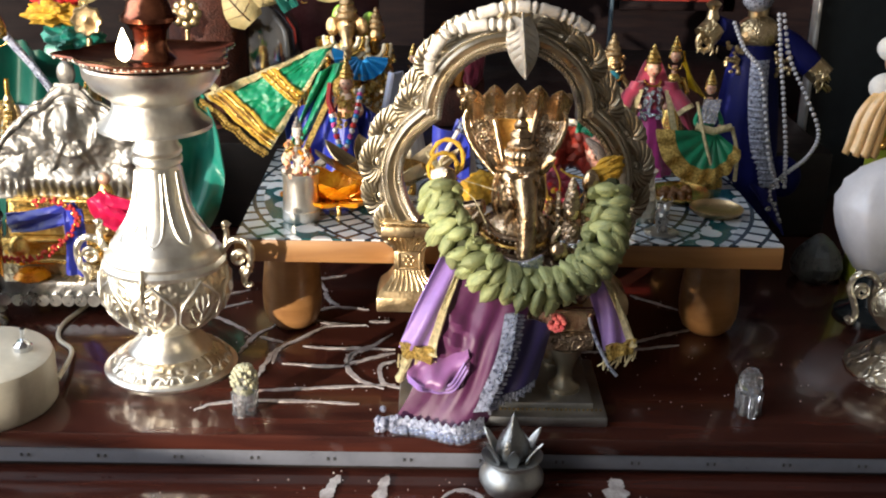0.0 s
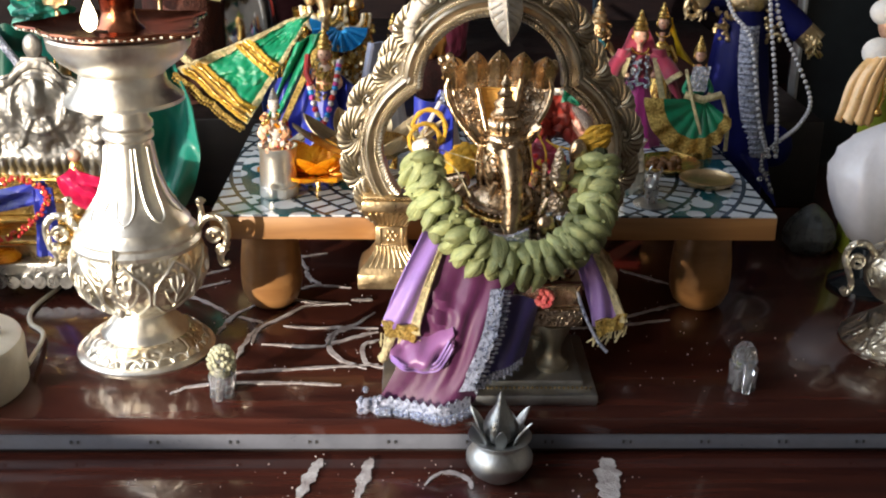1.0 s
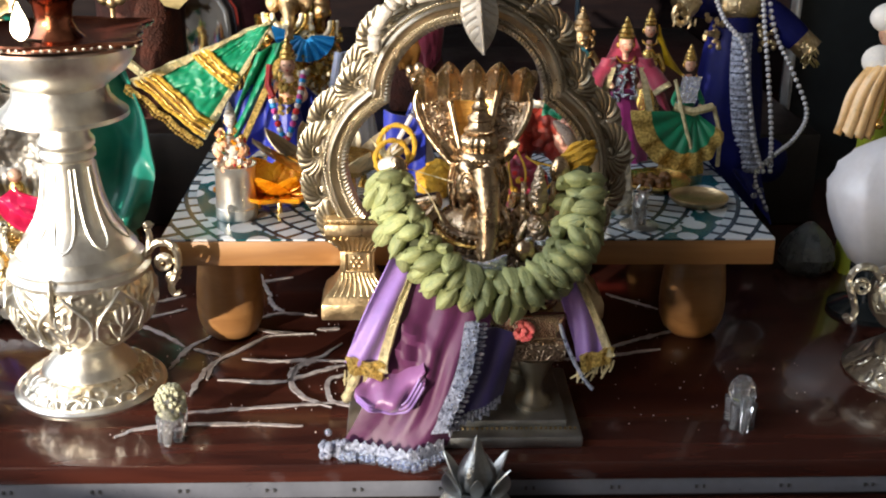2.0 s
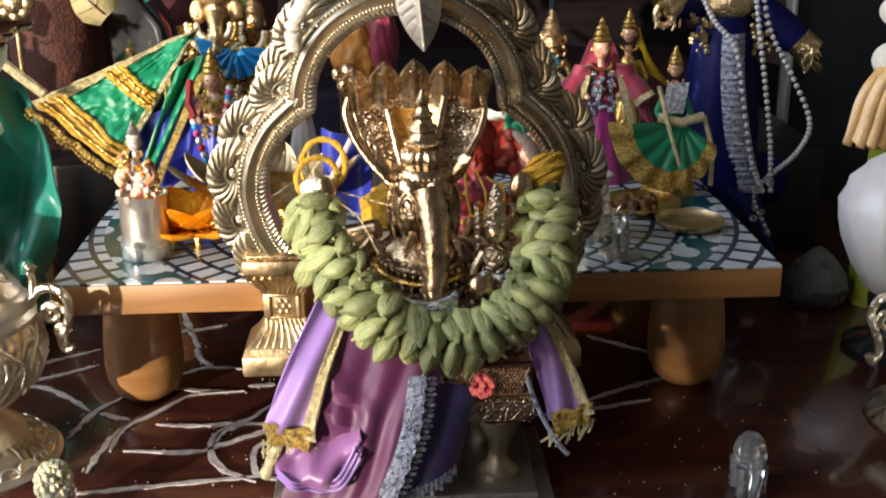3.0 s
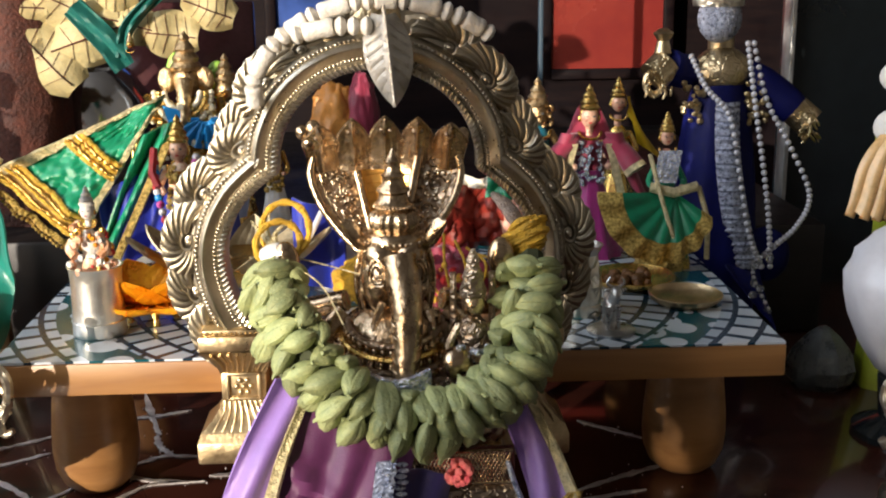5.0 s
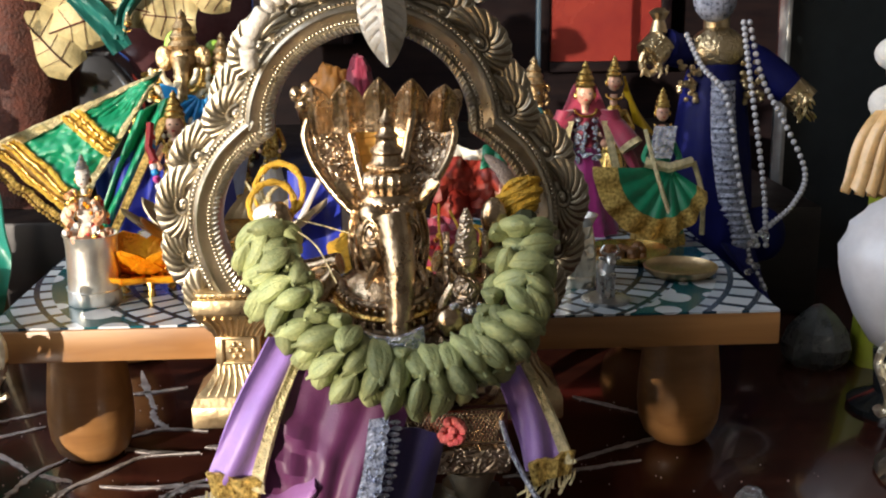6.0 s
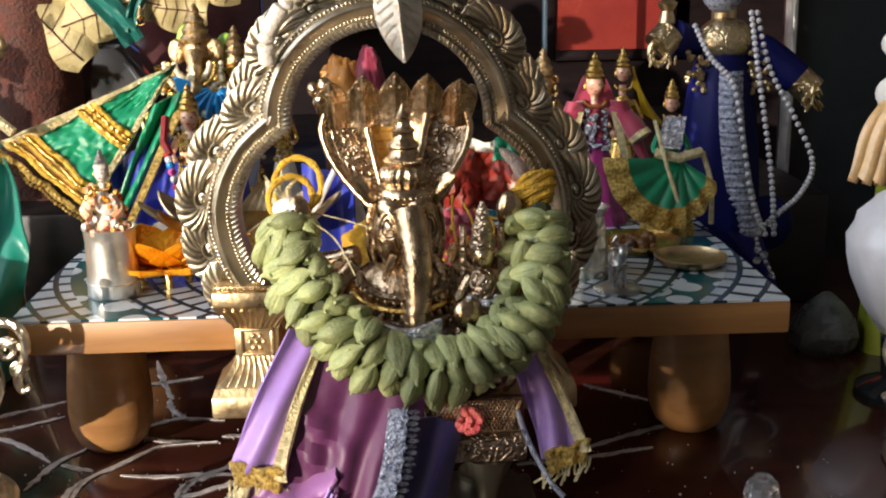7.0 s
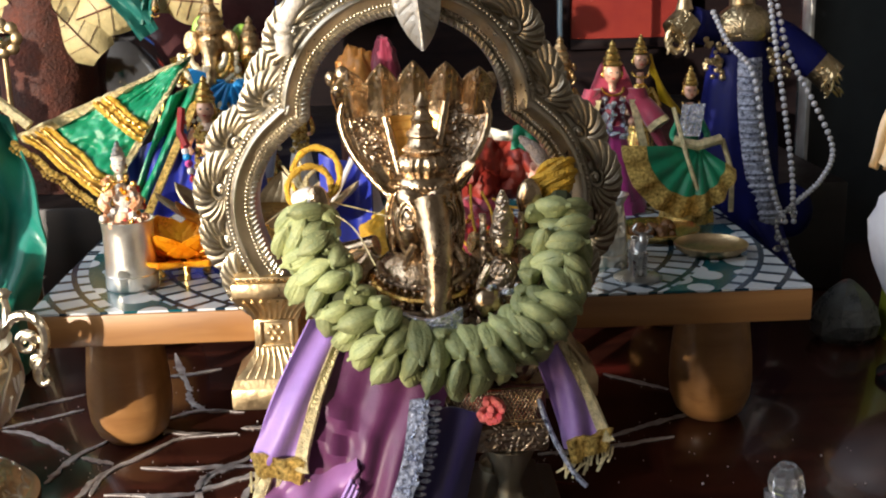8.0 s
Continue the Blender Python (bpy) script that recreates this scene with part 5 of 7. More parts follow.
for k in range(4):
    part("step", Form().box((PX + 0.002, PY + 0.012 + k * 0.006, 0.035 + k * 0.0145), (0.125 - k * 0.006, 0.045 - 0.004 * k, 0.0145), GOLD if k % 2 else BRASS_E, bev=0.002).tube([(PX - 0.055, PY - 0.011 + k * 0.008, 0.04 + k * 0.0145), (PX + 0.06, PY - 0.011 + k * 0.008, 0.04 + k * 0.0145)], 0.0018, GOLD, 8), shrine)


def plq(u, v):
    x = (u - 0.5) * 2
    wid = 0.0635 * (1 - 0.04 * v)
    topz = 0.075 * math.cos(min(1, abs(x)) * 1.25) ** 0.8 + 0.010 * max(0, 1 - abs(x) * 3) + 0.0022 * abs(math.sin(x * 9.5)) + 0.012
    z = 0.083 + v * topz
    dx, dz = x * wid, z - 0.083
    relief = 0.006 * math.exp(-((dx / 0.011) ** 2 + ((dz - 0.062) / 0.012) ** 2)) + 0.007 * math.exp(-((dx / 0.016) ** 2 + ((dz - 0.038) / 0.016) ** 2)) + 0.0055 * math.exp(-((dx / 0.03) ** 2 + ((dz - 0.016) / 0.009) ** 2))
    for s in (-1, 1):
        relief += 0.005 * math.exp(-(((dx - s * 0.022) / 0.007) ** 2 + ((dz - 0.052) / 0.011) ** 2)) + 0.005 * math.exp(-(((dx - s * 0.043) / 0.008) ** 2 + ((dz - 0.025) / 0.016) ** 2))
    relief += 0.0028 * (0.90 < v < 0.965)
    relief += 0.0011 * math.exp(-((math.hypot(dx, dz - 0.06) - 0.021) / 0.0016) ** 2) + 0.0016 * math.sin(5 * math.atan2(dz - 0.012, dx + 1e-6)) * math.exp(-((math.hypot(dx / 1.6, dz - 0.012) - 0.016) / 0.006) ** 2)
    relief += 0.0006 * noise.noise(Vector((dx * 260, dz * 260, 2.0)))
    relief += 0.0035 * math.exp(-((dx / 0.006) ** 2 + ((dz - 0.060) / 0.007) ** 2)) + 0.003 * math.exp(-((dx / 0.004) ** 2 + ((dz - 0.072) / 0.008) ** 2))
    relief += 0.0022 * math.exp(-((abs(dx) - 0.006 - 0.5 * max(0, 0.048 - dz)) / 0.0025) ** 2) * (0.026 < dz < 0.05) + 0.0016 * math.sin(dx * 900) * math.exp(-((dz - 0.010) / 0.005) ** 2) + 0.0014 * math.sin(math.atan2(dz - 0.03, dx + 1e-6) * 16) * math.exp(-((math.hypot(dx, dz - 0.03) - 0.048) / 0.007) ** 2)
    return (PX + dx, PY + 0.02 - relief, z)


part("embossed_sheet", Form().sheet(plq, 150, 90, 0.002, PLAQUE), shrine)
part("top_leaf", Form().ell((PX, PY + 0.019, 0.186), (0.0075, 0.003, 0.010), PLAQUE).box((PX, PY + 0.019, 0.176), (0.02, 0.004, 0.005), PLAQUE, bev=0.001), shrine)


def ribbon(f, pts, wide, material, n=20, axis=(0, 0, 1), ripple=0.0):
    ln = spline(pts, n)
    axis = Vector(axis)

    def fn(u, v):
        k = int(round(v * n))
        d = (ln[min(k + 1, n)] - ln[max(k - 1, 0)]).normalized()
        s = d.cross(Vector((0, -1, 0.001))).normalized()
        return ln[k] + s * (u - 0.5) * wide + Vector((0, ripple * math.sin(u * 9 + v * 4), 0))
    f.sheet(fn, 8, n, 0.001, material)
    return f


f = ribbon(Form(), [(PX - 0.045, PY - 0.016, 0.074), (PX - 0.02, PY - 0.022, 0.079), (PX + 0.012, PY - 0.02, 0.087)], 0.016, BLUE, 16, ripple=0.002)
ribbon(f, [(PX + 0.008, PY - 0.022, 0.088), (PX + 0.010, PY - 0.026, 0.06), (PX + 0.008, PY - 0.028, 0.036)], 0.015, BLUE, 16, ripple=0.002)
solid("blue_ribbon", f, "royal blue satin ribbon draped over the gilt steps", "ribbon")
f = Form()
for k, p in enumerate(spline([(PX - 0.052, PY - 0.02, 0.045), (PX - 0.025, PY - 0.027, 0.049), (PX, PY - 0.029, 0.064), (PX + 0.014, PY - 0.028, 0.083), (PX + 0.0, PY - 0.026, 0.096), (PX - 0.02, PY - 0.024, 0.094)], 44)):
    for j in range(3):
        f.ell((p.x + rnd.uniform(-0.002, 0.002), p.y + rnd.uniform(-0.002, 0.001), p.z + rnd.uniform(-0.0025, 0.0025)), 0.0016, RED if (j + k) % 4 else GOLD, nu=6, nv=5)
solid("red_bead_string", f, "string of red and gold beads on the steps", "beads")
f = Form().ell((PX + 0.032, PY - 0.012, 0.098), (0.006, 0.005, 0.010), GOLD).ell((PX + 0.032, PY - 0.013, 0.111), 0.005, SKIN)
ribbon(f, [(PX + 0.025, PY - 0.018, 0.099), (PX + 0.033, PY - 0.022, 0.088), (PX + 0.046, PY - 0.02, 0.076)], 0.018, mat("hot_pink_satin", (0.6, 0.01, 0.08), 0.4, 0, 0.2, 40), 14, ripple=0.003)
ribbon(f, [(PX + 0.033, PY - 0.02, 0.094), (PX + 0.05, PY - 0.02, 0.088), (PX + 0.062, PY - 0.016, 0.084)], 0.014, bpy.data.materials["hot_pink_satin"], 14, ripple=0.003)
solid("draped_figurine", f, "tiny gilt figurine in hot pink satin beside the plaque", "figurine", "altar figurines")
f = Form().lathe([(0.0, 0.029), (0.012, 0.029), (0.0145, 0.031), (0.010, 0.036), (0.0, 0.037)], (PX - 0.03, PY - 0.018, 0.0), ORANGE, 20)
f.ell((PX - 0.04, PY - 0.012, 0.05), (0.009, 0.006, 0.013), GOLD)
solid("orange_lamp_dish", f, "small orange enamel lamp dish on the tray", "dish")

# ---- things on the low table ----
T = TABLE_Z + 0.0004
can = thing("silver_cup", (-0.013, 0.945, T), "plain silver cup with a rolled rim and foot line", "cup")
part("body", Form().lathe([(0.0, 0.0), (0.0135, 0.0), (0.014, 0.001), (0.0138, 0.0075), (0.0143, 0.008), (0.0137, 0.0085), (0.0132, 0.030), (0.0137, 0.036), (0.0145, 0.0375), (0.0135, 0.0375), (0.0122, 0.034), (0.0122, 0.004), (0.0, 0.003)], (-0.013, 0.945, T), SILVER, 40, close=False), can)
jug = thing("silver_bottle", (0.247, 0.957, T), "small chased silver bottle with a flared mouth", "bottle")
part("body", Form().lathe([(0.0, 0), (0.0105, 0), (0.0108, 0.006), (0.0102, 0.0065), (0.0108, 0.008), (0.0105, 0.020), (0.0085, 0.031), (0.0082, 0.034)], (0.247, 0.957, T), SILVER_E, 36, close=False), jug)
part("mouth", Form().lathe([(0.0082, 0.034), (0.0105, 0.0385), (0.0112, 0.0395), (0.010, 0.0395), (0.007, 0.036), (0.0, 0.0355)], (0.247, 0.957, T), SILVER, 36, close=False), jug)
f = Form().lathe([(0.0, 0), (0.0125, 0), (0.013, 0.0015), (0.010, 0.003), (0.0, 0.0032)], (0.257, 0.924, T), SILVER_OLD, 30, close=False)
cw = lambda x, y, z: (0.257 + x, 0.924 + y, T + z)
f.ell(cw(0, 0.001, 0.0165), (0.0042, 0.0085, 0.0055), SILVER_OLD, (15, 0, 0))
for dx, dy in ((-0.0025, -0.005), (0.0025, -0.005), (-0.0025, 0.006), (0.0025, 0.006)):
    f.tube([cw(dx, dy, 0.0155), cw(dx, dy, 0.009), cw(dx, dy, 0.003)], [0.0019, 0.0012, 0.0014], SILVER_OLD, 8)
f.tube([cw(0, -0.005, 0.019), cw(0, -0.009, 0.024)], [0.0035, 0.0026], SILVER_OLD, 10)
f.ell(cw(0, -0.0115, 0.025), (0.0026, 0.0042, 0.0026), SILVER_OLD, (35, 0, 0))
for s in (-1, 1):
    f.tube(spline([cw(s * 0.0015, -0.009, 0.027), cw(s * 0.0045, -0.009, 0.029), cw(s * 0.003, -0.0095, 0.0325)], 6), [0.001, 0.0009, 0.0009, 0.0008, 0.0007, 0.0005, 0.0003], SILVER_OLD, 6)
    f.ell(cw(s * 0.004, -0.009, 0.0255), (0.002, 0.0012, 0.001), SILVER_OLD)
solid("silver_cow", f, "tiny silver cow figurine on a round foot", "figurine", "altar figurines")
for (x, y, r, lab) in ((0.287, 1.013, 0.026, "shallow brass dish with dark residue"), (0.309, 0.972, 0.021, "flat round brass plate on the print")):
    d = thing("brass_dish", (x, y, T), lab, "dish", "brass dishes")
    part("body", Form().lathe([(0.0, 0.0), (r * 0.75, 0.0), (r * 0.95, 0.003), (r, 0.0055), (r * 0.97, 0.006), (r * 0.9, 0.0038), (r * 0.72, 0.0015), (0.0, 0.0015)], (x, y, T), GOLD if r > 0.022 else BRASS, 44, close=False), d)
    if r > 0.022:
        f = Form()
        for k in range(26):
            a, q2 = rnd.uniform(0, 6.28), rnd.uniform(0, 0.016)
            f.ell((x + q2 * math.cos(a), y + q2 * math.sin(a), T + 0.003), rnd.uniform(0.002, 0.0045), mat("brown_residue", (0.16, 0.07, 0.02), 0.5, 0, 0.3, 200) if k == 0 else bpy.data.materials["brown_residue"], nu=7, nv=5)
        tagged(part("residue", f, d), "brown sticky residue", kind="stuff")
QX, QY = 0.045, 0.985
lotus = thing("lotus_bowl", (QX, QY, T), "brass lotus bowl with pointed fluted leaves on gilt feet", "bowl")
part("cup", Form().lathe([(0.0, 0.012), (0.016, 0.012), (0.026, 0.018), (0.032, 0.026), (0.030, 0.026), (0.0, 0.016)], (QX + 0.006, QY + 0.012, T), GOLD, 32, close=False), lotus)
OX, OY = 0.011, 0.966
dish = thing("orange_lotus_dish", (OX, OY, T), "bright orange enamelled lotus dish on gilt feet", "dish")
part("cup", Form().lathe([(0.0, 0.007), (0.012, 0.0072), (0.018, 0.0105), (0.017, 0.0115), (0.0, 0.0095)], (OX, OY, T), GOLD, 28, close=False), dish)
for k in range(4):
    a = k * 1.571 + 0.3
    part("foot", Form().tube([(OX + 0.010 * math.cos(a), OY + 0.010 * math.sin(a), T + 0.0085), (OX + 0.014 * math.cos(a), OY + 0.014 * math.sin(a), T + 0.004), (OX + 0.012 * math.cos(a), OY + 0.012 * math.sin(a), T)], [0.003, 0.0016, 0.0026], GOLD, 8), dish)
for ring, cnt, r0, r1, z0, z1, mt in ((0, 10, 0.008, 0.042, 0.0085, 0.0125, ORANGE), (1, 8, 0.006, 0.033, 0.0105, 0.026, ORANGE), (2, 10, 0.020, 0.058, 0.019, 0.039, BRASS)):
    hx, hy, own = (QX + 0.006, QY + 0.012, lotus) if ring == 2 else (OX, OY, dish)
    for k in range(cnt):
        a = 2 * math.pi * (k + 0.5 * ring) / cnt + 0.15

        def pet(u, v, a=a, r0=r0, r1=r1, z0=z0, z1=z1, hx=hx, hy=hy):
            rr = r0 + (r1 - r0) * v
            wd = (0.0115 if r1 > 0.05 else 0.0160) * math.sin(math.pi * (0.12 + 0.88 * v)) ** (0.7 if r1 > 0.05 else 0.55)
            x = (u - 0.5) * 2
            return (hx + rr * math.cos(a) - x * wd * math.sin(a), hy + 0.8 * (rr * math.sin(a) + x * wd * math.cos(a)), T + z0 + (z1 - z0) * v ** 1.8 + 0.003 * x * x + 0.0004 * math.cos(x * 14))
        part("petal", Form().sheet(pet, 14, 10, 0.001, mt), own)
for k in range(4):
    a = k * 1.571 + 0.6
    part("foot", Form().tube([(QX + 0.006 + 0.02 * math.cos(a), QY + 0.012 + 0.02 * math.sin(a), T + 0.016), (QX + 0.006 + 0.024 * math.cos(a), QY + 0.012 + 0.024 * math.sin(a), T + 0.007), (QX + 0.006 + 0.022 * math.cos(a), QY + 0.012 + 0.022 * math.sin(a), T)], [0.004, 0.0025, 0.0035], GOLD, 8), lotus)


# ---- dolls and figurines ----
def person_form(x, y, z0, z1, skirt, bodice, face, crown, wide, arms=None, trims=None, jewels=None, lean=0.0, head=1.0):
    """One plain mesh of a standing dressed figurine between heights z0 and z1."""
    h = z1 - z0
    g = Form()
    wav = lambda a, k: 1 + 0.07 * math.cos(11 * a) * (1 - k)
    g.lathe([(wide * 0.95, 0.0), (wide * 0.85, 0.1 * h), (wide * 0.6, 0.3 * h), (wide * 0.36, 0.47 * h), (wide * 0.33, 0.5 * h)], (x, y, z0), skirt, 44, wav)
    if trims:
        g.lathe([(wide * 0.965, 0.0), (wide * 0.93, 0.06 * h), (wide * 0.90, 0.075 * h)], (x, y, z0), trims, 44, wav, close=False)
    g.ell((x + lean, y, z0 + 0.58 * h), (wide * 0.38, wide * 0.3, 0.13 * h), bodice)
    g.tube([(x + lean, y, z0 + 0.68 * h), (x + lean, y, z0 + 0.76 * h)], wide * 0.13, face, 10)
    hr = wide * 0.27 * head
    hz = z0 + h - hr * 3.4
    g.ell((x + lean, y - 0.001, hz), (hr * 0.86, hr * 0.86, hr * 1.12), face, nu=14, nv=10)
    g.ell((x + lean, y + 0.25 * hr, hz + 0.15 * hr), (hr * 1.0, hr * 0.85, hr * 1.15), crown)
    for e in (-1, 1):
        g.ell((x + lean + e * hr * 0.34, y - 0.001 - hr * 0.78, hz + 0.12 * hr), (hr * 0.17, hr * 0.08, hr * 0.09), CHIP, nu=6, nv=4)
        g.ell((x + lean + e * hr * 0.95, y, hz - 0.2 * hr), (hr * 0.2, hr * 0.2, hr * 0.4), GOLD, nu=8, nv=6)
    g.ell((x + lean, y - 0.001 - hr * 0.8, hz - 0.5 * hr), (hr * 0.22, hr * 0.08, hr * 0.08), RED, nu=6, nv=4)
    g.lathe([(hr * 0.95, 0), (hr * 1.05, 0.25 * hr), (hr * 0.82, 0.55 * hr), (hr * 0.9, 0.8 * hr), (hr * 0.6, 1.2 * hr), (hr * 0.68, 1.4 * hr), (hr * 0.3, 1.9 * hr), (hr * 0.36, 2.1 * hr), (0.0004, 2.55 * hr)], (x + lean, y, hz + 0.7 * hr), crown, 18)
    for k in range(14):
        a = math.pi * (1.0 + k / 13)
        g.ell((x + lean + hr * 1.1 * math.cos(a), y - hr * 0.5 + hr * 0.9 * math.sin(a) * 0.8, hz - hr * 1.5 + 0.6 * hr * math.sin(a)), hr * 0.17, GOLD, nu=6, nv=4)
    for s in (-1, 1):
        g.tube(spline([(x + lean + s * wide * 0.36, y, z0 + 0.66 * h), (x + s * wide * 0.62, y - 0.002, z0 + 0.56 * h), (x + s * wide * 0.5, y - wide * 0.4, z0 + 0.53 * h)], 8), wide * 0.12, arms or bodice, 8)
        g.ell((x + s * wide * 0.47, y - wide * 0.45, z0 + 0.53 * h), wide * 0.11, face, nu=8, nv=6)
    if jewels:
        for k in range(60):
            a, t = rnd.uniform(-0.9, 0.9), rnd.uniform(0.42, 0.68)
            rr = wide * (0.42 if t > 0.5 else 0.5)
            g.ell((x + lean + rr * math.sin(a), y - rr * math.cos(a) * 0.95, z0 + t * h), rnd.uniform(0.001, 0.0021), jewels, nu=6, nv=4)
    return g


# magenta figure
g = person_form(0.273, 1.09, T, 0.203, MAGENTA, CRIMSON, SKIN, GOLD, 0.024, jewels=GEM, trims=MAGENTA)
for s in (-1, 1):
    g.sheet(lambda u, v, s=s: (0.273 + s * (0.009 + 0.019 * v + 0.010 * u), 1.081 - 0.004 * math.sin(u * 3), 0.172 - 0.036 * v - 0.010 * u * v), 6, 10, 0.002, CRIMSON)
    g.sheet(lambda u, v, s=s: (0.273 + s * (0.009 + 0.010 * v + 0.005 * u), 1.078, 0.165 - 0.040 * v), 4, 8, 0.002, GOLD_PALE)
g.sheet(lambda u, v: (0.273 + (0.0085 + 0.010 * v) * math.cos(math.pi * u), 1.092 - 0.004 * v, 0.180 - 0.020 * v + 0.011 * math.sin(math.pi * u) * (1 - 0.4 * v)), 16, 10, 0.0015, CRIMSON)
for s in (-1, 1):
    g.tube(spline([(0.273 + s * 0.010, 1.084, 0.168), (0.273 + s * 0.020, 1.080, 0.160), (0.273 + s * 0.027, 1.074, 0.150)], 8), [0.004, 0.005, 0.006, 0.006, 0.0062, 0.0065, 0.007, 0.0072, 0.0072], CRIMSON, 12)
    g.tube([(0.273 + s * 0.0265, 1.0745, 0.151), (0.273 + s * 0.0285, 1.073, 0.148)], [0.0077, 0.0077], GOLD_PALE, 12)
solid("dressed_figurine", g, "gilt figurine in magenta and crimson silk with crystal necklace", "figurine", "altar figurines")
# golden figure with yellow scarf
g = person_form(0.300, 1.13, T, 0.203, GOLD, GOLD, SKIN, GOLD, 0.020, jewels=GOLD_TRIM)
g.sheet(lambda u, v: (0.308 + 0.018 * v * (0.4 + u), 1.135 - 0.003 * math.sin(u * 4), 0.188 - 0.032 * v - 0.012 * u), 8, 10, 0.0015, mat("yellow_silk", (0.75, 0.50, 0.02), 0.45, 0, 0.2, 60))
solid("dressed_figurine", g, "golden figurine with a bright yellow silk scarf", "figurine", "altar figurines")
# lion-faced gilt figure
g = person_form(0.246, 1.14, T, 0.203, mat("blue_green_enamel", (0.02, 0.16, 0.24), 0.35, 0.2, 0.3, 80), bpy.data.materials["blue_green_enamel"], GILT_PALE, GILT_PALE, 0.024, arms=GILT_PALE, head=1.2)
for k in range(44):
    a, q = k * 2.4, 0.0065 + 0.0045 * (k % 3) / 2
    g.ell((0.246 + q * math.cos(a), 1.141 - 0.003 * (k % 2), 0.176 + q * math.sin(a)), (0.0016, 0.0018, 0.0026), GILT_PALE, (0, math.degrees(-a), 0), nu=8, nv=5)
g.ell((0.246, 1.130, 0.1735), (0.0036, 0.0035, 0.0030), GILT_PALE, nu=10, nv=8)
g.sheet(lambda u, v: (0.236 + 0.022 * v + 0.003 * u, 1.126 + 0.004 * math.sin(v * 3) * 0.5, 0.160 - 0.018 * v + 0.007 * u), 4, 12, 0.0015, GOLD_PALE)
solid("lion_figurine", g, "gilt lion-faced figurine with blue-green body", "figurine", "altar figurines")
# green skirt figure
g = person_form(0.315, 1.052, T, 0.189, GREEN, GREEN, SKIN, GOLD, 0.0175, trims=GOLD_TRIM, jewels=None)


def skirt_fn(u, v):
    a = math.radians(176 + 158 * u)
    rr = (0.004 + 0.038 * v) * (1 - 0.36 * u)
    pl = 1 + 0.010 * math.sin(u * 42) * v
    return (0.317 - 0.004 * v + rr * math.cos(a) * pl, 1.040 - 0.012 * math.sin(v * 1.6) - 0.006 * math.sin(u * 3.1) - 0.002 * math.sin(u * 42) * v, 0.140 + rr * math.sin(a) * 1.12 * pl)


g.sheet(lambda u, v: skirt_fn(u, v * 0.72), 60, 12, 0.002, GREEN)
g.sheet(lambda u, v: skirt_fn(u, 0.72 + v * 0.36), 60, 6, 0.0024, GOLD_TRIM)
g.tube([(0.301, 1.034, 0.145), (0.315, 1.030, 0.142), (0.330, 1.034, 0.145)], 0.0032, GOLD_PALE, 8)
g.tube(spline([(0.301, 1.036, 0.165), (0.308, 1.026, 0.135), (0.318, 1.024, 0.105)], 10), 0.0014, GOLD_PALE, 6)
g.tube(spline([(0.331, 1.034, 0.145), (0.336, 1.03, 0.125), (0.337, 1.03, 0.10)], 10), 0.0016, GOLD_PALE, 6)
g.sheet(lambda u, v: (0.308 + 0.014 * u - 0.003 * v, 1.0415, 0.166 - 0.020 * v), 6, 6, 0.002, GEM)
solid("dressed_figurine", g, "gilt figurine in a wide emerald skirt with gold hem", "figurine", "altar figurines")

# tall blue-robed deity with pearls
g = Form()
DX, DY = 0.372, 1.14
g.lathe([(0.030, 0.0), (0.032, 0.06), (0.028, 0.13), (0.022, 0.178), (0.017, 0.196)], (DX, DY, 0), DEEPBLUE, 40, lambda a, k: 1 + 0.07 * math.cos(9 * a) * (1 - k))
g.sheet(lambda u, v: (DX - 0.002 + (u - 0.5) * 0.015 * (1 + 0.3 * v) + 0.020 * v * v, DY - 0.028 - 0.004 * math.cos((u - 0.5) * 3) - 0.001 * math.sin(v * 150), 0.186 - 0.115 * v), 8, 60, 0.002, SILVER_LACE)
g.ell((DX, DY - 0.004, 0.205), (0.020, 0.016, 0.016), BRASS_E)
g.tube([(DX, DY, 0.21), (DX, DY, 0.228)], 0.009, BRASS, 10)
g.ell((DX - 0.003, DY - 0.004, 0.240), (0.015, 0.014, 0.017), SILVER_LACE)
g.lathe([(0.017, 0.0), (0.018, 0.006), (0.013, 0.02), (0.006, 0.034), (0.001, 0.04)], (DX - 0.003, DY, 0.248), SILVER_E, 20)
for s, ax, az in ((-1, 0.046, 0.206), (1, 0.056, 0.173)):
    g.tube(spline([(DX + s * 0.018, DY, 0.203), (DX + s * (0.018 + ax) / 2, DY - 0.006, (0.206 + az) / 2), (DX + s * (ax - 0.006), DY - 0.012, az + 0.004)], 8), [0.010, 0.011, 0.012, 0.012, 0.012, 0.012, 0.012, 0.012, 0.011], DEEPBLUE, 12)
    g.tube([(DX + s * (ax - 0.006), DY - 0.012, az + 0.005), (DX + s * (ax + 0.004), DY - 0.016, az - 0.004)], [0.011, 0.011], BRASS_E, 14)
    for k in range(34):
        g.ell((DX + s * (ax + rnd.uniform(-0.006, 0.010)), DY - 0.022 + rnd.uniform(-0.006, 0.006), az - 0.004 + rnd.uniform(-0.012, 0.010)), (0.0009, 0.0009, rnd.uniform(0.002, 0.004)), BRASS_E, (0, rnd.uniform(-40, 40), 0), nu=6, nv=5)
    for k in range(26):
        a = rnd.uniform(0, 6.28)
        g.ell((DX + s * 0.022 + 0.007 * math.cos(a), DY - 0.016, 0.186 + rnd.uniform(-0.016, 0.012)), rnd.uniform(0.0014, 0.0028), BRASS_E, nu=6, nv=5)
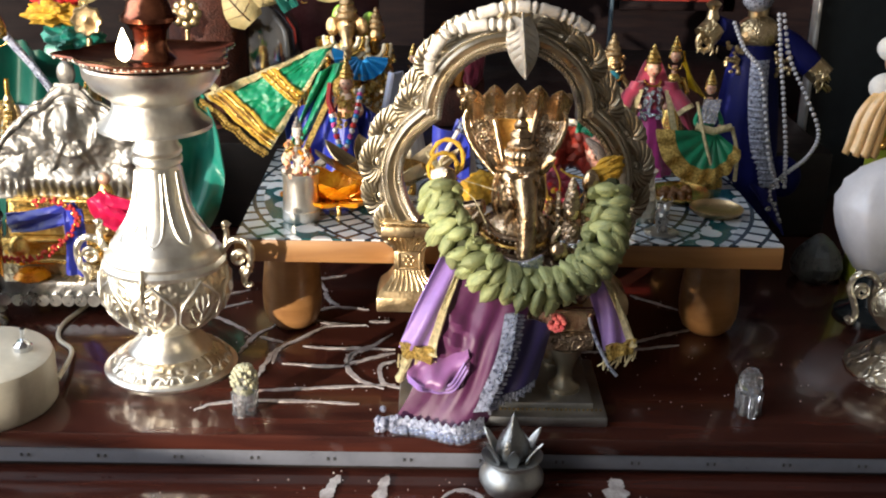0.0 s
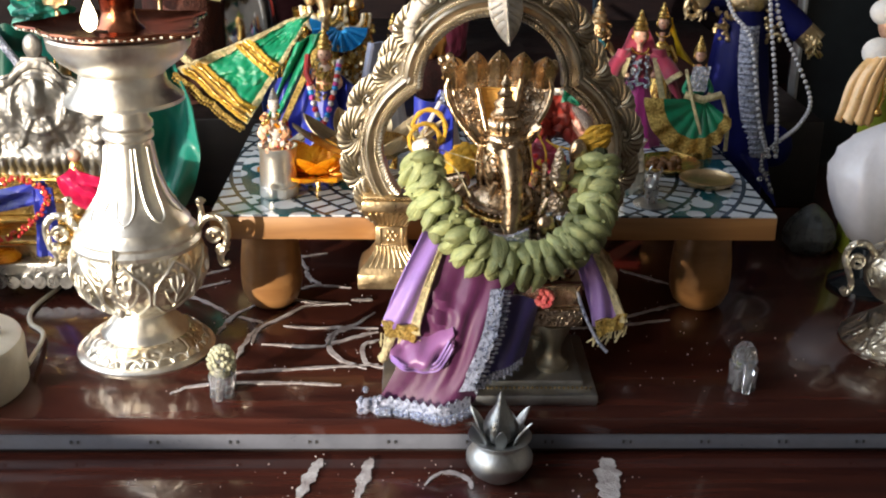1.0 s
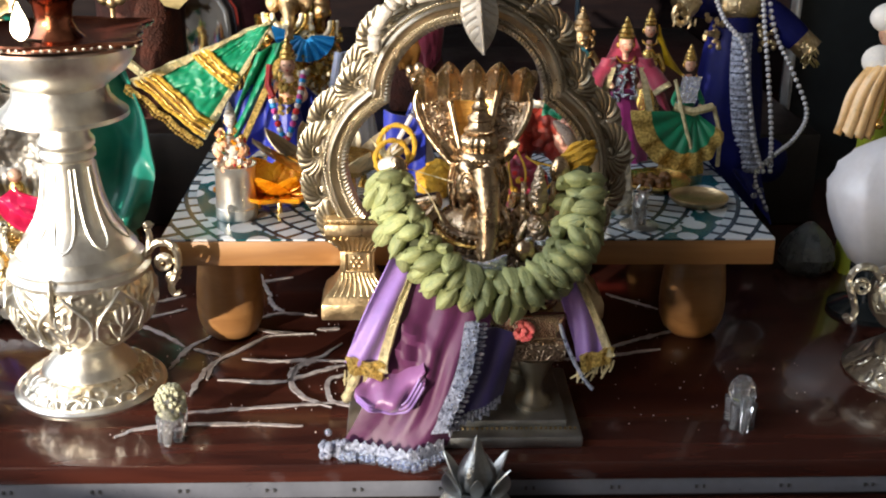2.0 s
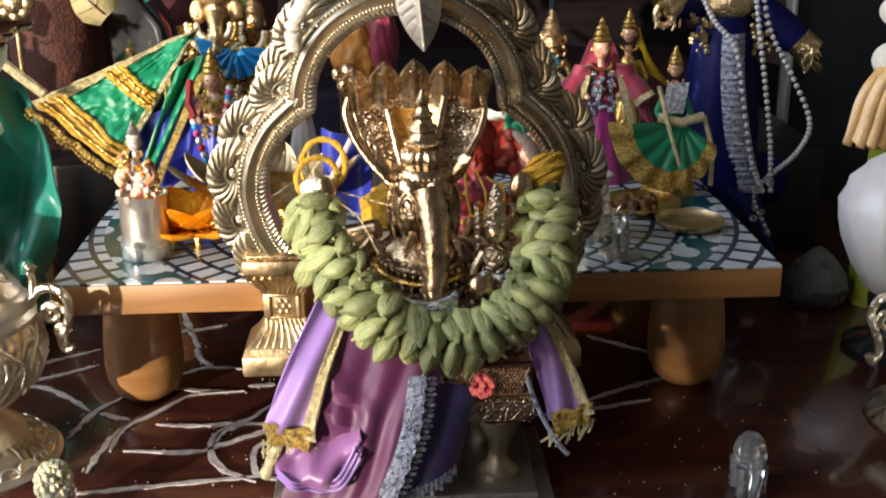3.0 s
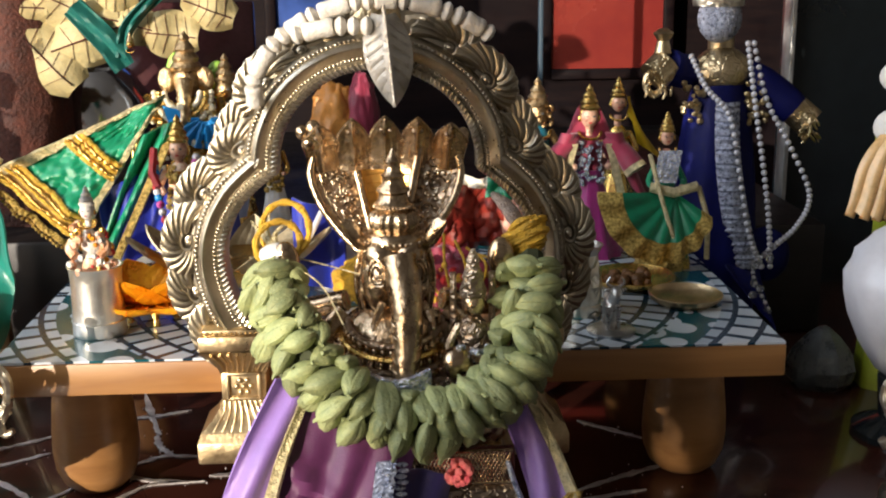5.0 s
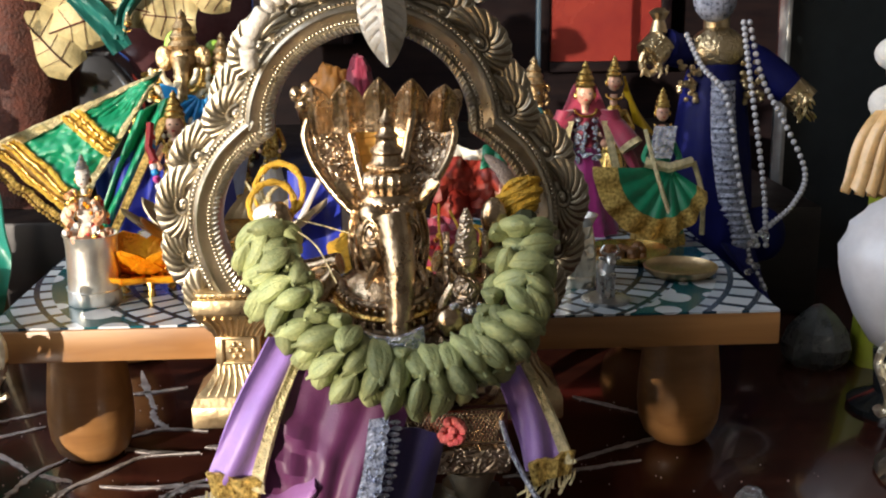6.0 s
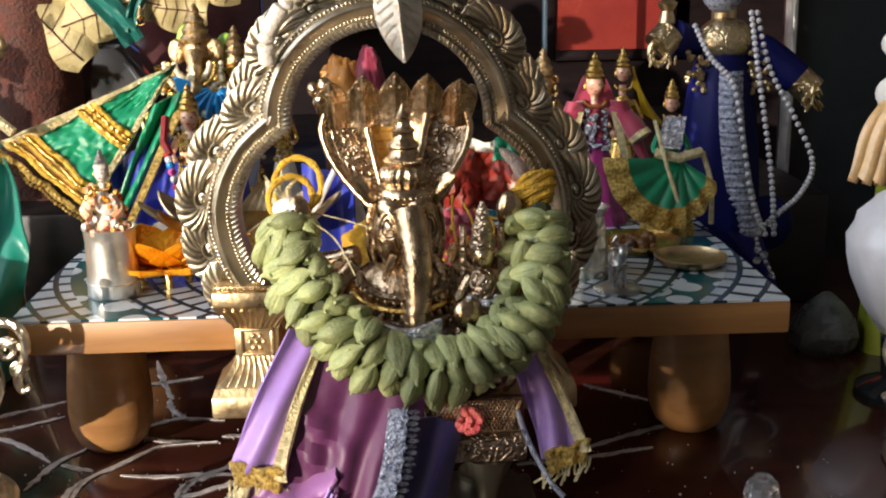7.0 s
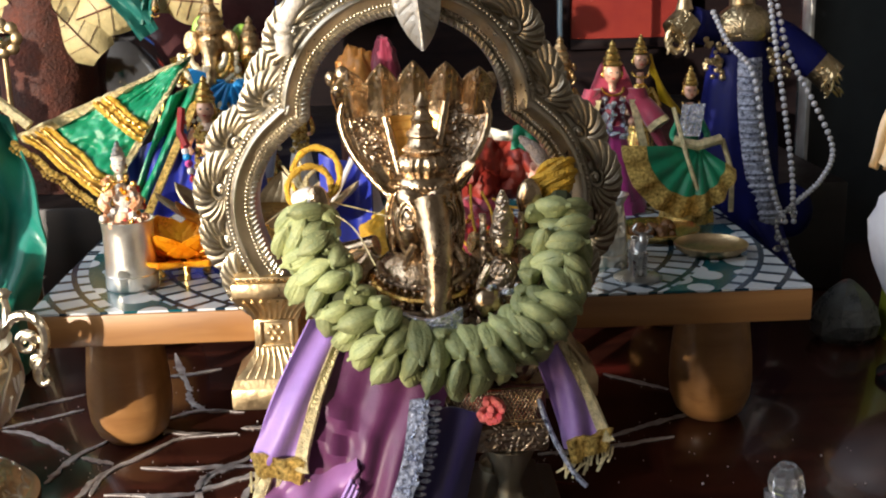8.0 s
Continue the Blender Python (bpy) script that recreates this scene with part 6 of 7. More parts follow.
g.tube([(DX - 0.048 + 0.006 * math.cos(a), DY - 0.012, 0.198 + 0.008 * math.sin(a)) for a in [k * 0.45 for k in range(14)]], 0.0025, BRASS, 8, True)
g.lathe([(0.003, 0.0), (0.006, 0.004), (0.004, 0.012), (0.007, 0.017), (0.003, 0.02)], (DX - 0.043, DY - 0.012, 0.214), BRASS, 14)
g.ell((DX + 0.032, DY - 0.02, 0.078), (0.018, 0.006, 0.020), DEEPBLUE, (0, -20, 0))
solid("robed_deity_figure", g, "tall deity figure in a deep blue robe with gold cuffs", "figurine", "altar figurines")
f = Form().sheet(lambda u, v: Vector((0.367, 1.09, 0.079)).lerp(Vector((0.392, 1.09, 0.073)), u).lerp(Vector((0.386, 1.04, 0.05)), v * (0.80 + 0.2 * u)) + Vector((0, 0.004 * math.sin(u * 8 + 2 * v), 0)), 20, 16, 0.0014, DEEPBLUE)
solid("blue_velvet_corner", f, "deep blue velvet robe corner hanging beside the table", "cloth")
pearl_mesh = Form().ell((0, 0, 0), 0.0021, PEARL, nu=10, nv=7).mesh("pearl")
pearls = thing("pearl_necklace", (DX, DY - 0.03, 0.15), "long looped strings of white pearls hanging on the robed figure", "necklace")
for pts, n in (([(DX - 0.026, DY - 0.022, 0.216), (DX - 0.018, DY - 0.034, 0.196), (DX - 0.004, DY - 0.042, 0.178), (DX + 0.004, DY - 0.044, 0.14), (DX + 0.012, DY - 0.045, 0.10), (DX + 0.022, DY - 0.045, 0.076)], 34),
               ([(DX + 0.012, DY - 0.022, 0.224), (DX + 0.013, DY - 0.038, 0.19), (DX + 0.019, DY - 0.043, 0.15), (DX + 0.025, DY - 0.045, 0.11), (DX + 0.028, DY - 0.045, 0.076)], 34),
               ([(DX + 0.016, DY - 0.022, 0.224), (DX + 0.022, DY - 0.036, 0.188), (DX + 0.038, DY - 0.04, 0.158), (DX + 0.053, DY - 0.042, 0.125), (DX + 0.046, DY - 0.043, 0.104), (DX + 0.030, DY - 0.045, 0.09)], 36)):
    for p in spline(pts, n):
        ob = new("pearl", pearl_mesh)
        ob.parent = pearls
        ob.location = p - Vector(pearls.location)
f = Form()
tail = spline([(DX + 0.026, DY - 0.045, 0.088), (0.38, 1.07, 0.079), (0.386, 1.05, 0.058)], 26)
for k, p in enumerate(tail):
    f.ell(tuple(p), 0.0014, PEARL if k % 2 else CRYSTAL, nu=8, nv=6)
    if k % 3 == 0:
        f.ell((p.x + rnd.uniform(-0.007, 0.007), p.y - 0.002, p.z + rnd.uniform(-0.004, 0.004)), (0.0030, 0.0016, 0.0024), CRYSTAL, (0, rnd.uniform(0, 180), 0), nu=7, nv=5)
tagged(part("pearl_tassel", f, pearls), kind="stuff")

# ---- figures behind on the other side ----
g = Form()
ox, oy = -0.0145, 0.945
OW = mat("orange_white_paint", (0.85, 0.74, 0.60), 0.35, 0.0, 0.3, 120, 0.4, 400, second=(0.75, 0.25, 0.05))
g = person_form(ox, oy, T + 0.0034, 0.1705, OW, WHITE, WHITE, WHITE, 0.0118, head=1.25)
for s in (-1, 1):
    g.tube(spline([(ox + s * 0.005, oy, T + 0.055), (ox + s * 0.0095, oy - 0.004, T + 0.048), (ox + s * 0.006, oy - 0.008, T + 0.044)], 6), 0.0025, OW, 8)
for k in range(70):
    a, z = rnd.uniform(0, 6.28), rnd.uniform(0.036, 0.060)
    q2 = 0.0118 - 0.16 * (z - 0.036)
    g.ell((ox + q2 * math.cos(a), oy + q2 * math.sin(a), T + z), rnd.uniform(0.0010, 0.0024), (OW, WHITE, GOLD, ORANGE, RED)[k % 5 if math.cos(a) > 0.2 else k % 3], nu=6, nv=4)
solid("painted_figurine", g, "white and orange painted figurine with red threads, in the cup", "figurine", "altar figurines")

GILTPEARL = mat("gilt_pearl", (0.80, 0.72, 0.52), 0.24, 0, 0.2, 80, coat=0.5)
for (x, y, zt, w, lab) in ((0.009, 1.135, 0.238, 0.030, "gilt elephant-headed figurine with pearl strings"), (0.034, 1.140, 0.222, 0.022, "gilt goddess figurine with pearl strings")):
    g = person_form(x, y, T, zt, GOLD, GOLD, GILT_PALE, GILT_PALE, w, head=1.25)
    hr = w * 0.27 * 1.25
    hz = zt - hr * 3.4
    for k in range(3):
        for i in range(26):
            a = math.pi * (1 + i / 25)
            g.ell((x + (w * (0.62 - 0.12 * k)) * math.cos(a), y - 0.018 - 0.0012 * k, hz - 0.006 + (0.021 - 0.005 * k) * math.sin(a)), 0.0021, GILTPEARL if k != 1 else GOLD, nu=8, nv=6)
    if w > 0.025:
        g.tube(spline([(x, y - 0.010, hz), (x + 0.001, y - 0.019, hz - 0.010), (x + 0.001, y - 0.021, hz - 0.022), (x - 0.004, y - 0.021, hz - 0.028)], 10), [0.0058, 0.0056, 0.0052, 0.0048, 0.0044, 0.004, 0.0037, 0.0034, 0.003, 0.0028, 0.0022], GILT_PALE, 10)
        for s in (-1, 1):
            g.ell((x + s * 0.0125, y - 0.002, hz + 0.001), (0.0060, 0.002, 0.0085), GILT_PALE)
            g.tube(spline([(x + s * 0.012, y, hz - 0.018), (x + s * 0.022, y - 0.006, hz - 0.022), (x + s * 0.024, y - 0.012, hz - 0.008)], 8), 0.003, GOLD, 8)
    g.ell((x - 0.006, y + 0.006, hz + 0.006), (0.008, 0.004, 0.013), mat("lime_green_plastic", (0.30, 0.55, 0.08), 0.4) if w > 0.025 else bpy.data.materials["lime_green_plastic"])
    for k in range(180):
        zz = rnd.uniform(T + 0.02, hz - 0.010)
        g.ell((x + rnd.uniform(-0.9, 0.9) * w * 0.9, y - 0.014 + rnd.uniform(-0.008, 0.004), zz), rnd.uniform(0.0014, 0.0034), (GOLD_TRIM, GOLD, GILTPEARL)[k % 3], nu=6, nv=4)
    solid("gilt_figurine", g, lab, "figurine", "altar figurines")
f = Form()
f.sheet(lambda u, v: (0.023 + (0.004 + 0.019 * v) * math.cos(math.pi * (1.02 + 0.96 * u)), 1.113 - 0.002 * math.sin(u * 50) * v, 0.182 + (0.003 + 0.018 * v) * math.sin(math.pi * (1.02 + 0.96 * u))), 40, 8, 0.0015, SKYBLUE)
f.sheet(lambda u, v: (-0.004 + 0.014 * u + 0.004 * v, 1.113, 0.190 - 0.014 * v - 0.004 * u), 6, 5, 0.0015, SKYBLUE)
solid("blue_ribbon_fan", f, "pleated bright blue ribbon fan pinned below the figures", "ribbon")
# monkey-faced figure with beads
g = person_form(0.013, 1.065, T, 0.191, BLUE, OW, SKIN, GOLD, 0.020, jewels=GOLD_TRIM, head=1.2)
for k, p in enumerate(spline([(0.001, 1.05, 0.166), (0.003, 1.042, 0.145), (0.012, 1.04, 0.118), (0.022, 1.042, 0.145), (0.026, 1.05, 0.166)], 30)):
    g.ell(tuple(p), 0.0026, (PEARL, RED, PEARL, SKYBLUE, MAGENTA)[k % 5], nu=8, nv=6)
g.tube([(0.001, 1.05, 0.172), (0.0, 1.044, 0.158), (0.004, 1.04, 0.15)], 0.0025, RED, 6)
solid("dressed_figurine", g, "painted figurine in blue satin with coloured bead strings", "figurine", "altar figurines")
f = Form().sheet(lambda u, v: (-0.042 + 0.086 * u + 0.008 * v, 1.075 - 0.020 * v + 0.006 * math.sin(u * 19 + v * 2), 0.137 - 0.0465 * v + 0.018 * math.sin(u * 3.1)), 50, 12, 0.0015, BLUE)
solid("blue_satin_cloth", f, "crumpled royal blue satin cloth on the low table", "cloth")
g = person_form(0.068, 1.10, T, 0.197, WHITE, GOLD, SKIN, GOLD, 0.014, jewels=GOLD_TRIM)
g.sheet(lambda u, v: (0.048 + 0.012 * u - 0.01 * v, 1.085 - 0.004 * math.sin(u * 5), 0.175 - 0.055 * v), 8, 10, 0.0015, mat("pale_blue_silk", (0.5, 0.56, 0.75), 0.45, 0, 0.2, 60))
solid("dressed_figurine", g, "slim gilt figurine with pale blue silk", "figurine", "altar figurines")
g = person_form(0.112, 1.03, T, 0.178, WHITE, BLUE, SKIN, GOLD, 0.014, jewels=GEM)
g.sheet(lambda u, v: (0.086 + 0.03 * u, 1.012 - 0.004 * math.sin(u * 7), 0.148 - 0.05 * v - 0.01 * u), 10, 10, 0.0015, BLUE)
g.tube([(0.09, 1.008, 0.115), (0.106, 1.004, 0.146)], 0.0018, PEARL, 8)
solid("dressed_figurine", g, "figurine in royal blue seen through the arch", "figurine", "altar figurines")
f = Form()


def crumple(c, r, amp, seed):
    def fn(u, v):
        a, b = 2 * math.pi * u, math.pi * (v - 0.5)
        d = Vector((math.cos(a) * math.cos(b), math.sin(a) * math.cos(b), math.sin(b)))
        k = 1 + amp * noise.noise(d * 2.6 + Vector((seed, 0, 0))) + 0.5 * amp * noise.noise(d * 6 + Vector((0, seed, 0)))
        return Vector(c) + Vector((d.x * r[0], d.y * r[1], max(d.z * r[2], -c[2] + T + 0.0004 if d.z < 0 else -9))) * k
    return fn


def parcel(u0, u1, lift):
    """Part of a slumped, folded cloth leaning against the arch."""
    def fn(u, v):
        x = u0 + (u1 - u0) * u
        return (0.168 + 0.046 * x + 0.004 * v, 0.985 - 0.010 * math.sin(v * math.pi) - 0.003 * math.sin(x * 7 + v * 3) - 0.009 * noise.noise(Vector((x * 4.5, v * 3.5, 1.7))) - 0.004 * noise.noise(Vector((x * 11, v * 8, 4.2))) - lift, 0.118 + 0.040 * v - 0.012 * x + 0.012 * math.sin(x * 2.6) + 0.002 * math.sin(x * 11))
    return fn


f.sheet(parcel(0.0, 1.0, 0.0), 40, 20, 0.004, DARKRED)
f.sheet(lambda u, v: parcel(0.0, 0.62, 0.003)(u, 0.90 + 0.12 * v), 24, 6, 0.003, CREAM)
f.sheet(lambda u, v: parcel(0.55, 0.85, 0.0035)(u, 0.74 + 0.30 * v), 16, 8, 0.003, GREEN)
f.sheet(crumple((0.172, 0.975, 0.106), (0.026, 0.016, 0.020), 0.3, 7.7), 64, 36, 0.001, CRIMSON)
f.sheet(crumple((0.215, 0.972, 0.141), (0.010, 0.008, 0.014), 0.25, 9.1), 64, 36, 0.001, mat("peach_silk", (0.6, 0.3, 0.22), 0.5))
f.sheet(crumple((0.125, 0.985, 0.104), (0.016, 0.010, 0.012), 0.25, 2.1), 64, 36, 0.001, YELLOW)
for k in range(60):
    f.ell((0.172 + rnd.gauss(0, 0.014), 0.958 + rnd.uniform(-0.003, 0.004), 0.108 + rnd.gauss(0, 0.010)), rnd.uniform(0.0012, 0.003), (YELLOW, RED, GOLD)[k % 3], nu=6, nv=4)
for k in range(5):
    f.tube(spline([(0.165 + 0.006 * k, 0.955, 0.142 - 0.004 * k), (0.160 + 0.011 * k, 0.945, 0.122), (0.172 + 0.004 * k, 0.94, 0.101)], 10), 0.0008, YELLOW, 5)
solid("crumpled_cloth", f, "crumpled red and green cloth with gold threads", "cloth")

# emerald cloth with gold braid
emer = thing("emerald_cloth", (-0.05, 1.08, 0.09), "emerald satin cloth with gold braid bands spread behind the cup", "cloth")
CA, CB, CD = Vector((-0.105, 1.072, 0.153)), Vector((0.003, 1.088, 0.200)), Vector((-0.052, 1.058, 0.113))


def emerald(u, v):
    p = CA + (CB - CA) * u + (CD - CA) * v * (1 - u)
    p.y += 0.004 * math.sin(u * 11 + v * 3) * (0.3 + u) * min(1, abs(u - 0.46) * 5) + 0.0015 * math.sin(u * 17 - v * 6 + 1) + 0.0025 * math.sin(v * 7 * (1 - u) + u * 4) + 0.0012 * math.sin(u * 31 - v * 9)
    p.y += 0.0065 * noise.noise(Vector((u * 6.5, v * (1 - u) * 5.0, 2.4))) * min(1, abs(u - 0.46) * 6) + 0.003 * noise.noise(Vector((u * 17, v * 12, 6.1)))
    return p


part("cloth", Form().sheet(emerald, 70, 44, 0.0012, GREEN), emer)


def strip_of(u0, u1, v0, v1):
    return lambda u, v: emerald(u0 + (u1 - u0) * u, v0 + (v1 - v0) * v) + Vector((0, -0.002, 0))


BRAID = mat("old_gold_braid_ground", (0.34, 0.20, 0.05), 0.5, 0.4, 0.4, 300, 0.6, 900)
YGOLD = mat("yellow_gold_braid", (0.78, 0.52, 0.08), 0.4, 0.5, 0.4, 400, 0.9, 1400, second=(0.5, 0.3, 0.04))
for u0, u1 in ((0.005, 0.155), (0.41, 0.52)):
    w5 = (u1 - u0) / 5
    band = part("gold_band", Form().sheet(strip_of(u0, u1, 0.0, 1.0), 4, 30, 0.0016, BRAID), emer, "old gold braid band with bright cords")
    for k in range(3):
        part("cord", Form().tube([strip_of(0, 1, 0.0, 1.0)(u0 + w5 * (0.5 + 2 * k), j / 40) + Vector((0, -0.0012, 0.0004 * (j % 2))) for j in range(41)], 0.0017 if k != 1 else 0.0011, YGOLD, 6), band)
for u0, u1 in ((0.005, 0.155), (0.41, 0.52)):
    f = Form()
    for w in (0.28, 0.72):
        for j in range(34):
            p = emerald(u0 + (u1 - u0) * w, 0.02 + 0.96 * j / 33)
            f.ell((p.x, p.y - 0.0042, p.z), (0.0013, 0.0010, 0.0013), GOLD, nu=7, nv=5)
    tagged(part("sequin_trim", f, emer, "rows of tiny gold sequins"), kind="stuff")
part("hem", Form().sheet(strip_of(0.0, 1.0, -0.05, 0.09), 30, 3, 0.002, GOLD_PALE).sheet(strip_of(0.0, 1.0, 0.93, 1.02), 30, 3, 0.002, GOLD_PALE), emer, "pale gold hem")
f = Form()
for k in range(26):
    p = emerald(-0.02, k / 25)
    f.ell((p.x - 0.002, p.y - 0.002, p.z - 0.002), 0.0024, GOLD_TRIM, nu=8, nv=5)
    f.ell((p.x - 0.0045, p.y - 0.002, p.z - 0.005), 0.0013, GOLD_TRIM, nu=6, nv=4)
part("bead_fringe", f, emer, "gold bead fringe")
f = Form().sheet(lambda u, v: Vector((-0.004, 1.076, 0.176)).lerp(Vector((-0.036, 1.056, 0.10)), v) + Vector((0.022 * (u - 0.3) * (1 - 0.2 * v), -0.006 * math.sin(u * 9 + v * 4), 0.01 * u)), 20, 16, 0.0012, GREEN)
f.sheet(lambda u, v: Vector((0.006, 1.068, 0.172)).lerp(Vector((-0.028, 1.048, 0.10)), v) + Vector((0.007 * (u - 0.3), -0.003, 0.004 * u)), 4, 16, 0.002, GOLD_TRIM)
part("side_fold", f, emer, "folded side of the cloth with braid")
# teal drape
teal = thing("teal_satin_drape", (-0.135, 1.06, 0.0), "hanging teal satin drape with a pale gold edge", "cloth")
part("cloth", Form().sheet(lambda u, v: (-0.165 + 0.066 * u * (0.75 + 0.45 * math.sin(v * 2.6)) - 0.004 * v, 1.07 + 0.010 * math.sin(u * 8 + v * 5) + 0.004 * math.sin(u * 19 - v * 6) + 0.012 * noise.noise(Vector((u * 4, v * 5, 8.8))) - 0.03 * v, 0.20 - 0.155 * v - 0.035 * u * (1 - v)), 40, 20, 0.0012, TEAL), teal)
part("gold_edge", Form().tube([(-0.15, 1.062, 0.204), (-0.12, 1.06, 0.185), (-0.094, 1.058, 0.163)], 0.0035, GOLD_PALE, 8), teal, "pale gold woven edge")
part("gathered_foot", Form().box((-0.135, 1.06, 0.02), (0.05, 0.03, 0.04), TEAL, bev=0.008), teal)

# ---- right-hand vessel, shell, robed figurine ----
VX, VY = 0.443, 0.885
ves = thing("silver_vessel", (VX, VY, 0), "chased silver vessel with scroll handles on a spreading foot", "vessel")
part("foot", Form().lathe([(0.0, 0.0), (0.0465, 0.0), (0.0475, 0.002), (0.044, 0.0045), (0.036, 0.011), (0.028, 0.017), (0.02, 0.024), (0.0185, 0.03)], (VX, VY, 0), SILVER_E, 56, flute(36, 0.012)), ves)
part("belly", Form().lathe([(0.0185, 0.03), (0.029, 0.036), (0.036, 0.045), (0.038, 0.055), (0.034, 0.066), (0.026, 0.072), (0.026, 0.075)], (VX, VY, 0), SILVER_E, 56, flute(8, 0.012)), ves)
for s in (-1, 1):
    f = Form()
    c = lambda x, z: (VX + s * x, VY, z)
    f.tube(spline([c(0.032, 0.066), c(0.040, 0.076), c(0.050, 0.075), c(0.054, 0.066), c(0.050, 0.055), c(0.047, 0.045), c(0.050, 0.038), c(0.053, 0.042)], 26), 0.0024, SILVER_E, 8)
    f.tube([c(0.045 + 0.0055 * math.cos(t) * (1 - t / 14), 0.062 + 0.006 * math.sin(t) * (1 - t / 14)) for t in [k * 0.45 for k in range(22)]], 0.0016, SILVER_E, 7)
    part("handle", f, ves, "pierced scroll handle")
g = Form().lathe([(0.010, -0.052), (0.021, -0.044), (0.031, -0.028), (0.0375, -0.010), (0.0395, 0.004), (0.0385, 0.014), (0.033, 0.022), (0.0315, 0.027), (0.024, 0.034), (0.022, 0.037), (0.013, 0.043), (0.002, 0.050)], (0, 0, 0), SHELL, 56, lambda a, k: 1 + 0.09 * math.cos(3 * a + 5 * k) * (0.3 + k) + 0.12 * max(0, math.cos(6 * a + 3 * k)) ** 2 * (0.25 + k) * math.sin(math.pi * k) + 0.010 * math.cos(26 * a + 9 * k))
g.v = [(x + 0.449, y + 0.985, z + 0.087) for x, y, z in g.v]
solid("conch_shell", g, "large white ridged conch shell on a dark stand", "shell")
solid("shell_stand", Form().lathe([(0.03, 0.0), (0.03, 0.004), (0.015, 0.012), (0.017, 0.037)], (0.449, 0.985, 0), DARKGLASS, 24), "small dark turned stand under the conch shell", "stand")
SMOKY = mat("smoky_crystal", (0.10, 0.11, 0.11), 0.3, 0, 0.3, 90, 0.3, 300, coat=0.4, second=(0.05, 0.055, 0.055))
g = Form().lathe([(0.0165, 0.0), (0.0205, 0.005), (0.0215, 0.014), (0.0185, 0.025), (0.0120, 0.034), (0.0050, 0.040), (0.0008, 0.042)], (0.430, 1.068, 0.0), SMOKY, 9, lambda a, k: 1 + 0.08 * math.cos(2 * a + 4 * k) + 0.06 * math.cos(5 * a - 3 * k))
solid("rough_crystal", g, "dull smoky rough crystal lump beside the table", "crystal", smooth=False)
g = Form()
RX, RY = 0.472, 1.065
OLIVE = mat("olive_green_paint", (0.30, 0.36, 0.03), 0.35, 0, 0.2, 50)
PEACH = mat("peach_glaze", (0.78, 0.50, 0.22), 0.3, 0, 0.2, 50, coat=0.3)
g.lathe([(0.022, 0.0), (0.020, 0.03), (0.017, 0.08), (0.016, 0.12), (0.019, 0.145), (0.019, 0.17), (0.008, 0.182)], (RX + 0.004, RY + 0.004, 0), OLIVE, 32, lambda a, k: 1 + 0.05 * math.cos(7 * a))
g.ell((RX, RY - 0.003, 0.197), (0.012, 0.012, 0.015), SKIN)
g.ell((RX - 0.002, RY, 0.206), (0.017, 0.015, 0.012), WHITE)
g.ell((RX - 0.012, RY - 0.012, 0.176), (0.014, 0.012, 0.012), WHITE)
def sleeve_fn(u, v):
    top = Vector((RX - 0.020 + 0.016 * u, RY - 0.016, 0.176 - 0.004 * (1 - u)))
    low = Vector((RX - 0.044 + 0.030 * u, RY - 0.020, 0.124 - 0.004 * u - 0.002 * math.sin(u * 25)))
    p = top.lerp(low, v)
    p.x -= 0.009 * math.sin(v * math.pi) * (1 - u) * (1 - v)
    p.y -= 0.007 * math.sin(u * math.pi) + 0.0022 * math.sin(u * 25 + v) * (0.3 + v)
    return p


g.sheet(sleeve_fn, 48, 20, 0.006, PEACH)
g.tube([sleeve_fn(0.1 + 0.8 * k / 10, 0.02) for k in range(11)], 0.003, WHITE, 8)
g.tube(spline([(RX - 0.01, RY - 0.022, 0.165), (RX - 0.009, RY - 0.026, 0.145), (RX - 0.012, RY - 0.026, 0.132)], 10), 0.0016, GOLD, 6)
g.ell((RX - 0.012, RY - 0.026, 0.130), 0.004, GOLD, nu=8, nv=6)
solid("robed_figurine", g, "glazed figurine in white, peach and olive robes", "figurine", "altar figurines")

# ---- background of the alcove ----
solid("backdrop_panel", Form().box((0.82, 1.32, 0.4), (0.68, 0.02, 0.8), DARKGLASS), "smoked glass cabinet panel behind the altar", "glass panel", kind="structure", smooth=False)
solid("trim_1", Form().box((0.478, 1.305, 0.4), (0.004, 0.02, 0.8), mat("satin_chrome", (0.72, 0.72, 0.70), 0.5, 1, 0.2, 40, 0.1, 300), bev=0.001), "thin satin chrome edge of the glass panel", "trim", kind="structure")
for nm, c, sz, m, lab in (("framed_picture", (0.397, 1.684, 0.295), (0.128, 0.02, 0.28), POSTER_RED, "framed red and orange print on the back wall"), ("framed_picture", (0.060, 1.684, 0.310), (0.075, 0.02, 0.24), POSTER_BLUE, "framed deep blue print on the back wall")):
    t = thing(nm, (c[0], c[1] + 0.02, c[2]), lab, "picture", "framed pictures")
    part("print", Form().box(c, sz, m), t)
    fr = Form()
    for sx in (-1, 1):
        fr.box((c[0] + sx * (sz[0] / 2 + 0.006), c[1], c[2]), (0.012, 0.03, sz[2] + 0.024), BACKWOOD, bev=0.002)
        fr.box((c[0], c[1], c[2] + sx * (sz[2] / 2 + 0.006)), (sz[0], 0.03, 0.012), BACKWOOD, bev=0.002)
    part("picture_frame", fr, t)
solid("trim_2", Form().box((0.297, 1.5, 0.3), (0.004, 0.01, 0.7), mat("blue_strip", (0.04, 0.07, 0.10), 0.5), bev=0.001), "narrow bluish metal strip at the back", "trim", kind="structure")
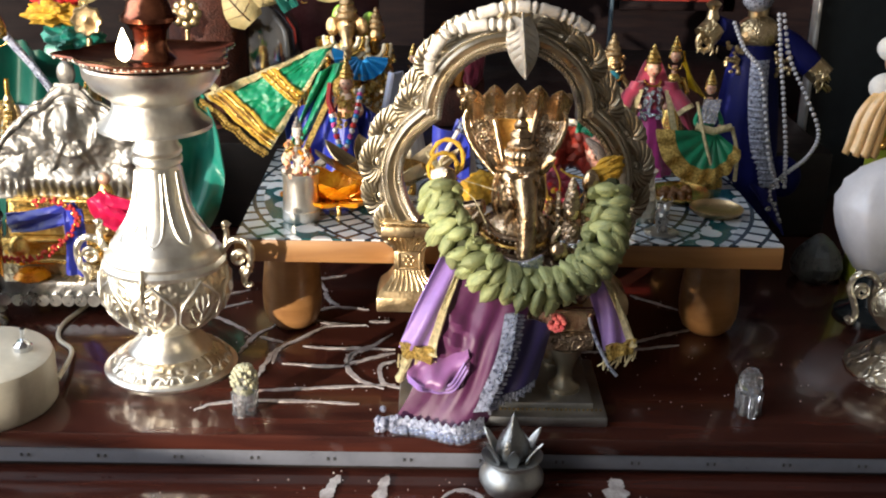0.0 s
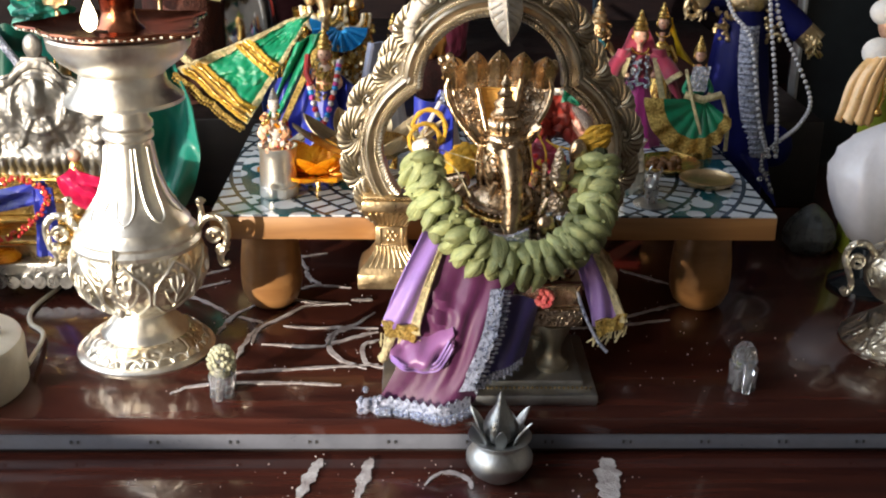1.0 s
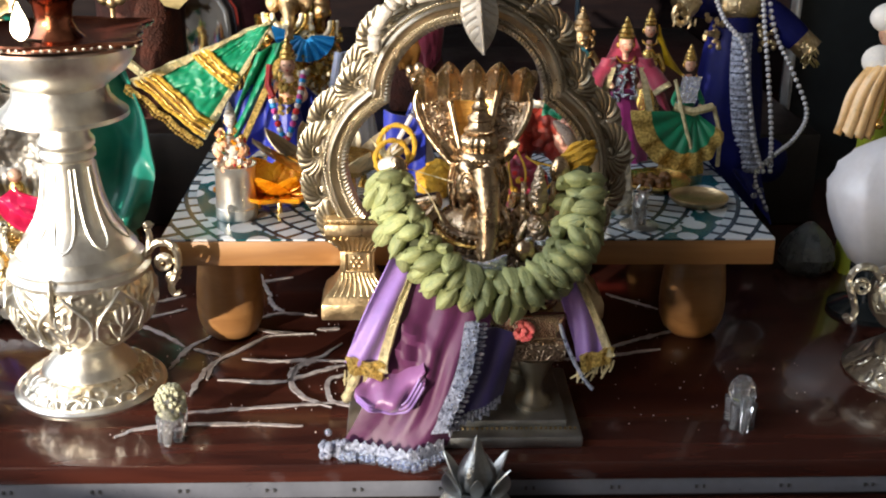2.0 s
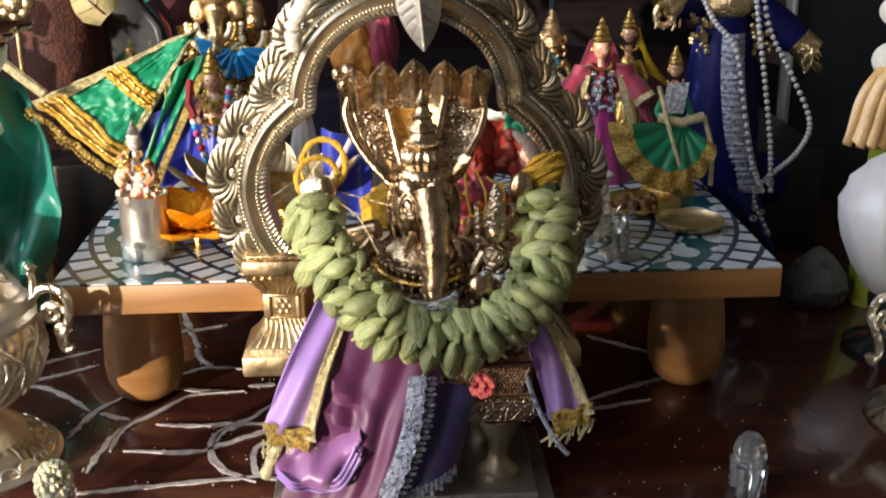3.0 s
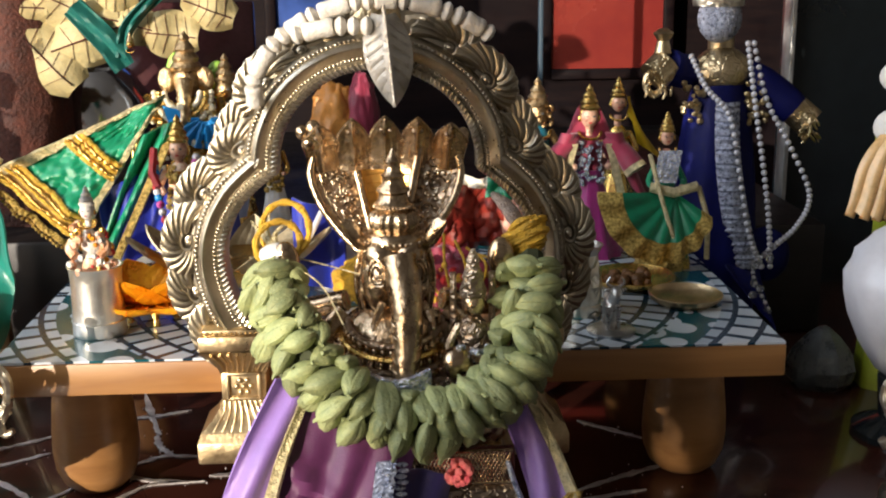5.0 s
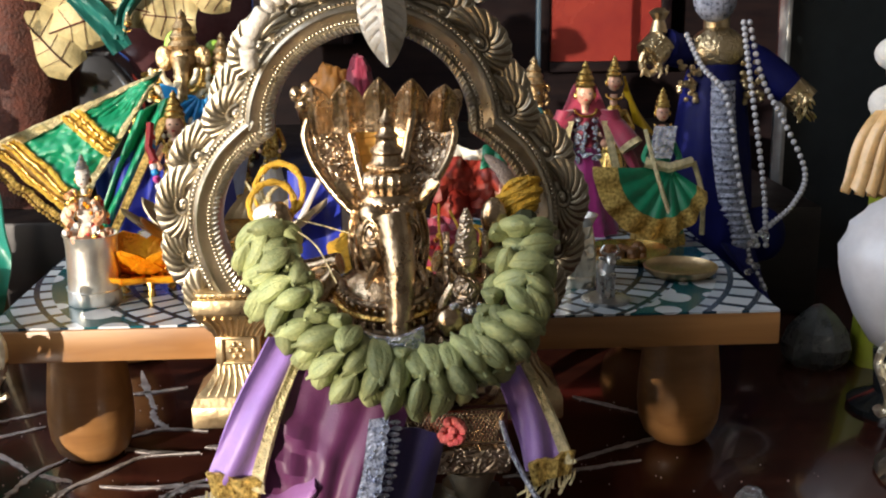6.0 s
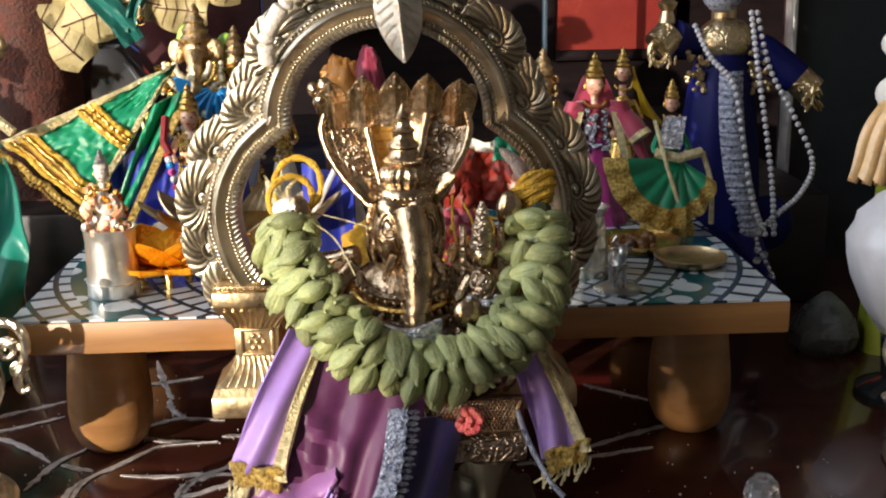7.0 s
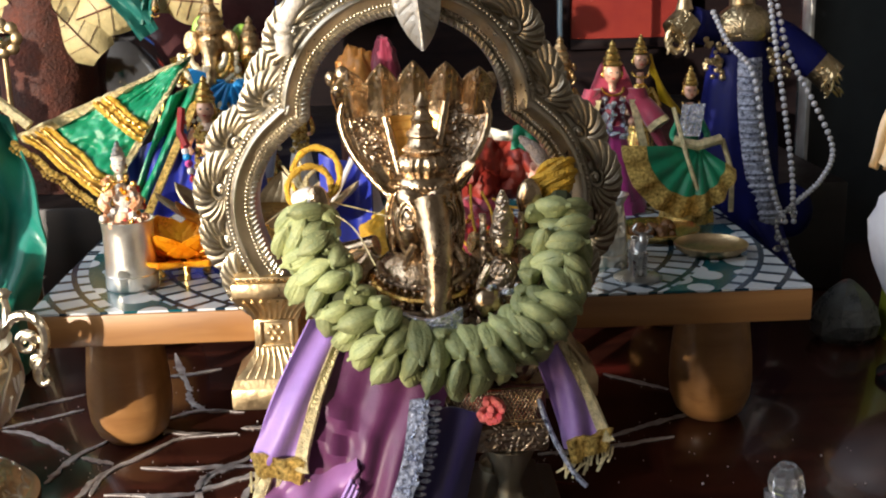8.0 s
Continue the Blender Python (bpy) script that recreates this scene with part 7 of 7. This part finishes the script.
solid("maroon_pillar", Form().lathe([(0.037, 0.0), (0.036, 0.16), (0.038, 0.17), (0.038, 0.3)], (-0.138, 1.26, 0.0855), BROWNRED, 24, lambda a, k: 1 + 0.03 * math.cos(9 * a)), "maroon cloth-covered pillar behind the drapes", "pillar")
solid("maroon_board", Form().box((-0.052, 1.44, 0.165), (0.15, 0.012, 0.158), mat("maroon_lacquer", (0.055, 0.018, 0.020), 0.18, 0, 0.4, 30, spec=0.5), bev=0.002), "glossy dark maroon board standing behind the drapes", "board")
RIBBON_TEAL = mat("dull_teal_ribbon", (0.01, 0.12, 0.10), 0.5, 0, 0.3, 40, 0.15, 1200)
leafg = thing("dried_leaf_garland", (-0.08, 1.24, 0.22), "garland of large cream dried leaves tied with teal ribbon", "garland")
for x, z, a, w, h in ((-0.150, 0.228, 0.5, 0.040, 0.060), (-0.112, 0.214, 0.75, 0.046, 0.066), (-0.078, 0.226, 1.9, 0.042, 0.062), (-0.046, 0.236, 1.3, 0.03, 0.045), (-0.018, 0.228, 1.45, 0.036, 0.044), (-0.21, 0.24, 0.3, 0.04, 0.06), (-0.25, 0.225, 2.2, 0.04, 0.055), (-0.13, 0.25, 1.5, 0.04, 0.05), (-0.06, 0.26, 1.6, 0.04, 0.04), (-0.095, 0.252, 1.1, 0.04, 0.06), (0.012, 0.246, 1.2, 0.03, 0.04)):
    def dl(u, v, x=x, z=z, a=a, w=w, h=h):
        px, pz = (u - 0.5) * w * math.sin(math.pi * (0.1 + 0.85 * v)) ** 0.6, (v - 0.5) * h
        return (x + px * math.cos(a) - pz * math.sin(a), 1.235 - 0.006 * math.cos((u - 0.5) * 4) + 0.002 * math.sin(v * 9 + x * 90), z + px * math.sin(a) + pz * math.cos(a))
    leaf = part("leaf", Form().sheet(dl, 10, 14, 0.0012, LEAFCREAM), leafg)
    vein = Form().tube([Vector(dl(0.5, 0.04 + 0.92 * k / 12)) + Vector((0, -0.0014, 0)) for k in range(13)], 0.0006, BROWNRED, 5)
    for k in range(1, 5):
        for e in (-1, 1):
            vein.tube([Vector(dl(0.5 + e * 0.42 * q, k / 6 + 0.10 * q)) + Vector((0, -0.0012, 0)) for q in (0, 0.35, 0.7, 1)], 0.00025, BROWNRED, 4)
    part("vein", vein, leaf, "thin brown leaf veins")
f = Form()
ribbon(f, [(-0.085, 1.222, 0.25), (-0.062, 1.22, 0.225), (-0.05, 1.222, 0.205)], 0.017, RIBBON_TEAL, 12, ripple=0.003)
ribbon(f, [(-0.02, 1.222, 0.26), (-0.045, 1.22, 0.235), (-0.052, 1.222, 0.212)], 0.009, RIBBON_TEAL, 12, ripple=0.003)
part("teal_ribbon", f, leafg, "teal ribbon tie")
for x, z, w in ((-0.03, 0.205, 0.009), (-0.175, 0.21, 0.011), (-0.225, 0.205, 0.011)):
    g = person_form(x, 1.152, 0.0, z + 0.03, GOLD, GOLD, GOLD, BRASS, w)
    solid("gilt_figurine", g, "slim gilt attendant figurine", "figurine", "altar figurines")
g = Form().sheet(lambda u, v: (-0.30 + 0.075 * u - 0.01 * v, 1.10 - 0.006 * math.sin(u * 12), 0.205 - 0.075 * v - 0.03 * u + 0.002 * math.sin(u * 30)), 30, 12, 0.0015, mat("bottle_green_satin", (0.0, 0.07, 0.05), 0.4, 0, 0.2, 40))
g.sheet(lambda u, v: (-0.31 + 0.078 * u, 1.092, 0.134 - 0.028 * u + 0.008 * v + 0.022 * u), 20, 3, 0.002, SILVER_LACE)
g.tube([(-0.285, 1.09, 0.21), (-0.255, 1.088, 0.175), (-0.232, 1.088, 0.14)], 0.0035, SILVER_LACE, 8)
g.box((-0.27, 1.12, 0.065), (0.07, 0.04, 0.13), bpy.data.materials["bottle_green_satin"], bev=0.01)
solid("green_dressed_shrine", g, "dark green satin drape with silver braid over a box", "cloth")
pot = thing("steel_pot", (-0.105, 1.33, 0.0855), "round polished steel pot in the shadow behind", "pot")
part("body", Form().lathe([(0.0, 0.0), (0.03, 0.0), (0.048, 0.02), (0.054, 0.05), (0.050, 0.085), (0.038, 0.105), (0.03, 0.112), (0.034, 0.12), (0.0, 0.12)], (-0.105, 1.33, 0.0855), CHROME, 36, close=False), pot)

# ---- cloths and ornaments crowding the far corner ----
f = Form()
f.sheet(crumple((-0.252, 1.16, 0.225), (0.020, 0.014, 0.016), 0.5, 3.1), 64, 36, 0.001, RED)
f.sheet(crumple((-0.250, 1.15, 0.208), (0.024, 0.014, 0.010), 0.5, 5.9), 64, 36, 0.001, YELLOW)
f.sheet(crumple((-0.238, 1.155, 0.188), (0.022, 0.014, 0.016), 0.5, 8.4), 64, 36, 0.001, TEAL)
f.box((-0.245, 1.17, 0.0895), (0.05, 0.02, 0.178), TEAL, bev=0.006)
solid("folded_cloth", f, "crumpled red, yellow and teal cloth heaped behind the plaque", "cloth")
medal = thing("gilt_medallion", (-0.205, 1.14, 0.0), "gilt flower medallion on a slender stand", "ornament")
part("disc", Form().lathe([(0.0, -0.002), (0.012, -0.002), (0.0135, 0.0), (0.012, 0.002), (0.009, 0.001), (0.0, 0.0025)], (-0.218, 1.13, 0.206), BRASS, 30, lambda a, k: 1 + 0.10 * math.cos(8 * a) * math.sin(math.pi * k), rot=(90, 0, 0), close=False), medal)
part("stand", Form().lathe([(0.014, 0.0), (0.012, 0.004), (0.003, 0.012), (0.0025, 0.10), (0.0045, 0.13), (0.002, 0.19)], (-0.218, 1.133, 0), BRASS, 16), medal)
g = person_form(-0.268, 1.06, 0.0, 0.222, GOLD, BRASS, GOLD, GOLD, 0.017, jewels=GOLD_TRIM)
solid("gilt_figurine", g, "gilt standing figurine beside the green satin", "figurine", "altar figurines")
ornament = Form()
for k in range(8):
    a = k * 0.785
    ornament.ell((-0.135 + 0.009 * math.cos(a), 1.15, 0.210 + 0.009 * math.sin(a)), (0.005, 0.003, 0.005), BRASS, nu=10, nv=6)
ornament.ell((-0.135, 1.148, 0.210), (0.007, 0.004, 0.007), BRASS_E)
ornament.tube([(-0.135, 1.152, 0.205), (-0.135, 1.152, 0.10), (-0.135, 1.152, 0.0)], [0.002, 0.002, 0.008], BRASS, 8)
solid("flower_stand", ornament, "pale brass flower ornament on a thin stem", "ornament")

f = Form()
f.box((0.112, 1.26, 0.112), (0.05, 0.03, 0.053), BROWNRED, bev=0.006)
f.sheet(crumple((0.104, 1.25, 0.156), (0.020, 0.012, 0.032), 0.2, 6.2), 64, 36, 0.001, mat("saffron_silk", (0.62, 0.26, 0.05), 0.5, 0, 0.3, 60))
f.sheet(crumple((0.124, 1.245, 0.160), (0.012, 0.010, 0.034), 0.15, 2.7), 64, 36, 0.001, CRIMSON)
solid("saffron_cloth", f, "saffron and maroon cloth heaped on a covered block", "cloth")

# ---- rice-flour drawing ----
flour = Form()


def stroke(pts, wide, z, q):
    ln = spline([(x, y, z) for x, y in pts], 26)
    n = len(ln) - 1

    def fn(u, v):
        k = int(round(v * n))
        d = (ln[min(k + 1, n)] - ln[max(k - 1, 0)]).normalized()
        s = Vector((-d.y, d.x, 0))
        wv = wide * (0.55 + 0.55 * noise.noise(Vector((k * 0.35, q * 7.1, 0.3))) + 0.25) * min(1, 0.3 + 4 * v, 0.3 + 4 * (1 - v))
        return ln[k] + s * ((u - 0.5) * wv + 0.0012 * noise.noise(Vector((k * 0.5, q * 3.3, 5))))
    flour.sheet(fn, 3, n, 0.0007, FLOUR)
    for k in range(10):
        p = ln[rnd.randrange(n)]
        flour.ell((p.x + rnd.gauss(0, 0.004), p.y + rnd.gauss(0, 0.004), z), rnd.uniform(0.0002, 0.0006), FLOUR, nu=5, nv=4)


STROKES = (((-0.04, 0.835), (-0.009, 0.839), (0.03, 0.844), (0.062, 0.848)), ((-0.072, 0.806), (-0.06, 0.816), (-0.038, 0.82), (0.001, 0.821), (0.038, 0.818)), ((-0.037, 0.857), (-0.032, 0.892), (-0.026, 0.908)),
           ((0.06, 0.905), (0.035, 0.905), (0.025, 0.885), (0.033, 0.858), (0.054, 0.841)), ((0.061, 0.886), (0.05, 0.876), (0.054, 0.85), (0.07, 0.841)),
           ((-0.11, 0.991), (-0.089, 1.004), (-0.066, 1.018)), ((-0.102, 0.97), (-0.082, 0.98), (-0.061, 0.993)), ((-0.101, 0.966), (-0.085, 0.961), (-0.067, 0.945), (-0.052, 0.929)),
           ((-0.056, 0.895), (-0.053, 0.91), (-0.049, 0.925), (-0.035, 0.947)), ((-0.045, 0.925), (-0.036, 0.92), (-0.026, 0.915)), ((-0.029, 0.879), (-0.027, 0.904), (-0.011, 0.925), (0.006, 0.946), (0.036, 0.949)),
           ((-0.01, 0.909), (0.008, 0.906), (0.024, 0.906), (0.041, 0.91), (0.057, 0.933)), ((-0.022, 0.879), (0.016, 0.875), (0.031, 0.882), (0.046, 0.892), (0.06, 0.899)), ((0.026, 0.882), (0.028, 0.893), (0.031, 0.899), (0.04, 0.904)),
           ((-0.01, 0.971), (0.0, 0.98), (0.011, 0.984), (0.036, 0.98)), ((-0.011, 0.96), (0.005, 0.952), (0.027, 0.948)), ((-0.003, 1.016), (0.002, 0.999), (0.013, 0.984)),
           ((0.038, 0.956), (0.054, 0.957)), ((-0.022, 1.044), (-0.005, 1.047), (0.012, 1.054)), ((-0.024, 1.087), (-0.017, 1.062), (-0.006, 1.029), (-0.001, 1.016)),
           ((0.24, 0.922), (0.268, 0.938), (0.297, 0.952)), ((0.256, 1.018), (0.291, 0.989)), ((0.201, 0.905), (0.232, 0.909), (0.278, 0.921)))
for q, s in enumerate(STROKES):
    stroke(s, 0.0042, 0.0006, q)
for q, (s, wd) in enumerate(((((0.028, 0.772), (0.023, 0.755), (0.017, 0.727)), 0.009), (((0.059, 0.772), (0.056, 0.752), (0.052, 0.725)), 0.009), (((0.209, 0.772), (0.207, 0.752), (0.204, 0.725)), 0.019), (((0.093, 0.742), (0.100, 0.753), (0.110, 0.756), (0.120, 0.748), (0.122, 0.738)), 0.004))):
    stroke(s, wd, -0.0274, q + 20)
for k in range(160):
    up = k < 70
    flour.ell((rnd.gauss(0.26, 0.08) if up else rnd.gauss(0.1, 0.09), rnd.uniform(0.81, 0.93) if up else rnd.uniform(0.70, 0.77), 0.0004 if up else -0.0276), rnd.uniform(0.0002, 0.0007), FLOUR, nu=5, nv=4)
solid("rice_flour_drawing", flour, "white rice-flour line drawing, smeared on the dark shelf", "flour drawing", kind="stuff")
